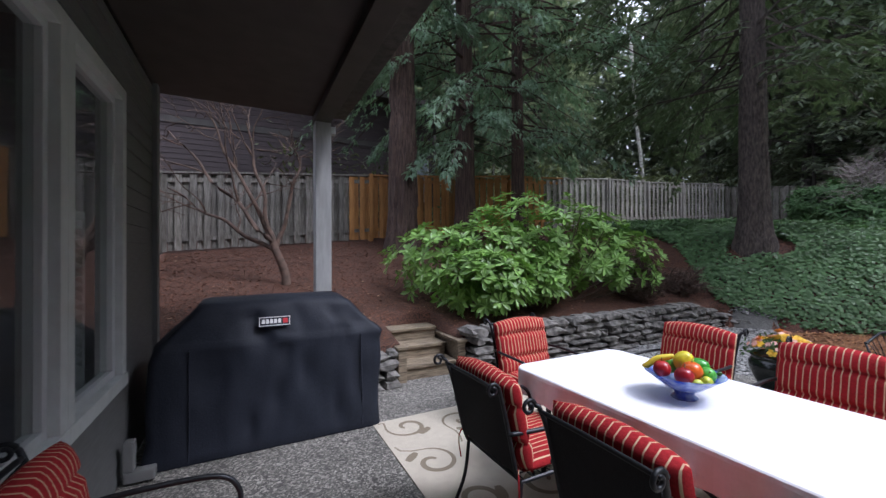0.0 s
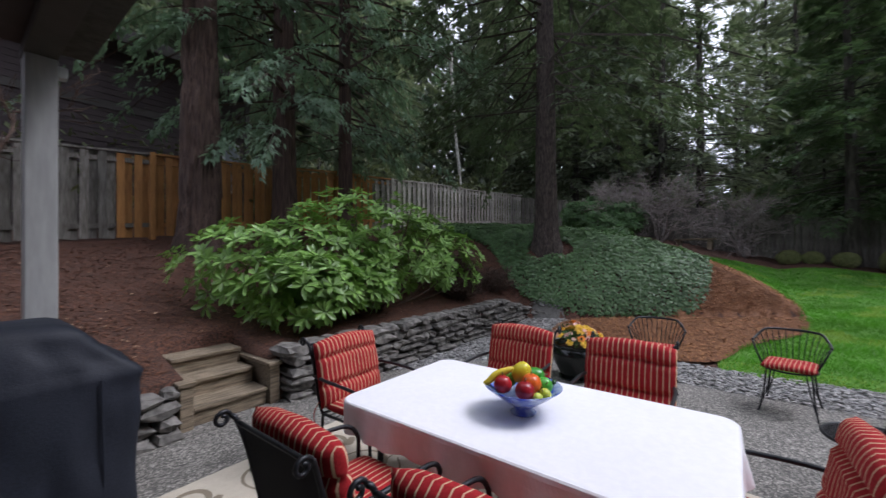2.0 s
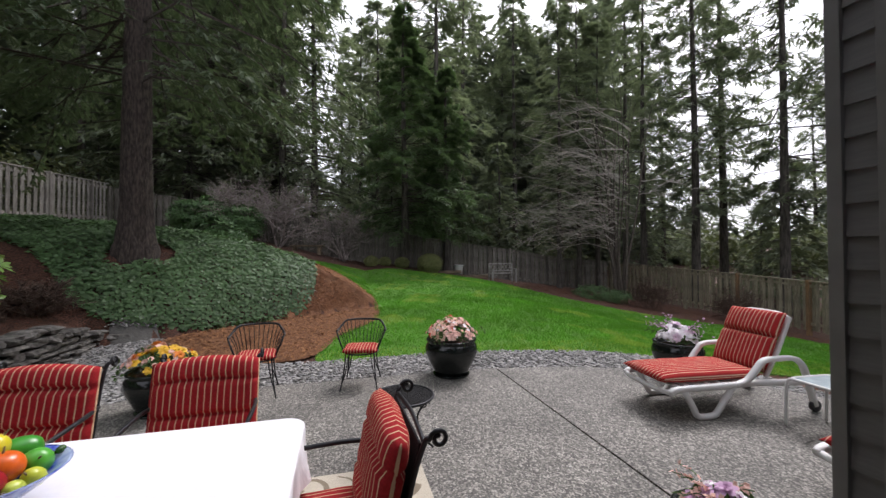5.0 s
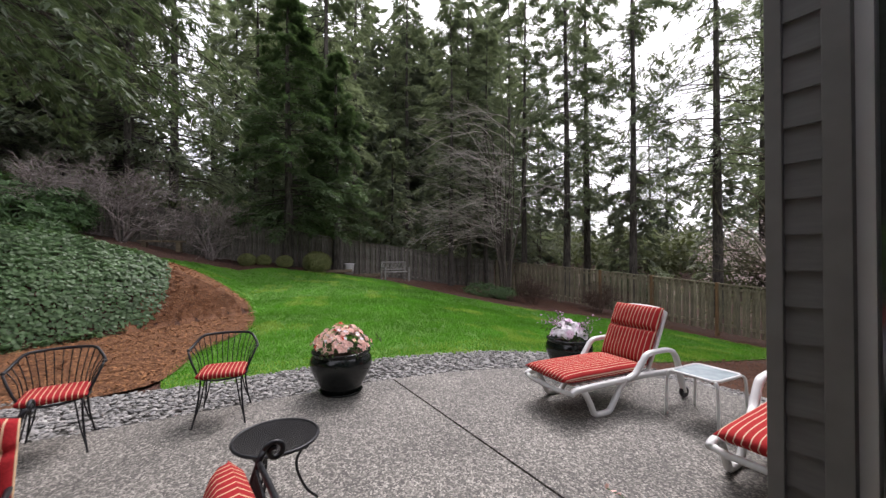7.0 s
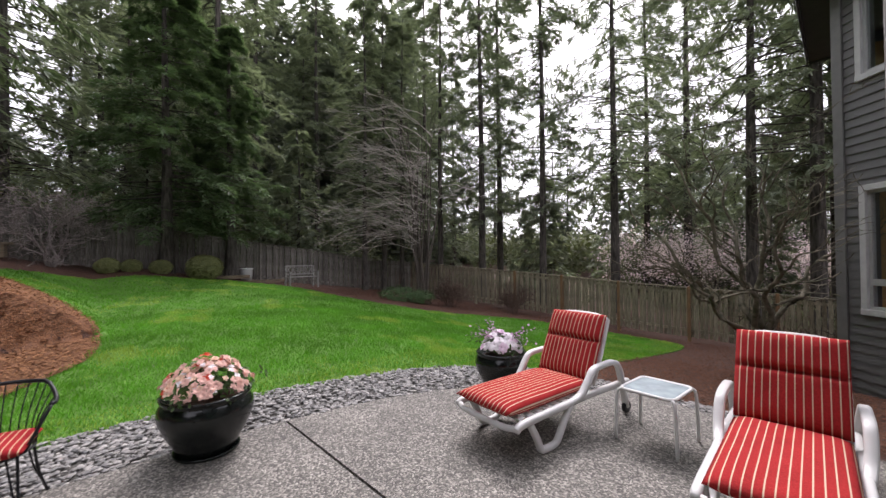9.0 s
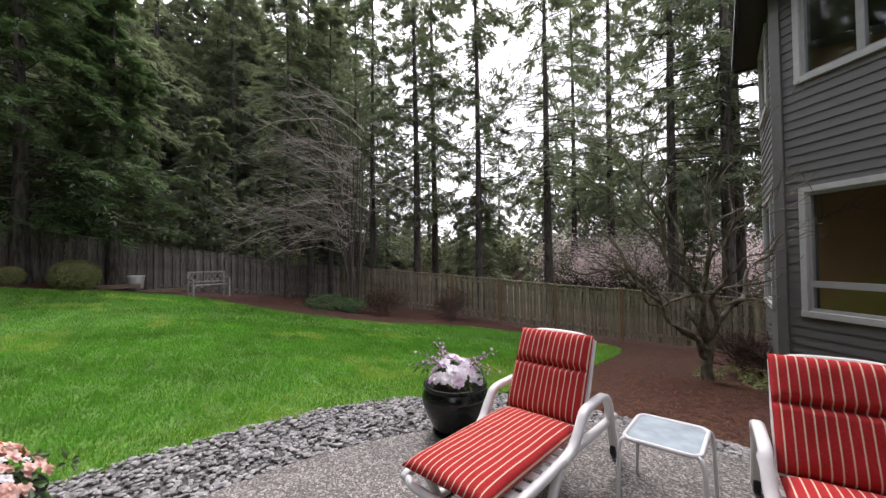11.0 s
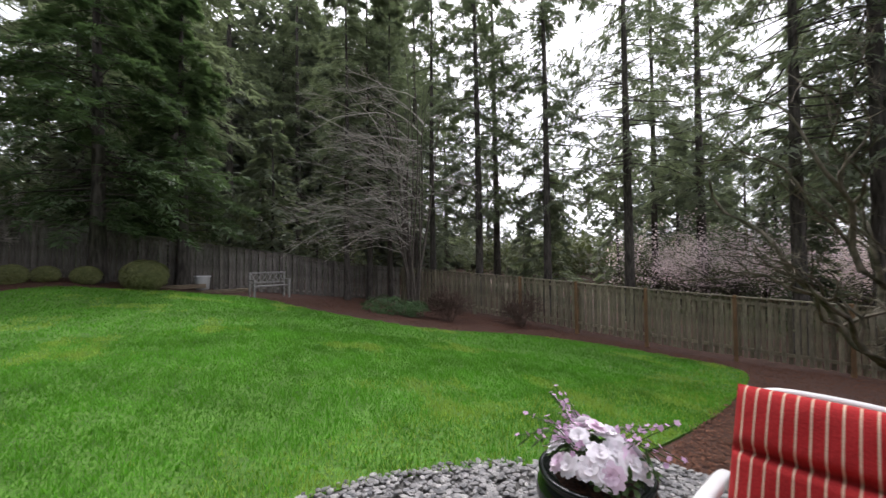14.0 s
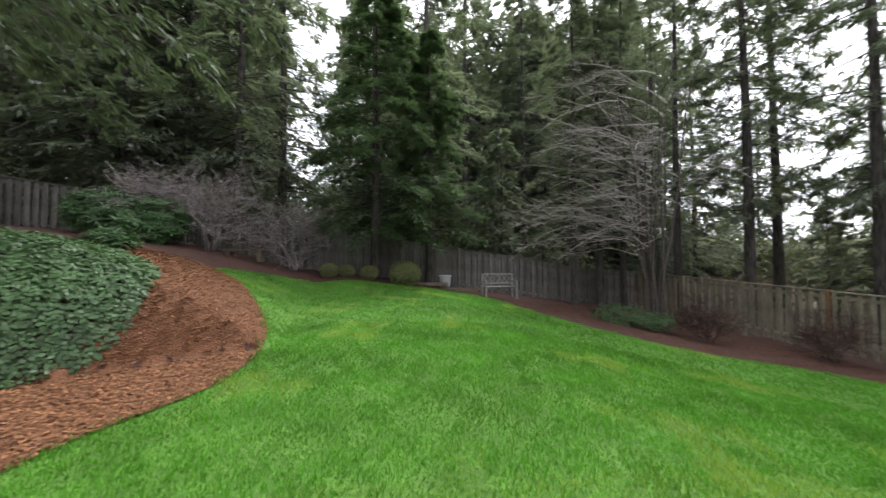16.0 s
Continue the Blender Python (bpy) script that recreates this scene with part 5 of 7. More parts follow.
leafy_shrub("hedge_bush", "broad dark green rhododendron hedge below the far fence", at(19.7, 5.9), 52, [(0, 0, 0.85, 1.1, 1.1, 0.85), (0.1, 0.8, 0.8, 1.0, 0.8, 0.8), (-0.2, -1.3, 0.65, 1.0, 1.0, 0.7)], 800, 7, (0.16, 0.26), (0.05, 0.08), RHODO_FAR)
leafy_shrub("hedge_bush", "dark green laurel bush near the far fence", at(18.6, 5.4), 53, [(0, 0, 0.5, 0.8, 0.8, 0.6), (0.5, -0.9, 0.45, 0.7, 0.8, 0.55)], 420, 7, (0.16, 0.26), (0.05, 0.08), RHODO_FAR)
for x, y, r, s in ((18.9, -3.95, 0.62, 61), (19.2, -2.62, 0.34, 62), (19.3, -1.80, 0.29, 63), (19.3, -1.15, 0.34, 64)):
    leafy_shrub("clipped_shrub", "round clipped box shrub in the border", at(x, y), s, [(0, 0, r * 0.72, r, r, r * 0.78)], int(1600 * r), 6, (0.03, 0.06), (0.02, 0.04), BOX, stems=False, shell=(0.93, 1.02), core=True)
leafy_shrub("low_shrub", "low spreading dark green shrub in the bark", at(15.2, -10.4), 65, [(0, 0, 0.24, 1.0, 0.8, 0.36), (-0.9, -0.5, 0.18, 0.7, 0.6, 0.28)], 460, 6, (0.06, 0.12), (0.025, 0.045), IVY, stems=False)
leafy_shrub("ground_plants", "low bright green leaves under the maple", at(2.5, -10.2), 66, [(0, 0, 0.1, 0.7, 0.5, 0.16), (-0.4, 0.5, 0.08, 0.3, 0.5, 0.12)], 130, 6, (0.06, 0.12), (0.03, 0.05), BOX, stems=False)
leafy_shrub("fern_clump", "low fern clump on the mound edge", at(15.6, 3.9), 67, [(0, 0, 0.2, 0.6, 0.5, 0.3)], 140, 7, (0.15, 0.3), (0.04, 0.06), RHODO_FAR, stems=False)
# undergrowth and blossom behind the fences
def brush(name, label, material, cx, cy, rx, ry, z0, z1, n, ln, wd, seed, category):
    rng = np.random.default_rng(seed)
    k = n // 40
    c = np.column_stack([rng.uniform(cx - rx, cx + rx, k), rng.uniform(cy - ry, cy + ry, k)])
    z = height(c[:, 0], c[:, 1]) + rng.uniform(z0, z1, k)
    p = np.column_stack([c, z])[:, None] + rng.normal(0, 0.55, (k, 40, 3)) * [1, 1, 0.7]
    v, f = cards(rng, p.reshape(-1, 3), True, ln, wd, (-0.9, 0.9))
    return tagged(arrays(name, v, f, material), label, category, kind="stuff")


brush("undergrowth", "mixed green undergrowth behind the far fence", BRUSH, 26, -5, 4, 12, 0, 3.0, 15000, (0.12, 0.35), (0.04, 0.12), 71, "undergrowth")
brush("undergrowth", "dim undergrowth behind the north fence", BRUSH, 17, 14, 16, 2.5, 0, 2.6, 16000, (0.12, 0.35), (0.04, 0.12), 72, "undergrowth")
brush("far_thicket", "hazy green thicket on the far slope", BRUSH, 18, -44, 50, 7, 0, 4.2, 26000, (0.4, 1.1), (0.15, 0.4), 74, "thicket")
brush("shrubbery", "grey-green shrubs on the slope beyond the fence", BRUSH, 5, -34, 10, 3, 0, 3.4, 9000, (0.2, 0.5), (0.08, 0.2), 75, "shrubs")
brush("undergrowth", "brown-green undergrowth below the south fence", BRUSH, 10, -24, 16, 5, 0, 0.9, 12000, (0.12, 0.35), (0.04, 0.12), 73, "undergrowth")
for i, (x, y) in enumerate(((9.6, -27.0), (7.4, -29.0), (4.9, -26.5), (2.4, -28.5), (0.2, -27.0), (-1.8, -29.5), (11.6, -31.0))):
    bt = bare_tree("blossom_tree", "pink flowering cherry tree beyond the fence", at(x, y), 81 + i, 3, 4.6, 0.09, 0.9, 3, FAR_BARK, kids=2, tips=0.01)
    rng = np.random.default_rng(90 + i)
    k = rng.normal(0, 1, (80, 3)) * [1.5, 1.5, 0.8] + [0, 0, 3.0]
    p = (k[:, None] + rng.normal(0, 0.35, (80, 45, 3))).reshape(-1, 3)
    vv, ff = cards(rng, p, True, (0.06, 0.14), (0.05, 0.12), (-1, 1))
    arrays("blossom", vv, ff, BLOSSOM, bt, "pale pink blossom")

# wood far behind, haze painted into its colour, tree by tree but too far to tell apart
rng = np.random.default_rng(77)
P = []
for i in range(590):
    a = rng.uniform(-2.4, 2.0) if i < 300 else rng.uniform(0.2, 1.9) if i < 430 else rng.uniform(-0.8, -0.05)
    d = rng.uniform(52, 78) if i < 300 else rng.uniform(36, 50)
    x, y = 8 + d * math.cos(a), -2 + d * math.sin(a)
    tall = 30 if a > 0.2 else 27 if i >= 430 else 25 if a > -0.78 else 8.5 if a > -1.2 else 18
    if -0.03 < a < 0.2:
        tall = 13
    tall *= rng.uniform(0.7, 1.25)
    k = int(95 + tall * 6)
    z = rng.uniform(0, 1, k) ** 1.2
    r = (0.6 + 3.4 * (1 - z)) * np.sqrt(rng.uniform(0.05, 1, k))
    t = rng.uniform(0, 6.283, k)
    P.append(np.column_stack([x + r * np.cos(t), y + r * np.sin(t), h(min(x, 30), max(min(y, 12), -20)) - 1 + z * tall]))
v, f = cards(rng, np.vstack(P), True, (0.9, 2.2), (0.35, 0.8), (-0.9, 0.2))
tagged(arrays("far_wood", v, f, FAR_WOOD), "distant wood with haze painted into its grey-green colour", "wood", kind="stuff")

# the neighbouring house behind the north fence
nb = thing("neighbour_house", "two-storey brown clapboard house behind the fence", "house", pose(0, 0, 0))
bm = bmesh.new()
z = 1.0
while z < 7.4:
    box(bm, -16, 6.8, 14.0 - 0.025, 14.02, z, z + 0.17)
    for q in bm.verts[-8:]:
        if q.co.y < 13.99 and q.co.z > z + 0.1:
            q.co.y = 14.0 - 0.004
    z += 0.165
part("siding", bm, NEIGHBOUR, nb)
part("wall", boxed(-16, 6.8, 14.03, 22, 0.5, 7.4), NEIGHBOUR, nb)
part("trim_board", boxed(-16, 6.82, 13.94, 13.972, 5.55, 5.75), SOFFIT, nb)
part("corner_board", boxed(6.7, 6.84, 13.93, 14.1, 0.8, 7.4), SOFFIT, nb)
wn = part("window", boxed(5.95, 6.5, 13.93, 13.97, 3.6, 5.3), TRIM, nb)
part("pane", boxed(6.02, 6.43, 13.915, 13.925, 3.68, 5.22), mat("dull_pane", (0.25, 0.28, 0.3), 0.08, grain=0.1, scale=2), wn)
bm = bmesh.new()
rows = 14
for i in range(rows):
    y0, z0 = 13.2 + i * 0.35, 7.25 + i * 0.19
    box(bm, -16.4, 7.3 - i * 0.33, y0, y0 + 0.42, z0, z0 + 0.05)
part("roof", bm, ROOF, nb)
part("gutter", boxed(-16.4, 7.35, 13.12, 13.2, 7.16, 7.3), SOFFIT, nb)
part("soffit", boxed(-16.3, 7.3, 13.2, 14.0, 7.2, 7.24), SOFFIT, nb)


# ---- furniture and loose things ----
IRON = mat("black_wrought_iron", (0.022, 0.023, 0.027), 0.42, 0.35, grain=0.3, scale=40, bump=0.1)
WOVEN = mat("woven_iron_mesh", (0.02, 0.02, 0.024), 0.75, grain=0.6, scale=160, bump=0.5, spec=0.3)
CLOTH_WHITE = mat("white_tablecloth", (0.80, 0.79, 0.82), 0.7, grain=0.04, scale=30, bump=0.06, big=0.02)
COVER = mat("black_grill_cover", (0.015, 0.018, 0.028), 0.62, grain=0.3, scale=90, bump=0.12, big=0.1, spec=0.3)
PLASTIC = mat("white_resin", (0.74, 0.74, 0.73), 0.35, grain=0.05, scale=9, big=0.03)
GLAZE = mat("dark_green_glaze", (0.014, 0.019, 0.017), 0.16, grain=0.5, scale=9, bump=0.05, big=0.25)


def striped(name, red, stripe, spacing, width, offset=0.0):
    """Red woven cloth with fine pale stripes along its length."""
    m = mat(name, red, 0.9, grain=0.22, scale=90, bump=0.15, big=0.08, spec=0.15)
    nt = m.node_tree
    b = nt.nodes["Principled BSDF"]
    src = b.inputs["Base Color"].links[0].from_socket
    tc = nt.nodes.new("ShaderNodeTexCoord")
    sx = nt.nodes.new("ShaderNodeSeparateXYZ")
    nt.links.new(tc.outputs["Object"], sx.inputs[0])
    prev = sx.outputs["X"]
    for op, val in (("ADD", 10.0 + offset), ("DIVIDE", spacing), ("FRACT", 0), ("SUBTRACT", 0.5), ("ABSOLUTE", 0)):
        n = nt.nodes.new("ShaderNodeMath")
        n.operation = op
        n.inputs[1].default_value = val
        nt.links.new(prev, n.inputs[0])
        prev = n.outputs[0]
    r = nt.nodes.new("ShaderNodeMapRange")
    half = width / spacing / 2
    r.inputs["From Min"].default_value, r.inputs["From Max"].default_value = half * 1.25, half * 0.75
    nt.links.new(prev, r.inputs["Value"])
    mx = nt.nodes.new("ShaderNodeMix")
    mx.data_type = "RGBA"
    mx.inputs["B"].default_value = (*stripe, 1)
    nt.links.new(r.outputs["Result"], mx.inputs["Factor"])
    nt.links.new(src, mx.inputs["A"])
    nt.links.new(mx.outputs["Result"], b.inputs["Base Color"])
    return m


RED = striped("red_striped_cloth", (0.36, 0.022, 0.026), (0.62, 0.44, 0.28), 0.036, 0.006)
RED_LOUNGE = striped("red_striped_lounger_cloth", (0.42, 0.030, 0.030), (0.66, 0.50, 0.36), 0.044, 0.007)


def cushion(w, l, t, seams=(), nu=22, nv=26, seam_depth=0.55, scallop=0.0):
    """A pillow lying in the x-y plane from y 0 to l, bulging to both sides, pinched at its seams."""
    def th(u, v):
        e = (1 - abs(2 * u - 1) ** 5) ** 0.5 * (1 - abs(2 * v - 1) ** 7) ** 0.5
        for s in seams:
            e *= 1 - seam_depth * math.exp(-((v - s) / 0.03) ** 2)
        return 0.5 * t * e * (1 + 0.05 * math.sin(u * 17 + v * 5) * math.cos(v * 13))
    bm = bmesh.new()
    grids = []
    for sg in (1, -1):
        g = []
        for j in range(nv + 1):
            row = []
            for i in range(nu + 1):
                u, v = i / nu, j / nv
                y = v * l - (scallop * (2 * u - 1) ** 2 if v > 0.5 else 0) * (2 * v - 1)
                row.append(bm.verts.new(((u - 0.5) * w, y, sg * th(u, v))))
            g.append(row)
        grids.append(g)
    for sg, g in zip((1, -1), grids):
        for j in range(nv):
            for i in range(nu):
                q = (g[j][i], g[j][i + 1], g[j + 1][i + 1], g[j + 1][i])
                bm.faces.new(q if sg > 0 else q[::-1])
    bmesh.ops.remove_doubles(bm, verts=bm.verts[:], dist=0.0005)
    return bm


def moved(bm, m):
    bm.transform(m)
    return bm


def spiral(c, r0, r1, a0, turns, axis_u, axis_v, n=14):
    out = []
    for i in range(n + 1):
        s = i / n
        a, r = a0 + turns * 2 * math.pi * s, r0 + (r1 - r0) * s
        out.append(Vector(c) + Vector(axis_u) * (r * math.cos(a)) + Vector(axis_v) * (r * math.sin(a)))
    return out


def dining_chair(m):
    c = thing("dining_chair", "black wrought-iron patio chair with red striped cushions", "chair", m, "chairs round the patio table")
    s = part("seat_cushion", moved(cushion(0.53, 0.52, 0.09), pose(0, -0.23, 0.475)), RED, c, "red striped seat cushion", True)
    part("back_cushion", moved(cushion(0.60, 0.50, 0.13, (0.30, 0.72), scallop=0.035), pose(0, -0.20, 0.475, 102)), RED, c, "red striped back cushion", True)
    panel = bmesh.new()
    box(panel, -0.25, 0.25, -0.004, 0.004, 0.0, 0.44)
    part("back_panel", moved(panel, pose(0, -0.275, 0.47, 13)), WOVEN, c, "dark wire-mesh back panel")
    fr = tube(curve_pts([(-0.29, -0.40, 0.93), (-0.275, -0.385, 0.91), (-0.265, -0.345, 0.78), (-0.26, -0.28, 0.5), (-0.255, -0.24, 0.40)], 4), 0.011, 8)
    tube(curve_pts([(0.29, -0.40, 0.93), (0.275, -0.385, 0.91), (0.265, -0.345, 0.78), (0.26, -0.28, 0.5), (0.255, -0.24, 0.40)], 4), 0.011, 8, bm=fr)
    tube(curve_pts([(-0.275, -0.385, 0.905), (0, -0.395, 0.915), (0.275, -0.385, 0.905)], 6), 0.010, 8, bm=fr)
    part("back_frame", fr, IRON, c, smooth=True)
    for sx in (-1, 1):
        ear = spiral((sx * 0.29, -0.435, 0.925), 0.036, 0.012, 0.0, 1.3, (0, 1, 0), (0, 0, 1))
        part("scroll", tube(ear, 0.009, 7), IRON, c, smooth=True)
        arm = curve_pts([(sx * 0.265, -0.33, 0.68), (sx * 0.30, -0.15, 0.685), (sx * 0.305, 0.10, 0.675), (sx * 0.30, 0.22, 0.65), (sx * 0.29, 0.27, 0.58), (sx * 0.275, 0.26, 0.50), (sx * 0.265, 0.25, 0.42)], 5)
        part("arm", tube(arm, 0.012, 8), IRON, c, smooth=True)
        part("leg", tube(curve_pts([(sx * 0.262, 0.25, 0.43), (sx * 0.268, 0.265, 0.2), (sx * 0.285, 0.30, 0.012), (sx * 0.29, 0.325, 0.012)], 5), 0.011, 8), IRON, c, smooth=True)
        part("leg", tube(curve_pts([(sx * 0.255, -0.24, 0.43), (sx * 0.262, -0.27, 0.2), (sx * 0.285, -0.34, 0.012), (sx * 0.29, -0.36, 0.012)], 5), 0.011, 8), IRON, c, smooth=True)
    sf = tube([(-0.26, -0.24, 0.42), (0.26, -0.24, 0.42), (0.265, 0.26, 0.42), (-0.265, 0.26, 0.42)], 0.011, 6, loop=True)
    for k in range(9):
        box(sf, -0.25 + k * 0.0625 - 0.003, -0.25 + k * 0.0625 + 0.003, -0.24, 0.26, 0.417, 0.423)
    for k in range(9):
        box(sf, -0.26, 0.26, -0.22 + k * 0.058 - 0.003, -0.22 + k * 0.058 + 0.003, 0.4235, 0.428)
    part("seat_frame", sf, IRON, c)
    for sx in (-1, 1):
        part("tie", tube(curve_pts([(sx * 0.27, -0.27, 0.50), (sx * 0.30, -0.29, 0.42), (sx * 0.29, -0.28, 0.30)], 4), 0.004, 5), RED, c, "hanging red cushion tie")
    return c


chair = dining_chair(pose(1.47, 1.80, 0.012, 0, 0, -90))
for x, y, a in ((1.49, 0.98, -91), (2.30, 2.60, 182), (3.12, 1.92, 88), (3.08, 1.03, 91), (2.29, 0.32, 2)):
    copy_thing(chair, pose(x, y, 0.012, 0, 0, a))
copy_thing(chair, pose(-0.29, 1.55, 0.0, 0, 0, -88))

# rug with a raised scroll pattern
rug = thing("rug", "cream outdoor rug with taupe scrolling vines under the table", "rug")
part("base", boxed(1.02, 3.58, -0.37, 3.45, 0.001, 0.009, bevel=0.003), mat("cream_rug", (0.56, 0.50, 0.40), 0.95, grain=0.18, scale=220, bump=0.3, big=0.05), rug)
RUG_TAN = mat("taupe_rug", (0.25, 0.205, 0.145), 0.95, grain=0.2, scale=220, bump=0.3)


def ribbon(points, width, z):
    bm, rows = bmesh.new(), []
    n = len(points)
    for i, p in enumerate(points):
        d = (points[min(i + 1, n - 1)] - points[max(i - 1, 0)]).normalized()
        s = Vector((-d.y, d.x, 0)) * width * (0.35 + 0.65 * math.sin(math.pi * min(1, 0.12 + i / n)))
        rows.append((bm.verts.new((p.x + s.x, p.y + s.y, z)), bm.verts.new((p.x - s.x, p.y - s.y, z))))
    for a, b in zip(rows, rows[1:]):
        bm.faces.new((a[0], a[1], b[1], b[0]))
    bmesh.ops.recalc_face_normals(bm, faces=bm.faces[:])
    if bm.faces[:][0].normal.z < 0:
        bmesh.ops.reverse_faces(bm, faces=bm.faces[:])
    return bm


_r = random.Random(9)
for ix in range(5):
    for iy in range(7):
        cx, cy = 1.02 + 0.27 + ix * 0.51 + _r.uniform(-0.05, 0.05), -0.1 + iy * 0.55 + _r.uniform(-0.06, 0.06)
        a0, sg = _r.uniform(0, 6.28), 1 if (ix + iy) % 2 else -1
        pts = spiral((cx, cy, 0), 0.035, 0.20, a0, 1.15 * sg, (1, 0, 0), (0, 1, 0), 30)
        e = pts[-1]
        d = (pts[-1] - pts[-2]).normalized()
        pts += [e + d * 0.08, e + d * 0.17 + Vector((-d.y, d.x, 0)) * 0.03 * -sg, e + d * 0.26 + Vector((-d.y, d.x, 0)) * 0.09 * -sg]
        pts = [Vector((min(max(p.x, 1.06), 3.54), min(max(p.y, -0.33), 3.41), 0)) for p in pts]
        part("scroll", ribbon(pts, 0.022, 0.0098), RUG_TAN, rug)
        if 1.2 < cx < 3.4:
            lf = [Vector((cx + 0.2 * math.cos(a0 + 2), cy + 0.2 * math.sin(a0 + 2), 0)) + Vector((math.cos(a0), math.sin(a0), 0)) * s for s in (0, 0.03, 0.07, 0.11, 0.14)]
            part("leaf", ribbon(lf, 0.035, 0.0106), RUG_TAN, rug)


# table under its cloth
def rounded_rect(x0, x1, y0, y1, r, per=7):
    out = []
    for cx, cy, a0 in ((x1 - r, y1 - r, 0), (x0 + r, y1 - r, 90), (x0 + r, y0 + r, 180), (x1 - r, y0 + r, 270)):
        for k in range(per + 1):
            a = radians(a0 + 90 * k / per)
            out.append((cx + r * math.cos(a), cy + r * math.sin(a)))
    return out


def resample(loop, n):
    p = np.array(loop + [loop[0]])
    s = np.concatenate([[0], np.cumsum(np.hypot(*np.diff(p, axis=0).T))])
    t = np.linspace(0, s[-1], n, endpoint=False)
    return np.column_stack([np.interp(t, s, p[:, 0]), np.interp(t, s, p[:, 1])])


table = thing("patio_table", "rectangular dark metal patio table under a white cloth", "table")
part("tabletop", boxed(1.79, 2.80, 0.43, 2.26, 0.715, 0.738, bevel=0.01), IRON, table)
for x in (1.9, 2.68):
    for y in (0.62, 2.08):
        part("leg", tube(curve_pts([(x, y, 0.715), (x, y, 0.4), (x + (0.05 if x > 2.2 else -0.05), y, 0.022)], 5), 0.019, 10), IRON, table, smooth=True)
part("stretcher", tube([(1.9, 0.62, 0.3), (2.68, 2.08, 0.3)], 0.012), IRON, table)
part("stretcher", tube([(2.68, 0.62, 0.315), (1.9, 2.08, 0.315)], 0.012), IRON, table)
N = 260
o = resample(rounded_rect(1.76, 2.83, 0.40, 2.30, 0.10), N)
cen = np.array([2.295, 1.35])
tan = np.roll(o, -1, 0) - np.roll(o, 1, 0)
nor = np.column_stack([tan[:, 1], -tan[:, 0]])
nor /= np.linalg.norm(nor, axis=1)[:, None]
bm, rings = bmesh.new(), []
for off, z, wav in ((-0.035, 0.7505, 0), (-0.008, 0.7495, 0), (0.0, 0.743, 0), (0.004, 0.725, 0.002), (0.006, 0.68, 0.007), (0.008, 0.63, 0.013), (0.010, 0.575, 0.018)):
    ring = []
    for k in range(N):
        w = wav * (math.sin(k * 0.31) + 0.6 * math.sin(k * 0.83 + 1.2) + 0.5 * math.sin(k * 0.117 + 0.5))
        p = o[k] + nor[k] * (off + w)
        ring.append(bm.verts.new((p[0], p[1], z + (0.006 * math.sin(k * 0.21) if z < 0.6 else 0))))
    rings.append(ring)
bm.faces.new(rings[0])
for a, b_ in zip(rings, rings[1:]):
    for k in range(N):
        bm.faces.new((a[k], b_[k], b_[(k + 1) % N], a[(k + 1) % N]))
bmesh.ops.recalc_face_normals(bm, faces=bm.faces[:])
cloth = tagged(link("tablecloth", bm, CLOTH_WHITE), "plain white tablecloth hanging over the patio table", "tablecloth")

# fruit bowl
BOWLGLASS = mat("blue_swirled_glass", (0.55, 0.66, 0.88), 0.08, scale=16, second=(0.04, 0.08, 0.55), big=0.1)
BOWLGLASS.node_tree.nodes["Principled BSDF"].inputs["Transmission Weight"].default_value = 0.35
bowl = thing("fruit_bowl", "blue and white swirled glass bowl full of fruit", "bowl", pose(2.24, 1.33, 0.7515) @ Matrix.Scale(1.2, 4))
part("foot", lathe([(0.055, 0), (0.058, 0.006), (0.05, 0.012), (0.042, 0.02), (0.045, 0.035)], 28), BOWLGLASS, bowl, smooth=True)
part("dish", lathe([(0.04, 0.0355), (0.075, 0.05), (0.12, 0.082), (0.165, 0.118), (0.17, 0.122), (0.160, 0.121), (0.115, 0.09), (0.07, 0.058), (0.02, 0.048)], 36), BOWLGLASS, bowl, smooth=True)


def fruit(name, label, x, y, z, r, color, squash=1.0, tilt=0, long=1.0):
    m = mat(name + "_skin", color, 0.28, grain=0.15, scale=25, bump=0.03, big=0.1)
    f = thing(name, label, name, pose(2.24 + 1.2 * x, 1.33 + 1.2 * y, 0.7515 + 1.2 * z, tilt, 0, x * 300 + y * 900) @ Matrix.Scale(1.2, 4))
    prof = []
    for i in range(13):
        a = math.pi * i / 12
        rr = math.sin(a) * r * (1 + 0.06 * math.cos(a))
        prof.append((max(rr, 0.002), -math.cos(a) * r * squash * long - (0.12 * r * math.exp(-((a - math.pi) / 0.4) ** 2))))
    part("body", lathe(prof, 20), m, f, smooth=True)
    part("stem", tube([(0, 0, r * squash * long * 0.86), (0.003, 0.002, r * squash * long + 0.012)], 0.0025, 5), STEP_WOOD, f)
    return f


fruit("apple", "shiny dark red apple in the bowl", -0.065, -0.04, 0.125, 0.042, (0.32, 0.012, 0.02))
fruit("apple", "shiny red apple in the bowl", -0.06, 0.07, 0.13, 0.04, (0.42, 0.02, 0.025))
fruit("orange", "bright orange-red orange in the bowl", -0.015, -0.045, 0.145, 0.045, (0.75, 0.13, 0.015), 0.95)
fruit("lemon", "bright yellow lemon on top of the bowl", 0.045, 0.03, 0.165, 0.042, (0.72, 0.62, 0.03), 1.0, 40, 1.25)
fruit("lime", "green lime at the bowl rim", 0.055, -0.075, 0.12, 0.038, (0.10, 0.42, 0.05), 1.0, 60, 1.15)
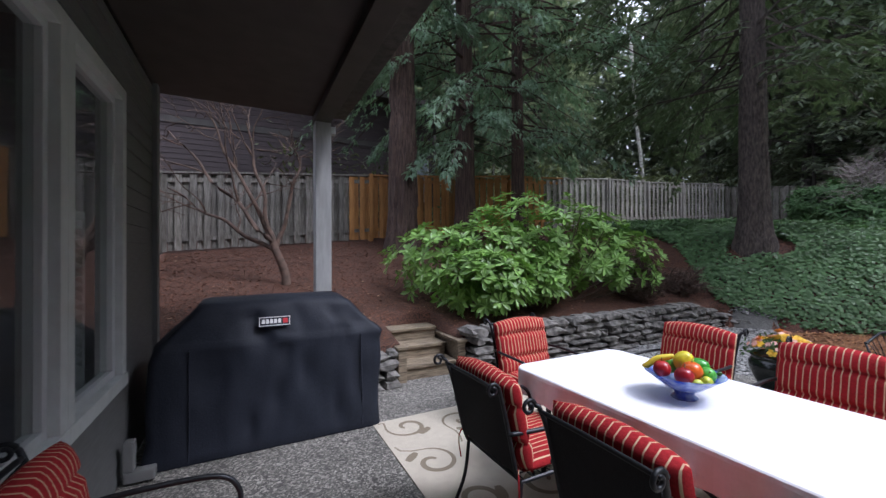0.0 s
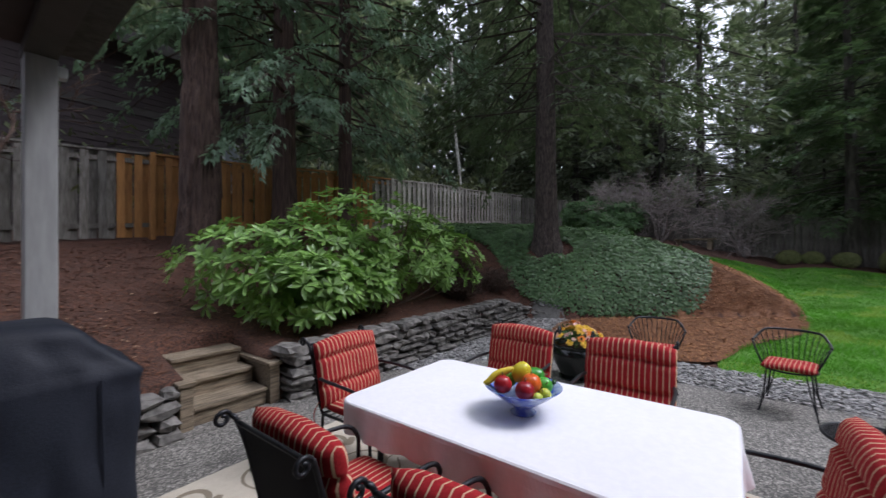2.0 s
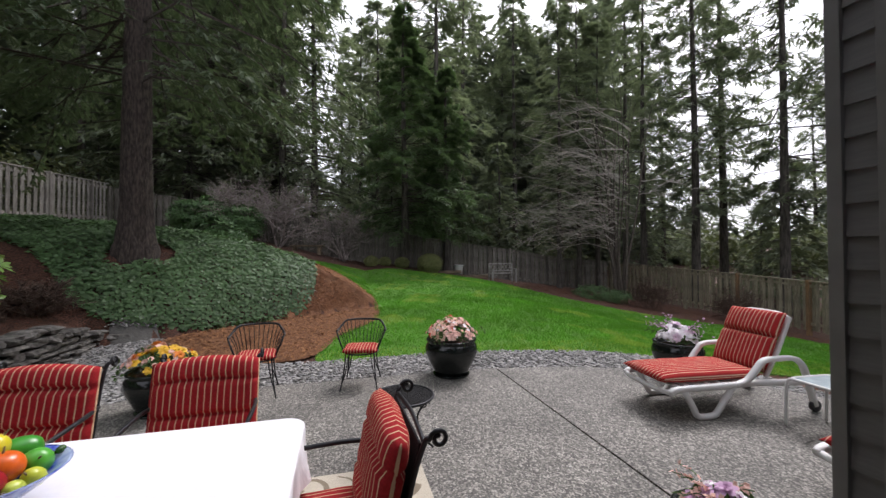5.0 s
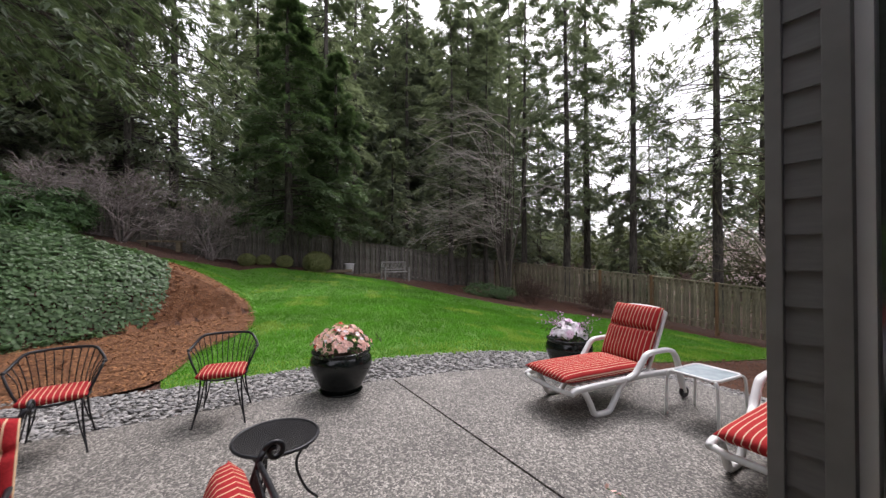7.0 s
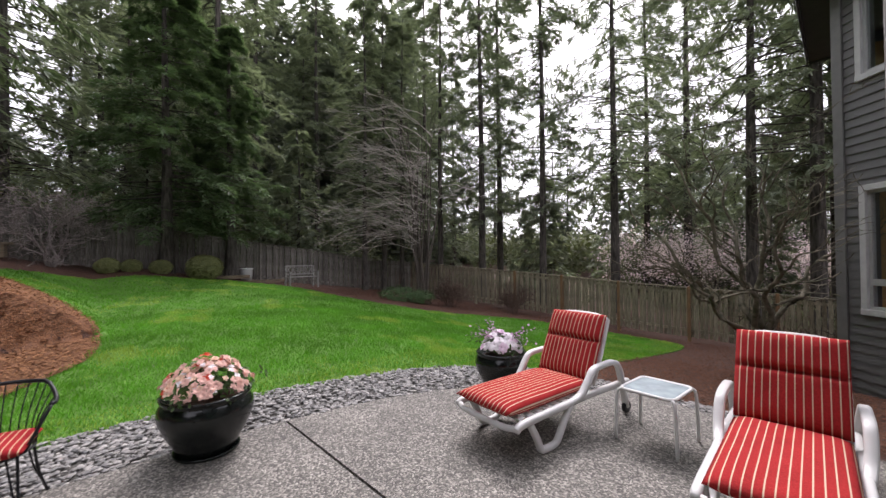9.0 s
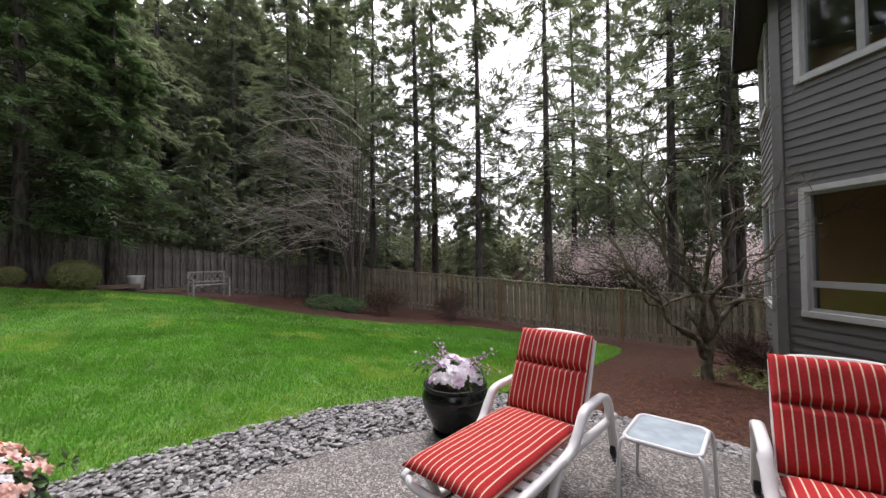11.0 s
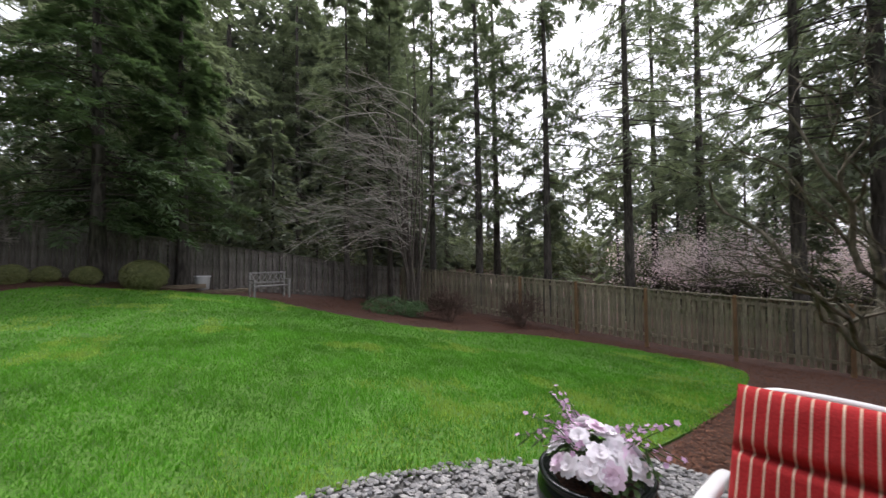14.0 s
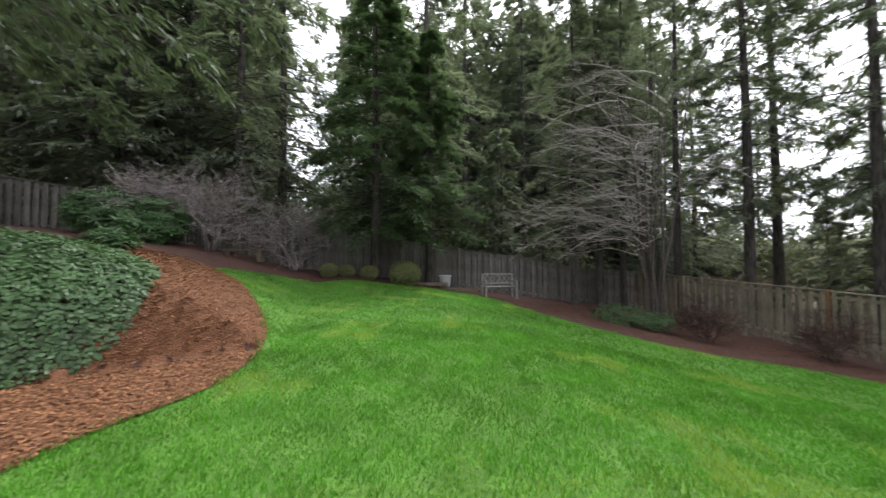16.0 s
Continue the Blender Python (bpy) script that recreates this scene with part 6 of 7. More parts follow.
fruit("lime", "small yellow-green lime in the bowl", -0.005, -0.105, 0.105, 0.026, (0.55, 0.60, 0.05), 1.0, 50, 1.2)
fruit("lime", "small pale green lime in the bowl", -0.05, -0.09, 0.10, 0.022, (0.50, 0.58, 0.08), 1.0, 80, 1.2)
fruit("pepper", "glossy green pepper at the bowl rim", 0.105, -0.005, 0.135, 0.042, (0.05, 0.30, 0.03), 1.0, 80, 1.3)
fruit("pear", "green pear in the bowl", 0.03, 0.085, 0.135, 0.04, (0.12, 0.40, 0.04), 1.0, 55, 1.25)
gr = thing("grape_bunch", "cluster of dark green grapes at the bowl rim", "grapes", pose(2.24 + 0.138, 1.33 - 0.09, 0.7515 + 0.126) @ Matrix.Scale(1.2, 4))
GRAPE = mat("grape_skin", (0.03, 0.09, 0.02), 0.25, grain=0.3, scale=30, random_value=0.2)
for k in range(11):
    g = bmesh.new()
    bmesh.ops.create_icosphere(g, subdivisions=2, radius=0.011)
    part("grape", moved(g, pose(_r.uniform(-0.025, 0.025), _r.uniform(-0.03, 0.03), _r.uniform(-0.005, 0.022))), GRAPE, gr, smooth=True)
ban = thing("banana", "yellow banana along the bowl rim", "banana", pose(2.24, 1.33, 0.7515) @ Matrix.Scale(1.2, 4))
part("body", tube(curve_pts([(-0.095, 0.15, 0.128), (-0.085, 0.132, 0.134), (-0.055, 0.102, 0.166), (-0.02, 0.066, 0.182), (0.0, 0.048, 0.19)], 5), [0.005] + [0.009 + 0.008 * math.sin(math.pi * i / 19) for i in range(19)] + [0.005], 9), mat("banana_skin", (0.76, 0.60, 0.04), 0.4, grain=0.12, scale=30), ban, smooth=True)

# covered grill
def grill_cover():
    g = thing("covered_grill", "barbecue grill under a wrinkled black fabric cover", "grill")
    N, rings = 200, []
    bm = bmesh.new()
    levels = [(0.005, -0.70, 1.09, 3.42, 4.20), (0.02, -0.705, 1.095, 3.415, 4.205), (0.2, -0.70, 1.10, 3.43, 4.2), (0.4, -0.69, 1.11, 3.445, 4.19), (0.6, -0.68, 1.125, 3.46, 4.18), (0.78, -0.665, 1.14, 3.47, 4.17),
              (0.86, -0.65, 1.145, 3.475, 4.165), (0.90, -0.62, 1.12, 3.495, 4.15), (0.96, -0.56, 1.05, 3.515, 4.13), (1.05, -0.48, 0.94, 3.545, 4.11), (1.14, -0.385, 0.86, 3.58, 4.09), (1.185, -0.355, 0.80, 3.61, 4.06), (1.20, -0.31, 0.75, 3.66, 4.02), (1.205, -0.1, 0.5, 3.8, 3.9)]
    for i, (z, x0, x1, y0, y1) in enumerate(levels):
        loop = resample(rounded_rect(x0, x1, y0, y1, 0.05 if i < 12 else 0.03, 4), N)
        ring = []
        for k in range(N):
            p = Vector((loop[k][0], loop[k][1], z))
            amp = 0.018 if 0.05 < z < 1.15 else 0.004
            w = amp * (noise.noise(Vector((p.x * 3.2, p.y * 3.2, z * 1.6))) + 0.6 * noise.noise(Vector((p.x * 8, p.y * 8, z * 4.5 + p.x * 3))))
            w -= 0.03 * max(0.0, 1 - 4.5 * abs(noise.noise(Vector((p.x * 1.9 + z * 0.8, p.y * 1.9, z * 2.1 - p.x))))) * (0.1 < z < 1.12)
            w += 0.012 * math.exp(-((z - 0.74 + 0.10 * math.cos(p.x * 3.0 - 0.6)) / 0.035) ** 2) * (0.1 < z)
            d = Vector((p.x - 0.28, (p.y - 3.82) * 2.2, 0)).normalized()
            ring.append(bm.verts.new(p + d * w + Vector((0, 0, 0.012 * noise.noise(Vector((p.x * 2.5, p.y * 4, 7))) if z > 1.0 else 0))))
        rings.append(ring)
    for a, b in zip(rings, rings[1:]):
        for k in range(N):
            bm.faces.new((a[k], a[(k + 1) % N], b[(k + 1) % N], b[k]))
    bm.faces.new(rings[-1])
    bmesh.ops.subdivide_edges(bm, edges=[e for e in bm.edges if abs(e.verts[0].co.z - e.verts[1].co.z) > 0.05], cuts=2)
    for v in bm.verts:
        if 0.08 < v.co.z < 1.15:
            v.co += Vector((0, 1, 0)) * 0.016 * noise.noise(Vector((v.co.x * 4.5, 2.0, v.co.z * 3.0 + v.co.x * 2.2)))
    cov = part("cover", bm, COVER, g, smooth=True)
    for x in (-0.40, 0.92):
        part("seam", tube([(x, 3.415, 0.03), (x + 0.004, 3.432, 0.3), (x, 3.448, 0.6), (x, 3.462, 0.85)], 0.006, 6), COVER, g)
    tilt = pose(0.20, 3.508, 1.02, 69, 0, 0)
    lab = moved(boxed(-0.12, 0.12, -0.038, 0.038, 0, 0.004), tilt)
    badge = part("badge", lab, PLASTIC, g, "white-edged badge with white bars and a red block")
    part("field", moved(boxed(-0.113, 0.113, -0.031, 0.031, 0.0045, 0.0055), tilt), COVER, badge)
    for k in range(5):
        part("bar", moved(boxed(-0.098 + k * 0.031, -0.075 + k * 0.031, -0.018, 0.018, 0.006, 0.007), tilt), PLASTIC, badge)
    part("block", moved(boxed(0.064, 0.102, -0.02, 0.02, 0.006, 0.007), tilt), mat("badge_red", (0.6, 0.02, 0.03), 0.5), badge)
    return g


grill_cover()
# downspout outlet by the wall
ds = thing("downspout", "grey painted downspout outlet at the foot of the wall", "downspout")
part("pipe", boxed(-0.76, -0.70, 3.30, 3.38, 0.10, 0.30, bevel=0.008), SIDETRIM, ds)
part("elbow", boxed(-0.76, -0.58, 3.30, 3.38, 0.02, 0.097, bevel=0.012), SIDETRIM, ds)

# shutter behind the window
sh = thing("shutter", "white louvred interior shutter behind the window", "shutter", pose(-0.915, 2.70, 0))
part("frame", box(box(box(box(bmesh.new(), -0.015, 0.015, -0.02, 0.02, 0.78, 1.85), -0.015, 0.015, 0.36, 0.40, 0.78, 1.85), -0.015, 0.015, 0.021, 0.359, 0.78, 0.83), -0.015, 0.015, 0.021, 0.359, 1.80, 1.85), WHITE_FRAME, sh)
for k in range(17):
    part("slat", moved(boxed(-0.026, 0.026, 0.022, 0.358, -0.004, 0.004), pose(0, 0, 0.86 + k * 0.056, 0, 35, 0)), WHITE_FRAME, sh)


# potted flowers
def blossom(rng, c, n, r, layers=2, petals=6):
    """One open flower: layers of rounded petals."""
    V, F = [], []
    z = Vector(n).normalized()
    xx = z.orthogonal().normalized()
    yy = z.cross(xx)
    for ly in range(layers):
        rr, el = r * (1 - 0.33 * ly), 0.12 + 0.4 * ly
        for i in range(petals):
            a = 6.283 * (i + 0.5 * ly) / petals + rng.uniform(-0.15, 0.15)
            o = xx * math.cos(a) + yy * math.sin(a)
            d = o * math.cos(el) + z * math.sin(el)
            s = z.cross(o)
            k = len(V)
            b = Vector(c) + z * 0.004 * ly
            V += [tuple(b), tuple(b + d * rr * 0.55 + s * rr * 0.42), tuple(b + d * rr - z * rr * 0.08 + s * rr * 0.15), tuple(b + d * rr - z * rr * 0.08 - s * rr * 0.15), tuple(b + d * rr * 0.55 - s * rr * 0.42)]
            F.append([k, k + 1, k + 2, k + 3, k + 4])
    return V, F


def petal_mat(name, color):
    m = mat(name, color, 0.6, grain=0.08, scale=30, random_value=0.08, spec=0.3)
    nt = m.node_tree
    tr = nt.nodes.new("ShaderNodeBsdfTranslucent")
    tr.inputs["Color"].default_value = (*color, 1)
    ms = nt.nodes.new("ShaderNodeMixShader")
    ms.inputs["Fac"].default_value = 0.22
    nt.links.new(nt.nodes["Principled BSDF"].outputs[0], ms.inputs[1])
    nt.links.new(tr.outputs[0], ms.inputs[2])
    nt.links.new(ms.outputs[0], nt.nodes["Material Output"].inputs["Surface"])
    return m


PINK, CORAL = petal_mat("pink_petal", (0.88, 0.58, 0.50)), petal_mat("coral_petal", (0.78, 0.10, 0.05))
YELLOW, ORANGE = petal_mat("yellow_petal", (0.80, 0.52, 0.05)), petal_mat("orange_petal", (0.80, 0.27, 0.04))
PALE, LILAC = petal_mat("pale_pink_petal", (0.96, 0.92, 0.95)), petal_mat("lilac_petal", (0.66, 0.42, 0.62))
STEMG = leaf_mat("pot_plant_leaf", (0.08, 0.14, 0.045), 0.5, 0.2, 0.3)


def flower_pot(label, m, seed, sizes, kinds, spread, tall, sprigs=None, petals=6, spray=(24, 0.44, 1.7)):
    rng = random.Random(seed)
    p = thing("flower_pot", label, "flower pot", m, "glazed pots on the patio")
    rb, rm, hh = sizes
    prof = [(rm * 0.60, 0.014), (rm * 0.64, 0.03), (rm * 0.74, hh * 0.2), (rm * 0.90, hh * 0.4), (rm * 1.02, hh * 0.6), (rm * 1.055, hh * 0.71), (rm * 1.03, hh * 0.81), (rm * 0.96, hh * 0.89), (rm * 0.935, hh * 0.915), (rm * 0.985, hh * 0.94), (rm * 1.01, hh * 0.975), (rm * 0.98, hh), (rm * 0.9, hh * 0.99), (rm * 0.86, hh * 0.9), (rm * 0.6, hh * 0.87), (0.02, hh * 0.87)]
    part("pot", lathe(prof, 44), GLAZE, p, smooth=True)
    part("saucer", lathe([(rb * 0.85, 0), (rb * 0.98, 0.006), (rb * 1.02, 0.028), (rb * 0.97, 0.029), (rb * 0.9, 0.012), (0.02, 0.012)], 40), GLAZE, p, smooth=True)
    part("soil", lathe([(rm * 0.84, hh * 0.875), (rm * 0.5, hh * 0.89), (0.02, hh * 0.9)], 20), MULCH, p)
    for name, mt, n, r, layers in kinds:
        V, F = [], []
        for _ in range(n):
            a, q = rng.uniform(0, 6.283), math.sqrt(rng.random()) * spread
            c = Vector((q * math.cos(a), q * math.sin(a), hh + tall * (1 - (q / spread) ** 2 * 0.75) * rng.uniform(0.72, 1.12)))
            nm = Vector((c.x, c.y, 0.5 * spread + 0.06)) + Vector((rng.gauss(0, 0.06), rng.gauss(0, 0.06), 0))
            v, f = blossom(rng, c, nm, r * rng.uniform(0.75, 1.15), layers, petals)
            F += [[i + len(V) for i in q2] for q2 in f]
            V += v
        b = arrays(name, V, F, mt, p)
        b["kind"] = "stuff"
    C = [Vector((rng.gauss(0, spread * 0.42), rng.gauss(0, spread * 0.42), hh + rng.uniform(0, tall * 0.55))) for _ in range(80)]
    V, F = leaf_whorls(rng, C, [(c.x, c.y, 0.2) for c in C], 5, (0.04, 0.08), (0.02, 0.035), (-0.2, 0.7))
    b = arrays("foliage", V, F, STEMG, p)
    b["kind"] = "stuff"
    if sprigs:
        bm = bmesh.new()
        V, F = [], []
        for _ in range(spray[0]):
            a, ln = rng.uniform(0, 6.283), rng.uniform(0.4, 1.0) * spray[1]
            e = Vector((math.cos(a) * ln, math.sin(a) * ln, hh + tall * rng.uniform(0.5, spray[2])))
            mid = Vector((e.x * 0.5, e.y * 0.5, hh + tall * 0.9))
            pts = curve_pts([(e.x * 0.15, e.y * 0.15, hh), mid, e], 4)
            tube(pts, 0.003, 4, bm=bm)
            for q in pts[4:]:
                v, f = blossom(rng, q + Vector((rng.gauss(0, 0.008), rng.gauss(0, 0.008), 0.004)), (rng.gauss(0, 1), rng.gauss(0, 1), 1), 0.016, 1, 5)
                F += [[i + len(V) for i in q2] for q2 in f]
                V += v
        part("sprig_mass", bm, STEMG, p)["kind"] = "stuff"
        arrays("sprig_blossom", V, F, sprigs, p)["kind"] = "stuff"
    return p


flower_pot("dark glazed pot of yellow and orange artificial roses", pose(5.25, 2.03, 0), 101, (0.22, 0.30, 0.44), [("yellow_blossom", YELLOW, 20, 0.06, 3), ("orange_blossom", ORANGE, 10, 0.055, 3), ("pink_blossom", PINK, 46, 0.035, 2)], 0.33, 0.24)
flower_pot("wide dark glazed pot of pink and coral flowers", pose(5.62, -1.21, 0), 102, (0.24, 0.335, 0.49), [("pink_blossom", PINK, 105, 0.036, 2), ("peach_blossom", petal_mat("peach_petal", (0.90, 0.66, 0.50)), 45, 0.034, 2), ("coral_blossom", CORAL, 9, 0.045, 3), ("pale_blossom", PALE, 26, 0.03, 2)], 0.35, 0.26, petals=5)
flower_pot("dark glazed pot of large pale pink flowers", pose(4.76, -4.08, 0), 103, (0.21, 0.295, 0.46), [("pale_blossom", PALE, 34, 0.066, 3), ("blush_blossom", petal_mat("blush_petal", (0.93, 0.76, 0.88)), 10, 0.064, 3)], 0.25, 0.21, LILAC, petals=9)
flower_pot("dark glazed pot of lilac flowers at the house corner", pose(2.17, -1.62, 0), 104, (0.18, 0.22, 0.30), [("lilac_blossom", LILAC, 12, 0.055, 3), ("pale_blossom", PALE, 8, 0.06, 3)], 0.16, 0.13, PINK, spray=(12, 0.26, 1.15))


# sun loungers
def square_tube(points, hw, hh, bm=None):
    """A flat-sided resin bar along points in a vertical plane."""
    bm = bm or bmesh.new()
    pts = [Vector(q) for q in points]
    rings, n = [], len(pts)
    for i, p in enumerate(pts):
        d = (pts[min(i + 1, n - 1)] - pts[max(i - 1, 0)]).normalized()
        sd = Vector((1, 0, 0))
        up = d.cross(sd).normalized()
        ring = []
        for a, b in ((1, 0.55), (0.6, 1), (-0.6, 1), (-1, 0.55), (-1, -0.55), (-0.6, -1), (0.6, -1), (1, -0.55)):
            ring.append(bm.verts.new(p + sd * a * hw + up * b * hh))
        rings.append(ring)
    for a, b in zip(rings, rings[1:]):
        for k in range(8):
            bm.faces.new((a[k], a[(k + 1) % 8], b[(k + 1) % 8], b[k]))
    bm.faces.new(rings[0][::-1])
    bm.faces.new(rings[-1])
    return bm


def sun_lounger(m):
    l = thing("sun_lounger", "white resin sun lounger with a red striped cushion", "sun lounger", m, "sun loungers on the patio")
    for sx in (-1, 1):
        x = sx * 0.34
        part("side_rail", square_tube(curve_pts([(x, 1.08, 0.27), (x, 0.98, 0.30), (x, 0.5, 0.31), (x, 0.12, 0.32), (x, -0.2, 0.31), (x, -0.62, 0.30)], 5), 0.028, 0.028), PLASTIC, l, smooth=True)
        part("front_leg", square_tube(curve_pts([(x, 0.92, 0.28), (x, 0.84, 0.15), (x, 0.79, 0.05), (x, 0.74, 0.028), (x, 0.62, 0.028), (x, 0.56, 0.06), (x, 0.46, 0.2), (x, 0.38, 0.30)], 5), 0.026, 0.026), PLASTIC, l, smooth=True)
        part("armrest", square_tube(curve_pts([(x, 0.36, 0.31), (x + sx * 0.02, 0.24, 0.36), (x + sx * 0.03, 0.14, 0.47), (x + sx * 0.03, 0.06, 0.545), (x + sx * 0.03, -0.1, 0.56), (x + sx * 0.03, -0.28, 0.555), (x + sx * 0.03, -0.38, 0.50), (x + sx * 0.02, -0.46, 0.36), (x + sx * 0.02, -0.55, 0.06)], 5), 0.032, 0.024), PLASTIC, l, smooth=True)
        part("wheel", moved(lathe([(0.055, -0.02), (0.06, -0.01), (0.06, 0.01), (0.055, 0.02)], 20), pose(x + sx * 0.02, -0.555, 0.06, 0, 90, 0)), IRON, l, "dark wheel")
        part("back_rail", square_tube([(sx * 0.29, -0.05, 0.36), (sx * 0.29, -0.20, 0.62), (sx * 0.28, -0.36, 0.95)], 0.024, 0.02), PLASTIC, l)
    part("front_bar", tube(curve_pts([(-0.34, 1.06, 0.275), (-0.2, 1.10, 0.27), (0.2, 1.10, 0.27), (0.34, 1.06, 0.275)], 5), 0.026, 8), PLASTIC, l, smooth=True)
    part("top_bar", tube(curve_pts([(-0.28, -0.36, 0.94), (-0.15, -0.375, 0.975), (0.15, -0.375, 0.975), (0.28, -0.36, 0.94)], 5), 0.022, 8), PLASTIC, l, smooth=True)
    for k in range(9):
        part("slat", boxed(-0.315, 0.315, 0.02 + k * 0.115, 0.09 + k * 0.115, 0.315, 0.33, bevel=0.004), PLASTIC, l)
    part("seat_cushion", moved(cushion(0.61, 1.15, 0.12, (), 24, 24), pose(0, -0.02, 0.386)), RED_LOUNGE, l, "red striped seat cushion", True)
    part("back_cushion", moved(cushion(0.62, 0.66, 0.14, (0.58,), 24, 40, 0.85), pose(0, -0.02, 0.40, 115)), RED_LOUNGE, l, "red striped back cushion with a head roll", True)
    return l


lounger = sun_lounger(pose(3.88, -3.93, 0, 0, 0, -6))
copy_thing(lounger, pose(2.20, -3.95, 0, 0, 0, 2))

# small glass table
FROST = mat("frosted_glass", (0.42, 0.50, 0.53), 0.15, grain=0.3, scale=7, big=0.12)
st = thing("side_table", "small white metal side table with a glass top", "side table", pose(3.05, -4.02, 0, 0, 0, -4))
part("rim", tube([(p[0], p[1], 0.45) for p in rounded_rect(-0.21, 0.21, -0.23, 0.23, 0.06, 4)], 0.014, 8, loop=True), PLASTIC, st, smooth=True)
part("glass_top", boxed(-0.20, 0.20, -0.22, 0.22, 0.447, 0.454, bevel=0.002), FROST, st)
for sx in (-1, 1):
    for sy in (-1, 1):
        part("leg", tube(curve_pts([(sx * 0.19, sy * 0.21, 0.45), (sx * 0.225, sy * 0.235, 0.41), (sx * 0.235, sy * 0.24, 0.2), (sx * 0.24, sy * 0.24, 0.004)], 5), 0.013, 8), PLASTIC, st, smooth=True)


# wire chairs and mesh table
def wire_chair(m):
    c = thing("wire_chair", "black wire garden chair with a red striped seat pad", "chair", m, "wire chairs by the lawn")
    hoop = [Vector((0.30 * math.cos(a) * 1.0, -0.02 - 0.29 * math.sin(a), 0.76 - 0.10 * max(0, math.cos(a) ** 2 - 0.55) / 0.45)) for a in np.linspace(radians(-12), radians(192), 25)]
    part("hoop", tube(hoop, 0.013, 8), IRON, c, smooth=True)
    ring = [(0.21 * math.cos(a), 0.21 * math.sin(a), 0.41) for a in np.linspace(0, 2 * math.pi, 24, endpoint=False)]
    part("seat_ring", tube(ring, 0.009, 6, loop=True), IRON, c, smooth=True)
    for k in range(15):
        a = radians(8 + k * 164 / 14)
        part("spoke", tube(curve_pts([(0.21 * math.cos(a), -0.21 * math.sin(a), 0.41), (0.235 * math.cos(a), -0.235 * math.sin(a), 0.56), (0.298 * math.cos(a), -0.02 - 0.285 * math.sin(a), 0.755 - 0.10 * max(0, math.cos(a) ** 2 - 0.55) / 0.45)], 3), 0.0042, 5), IRON, c)
    for sx in (-1, 1):
        part("arm_post", tube(curve_pts([(sx * 0.19, 0.1, 0.41), (sx * 0.25, 0.09, 0.55), (sx * 0.295, 0.04, 0.66)], 4), 0.010, 7), IRON, c, smooth=True)
        for sy in (-1, 1):
            part("leg", tube(curve_pts([(sx * 0.17, sy * 0.14, 0.41), (sx * 0.185, sy * 0.18, 0.2), (sx * 0.215, sy * 0.245, 0.012), (sx * 0.22, sy * 0.27, 0.008)], 4), 0.008, 7), IRON, c, smooth=True)
            part("brace", tube(curve_pts([(sx * 0.13, sy * 0.17, 0.41), (sx * 0.165, sy * 0.19, 0.2), (sx * 0.213, sy * 0.243, 0.03)], 4), 0.006, 6), IRON, c, smooth=True)
    part("seat_pad", moved(cushion(0.42, 0.40, 0.07), pose(0, -0.18, 0.45)), RED, c, "red striped seat pad", True)
    return c


wc = wire_chair(pose(5.57, -0.02, 0, 0, 0, 80))
copy_thing(wc, pose(5.55, 1.18, 0, 0, 0, 96))

MESHM = mat("iron_mesh", (0.035, 0.035, 0.038), 0.5, 0.3, grain=0.3, scale=60)
mt = thing("mesh_table", "round black wire-mesh side table", "side table", pose(3.80, -0.27, 0))
part("rim", tube([(0.25 * math.cos(a), 0.25 * math.sin(a), 0.45) for a in np.linspace(0, 2 * math.pi, 40, endpoint=False)], 0.011, 8, loop=True), IRON, mt, smooth=True)
bm = bmesh.new()
for k in range(-27, 28):
    u = k * 0.009
    w = math.sqrt(max(0.246 ** 2 - u * u, 0))
    box(bm, u - 0.001, u + 0.001, -w, w, 0.449, 0.452)
    box(bm, -w, w, u - 0.001, u + 0.001, 0.4525, 0.455)
part("mesh_top", bm, MESHM, mt)["kind"] = "stuff"
for k in range(3):
    a = 2.094 * k + 0.4
    ca, sa = math.cos(a), math.sin(a)
    part("leg", tube(curve_pts([(0.24 * ca, 0.24 * sa, 0.44), (0.12 * ca, 0.12 * sa, 0.28), (0.17 * ca, 0.17 * sa, 0.1), (0.25 * ca, 0.25 * sa, 0.01)], 6), 0.009, 7), IRON, mt, smooth=True)
    part("scroll", tube(spiral((0.17 * ca, 0.17 * sa, 0.37), 0.05, 0.015, 0, 1.3, (ca, sa, 0), (0, 0, 1)), 0.006, 6), IRON, mt, smooth=True)

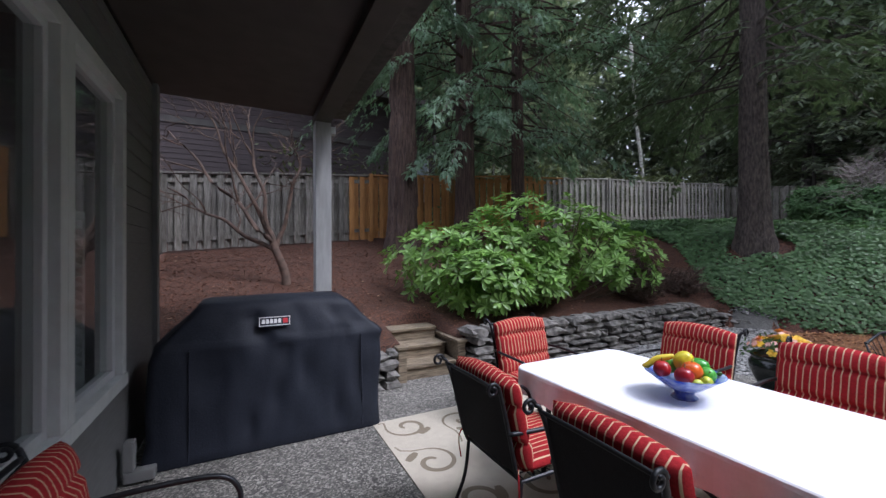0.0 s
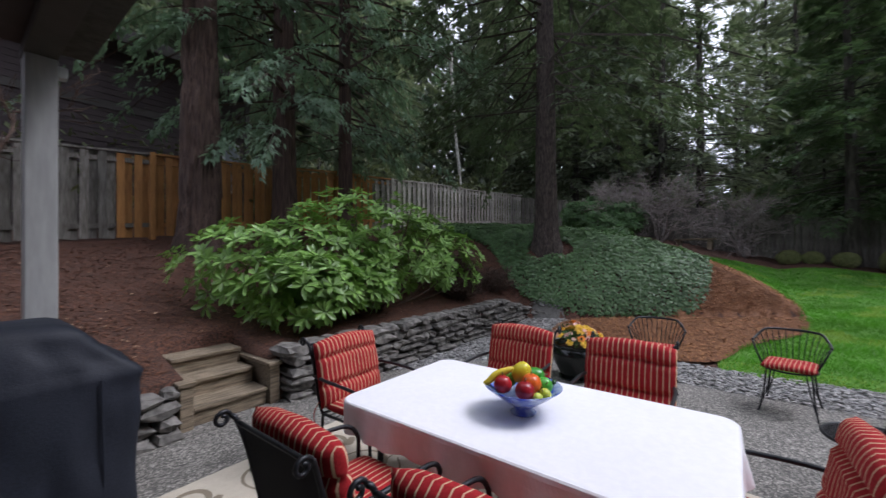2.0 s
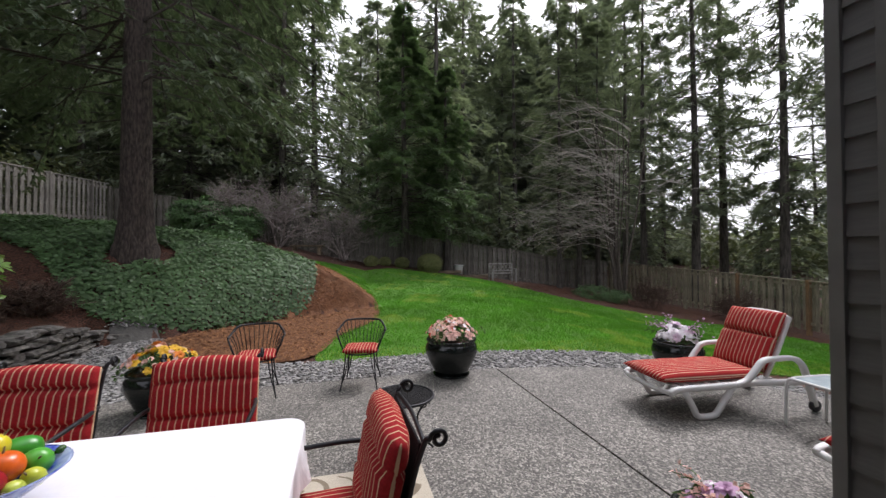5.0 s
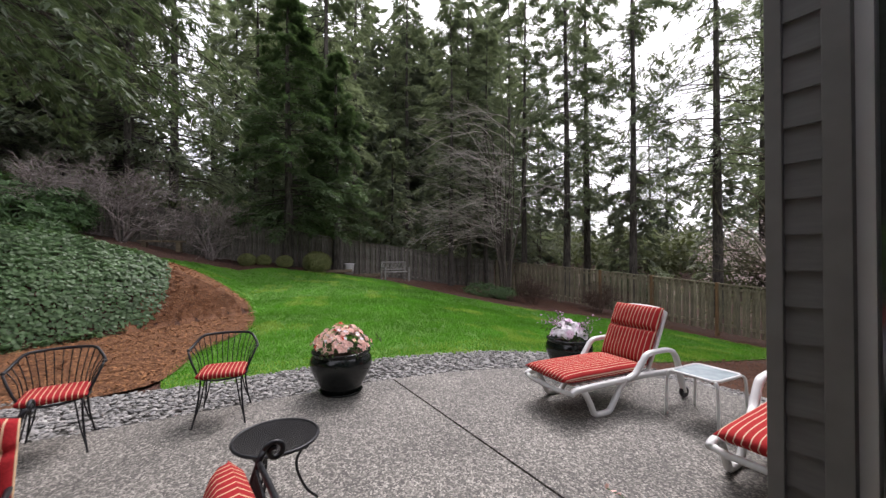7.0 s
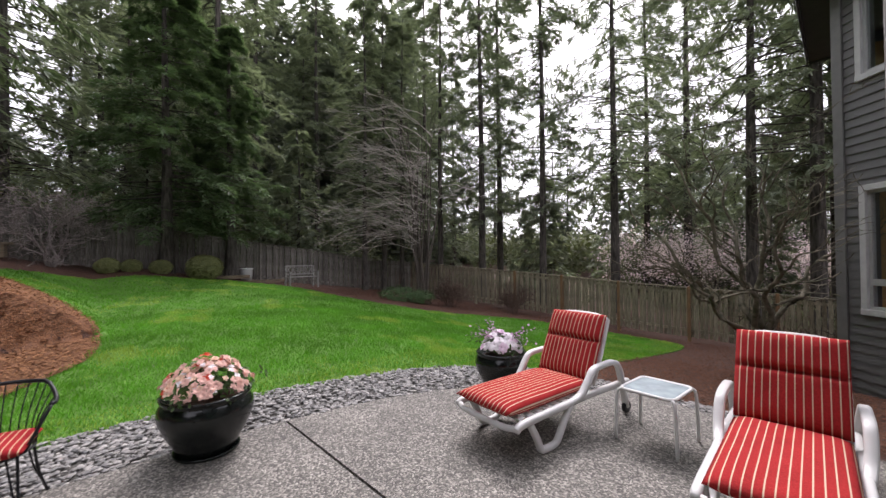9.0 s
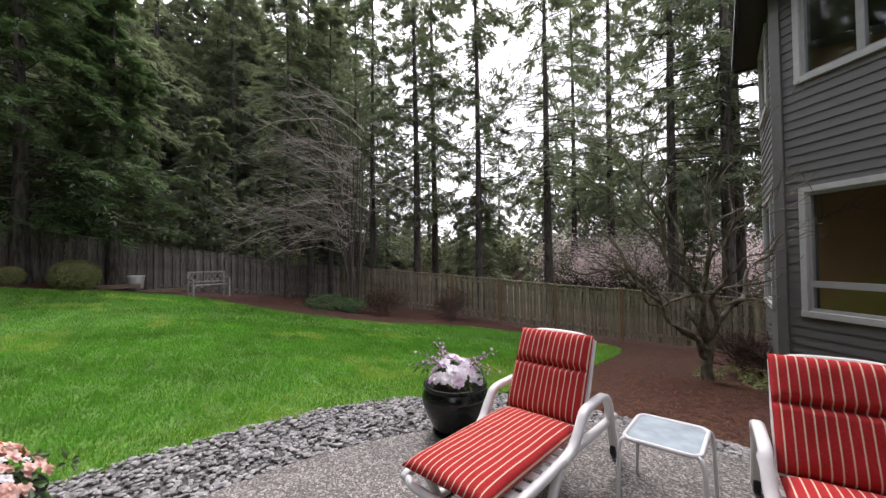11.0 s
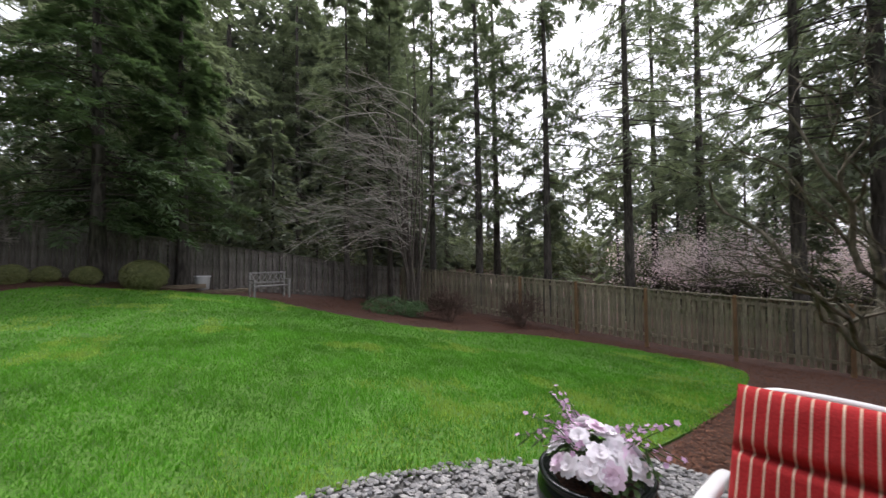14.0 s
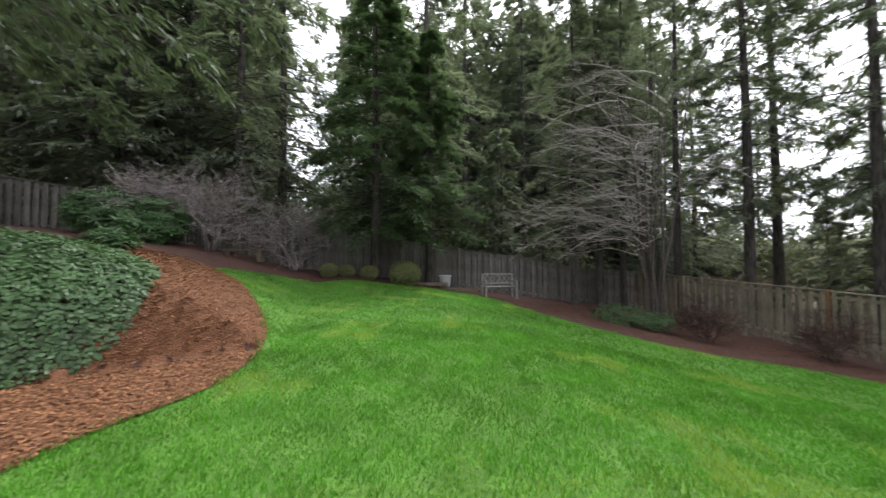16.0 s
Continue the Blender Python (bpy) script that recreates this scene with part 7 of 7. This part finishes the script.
# far garden things
OLDWOOD = mat("silvered_bench_wood", (0.33, 0.32, 0.30), 0.85, scale=18, second=(0.18, 0.172, 0.158), bump=0.3, big=0.1)
be = thing("garden_bench", "weathered silver-grey wooden garden bench with a lattice back", "bench", at(18.35, -7.55, 90, 1.0, 0.0))
for sx in (-0.62, 0.62):
    part("leg", boxed(sx - 0.035, sx + 0.035, 0.2, 0.27, -0.05, 0.62, bevel=0.005), OLDWOOD, be)
    part("leg", boxed(sx - 0.035, sx + 0.035, -0.27, -0.2, -0.05, 0.9, bevel=0.005), OLDWOOD, be)
    part("armrest", boxed(sx - 0.04, sx + 0.04, -0.198, 0.28, 0.62, 0.65, bevel=0.005), OLDWOOD, be)
for k in range(5):
    part("seat_slat", boxed(-0.62, 0.62, -0.19 + k * 0.09, -0.115 + k * 0.09, 0.40, 0.425, bevel=0.003), OLDWOOD, be)
for z in (0.5, 0.86):
    part("back_rail", boxed(-0.585, 0.585, -0.255, -0.215, z, z + 0.06, bevel=0.004), OLDWOOD, be)
for k in range(6):
    x = -0.5 + k * 0.2
    for sg in (-1, 1):
        part("lattice", tube([(x - 0.09 * sg, -0.235 + 0.012 * sg, 0.56), (x + 0.09 * sg, -0.235 + 0.012 * sg, 0.86)], 0.014, 5), OLDWOOD, be)
bn = thing("garden_tub", "pale grey plastic tub in the border", "tub", at(19.9, -5.75, 0, 1.0, -0.03))
part("body", lathe([(0.19, 0), (0.21, 0.02), (0.25, 0.46), (0.24, 0.47), (0.19, 0.06), (0.02, 0.05)], 24), mat("grey_tub_plastic", (0.45, 0.45, 0.43), 0.5, grain=0.1), bn, smooth=True)
part("rim", lathe([(0.25, 0.46), (0.275, 0.47), (0.275, 0.50), (0.245, 0.505), (0.24, 0.475)], 24), PLASTIC, bn, smooth=True)
lb = thing("log_bench", "low rustic wooden plank bench in the bark border", "bench", at(19.2, 1.75, 80, 1.0, -0.02))
part("plank", boxed(-0.75, 0.75, -0.18, 0.18, 0.30, 0.37, bevel=0.01), STEP_WOOD, lb)
for sx in (-0.55, 0.55):
    part("support", boxed(sx - 0.08, sx + 0.08, -0.14, 0.14, -0.08, 0.298, bevel=0.012), STEP_WOOD, lb)
for x, y, a in ((19.3, -6.4, 84), (19.6, -5.0, 96), (16.4, 4.6, 60), (17.4, 5.6, 40)):
    lg = thing("edging_log", "weathered timber edging lying on the bark", "timber", at(x, y, a, 1.0, 0.0))
    part("timber", boxed(-0.8, 0.8, -0.07, 0.07, -0.05, 0.10, bevel=0.02), STEP_WOOD, lg)
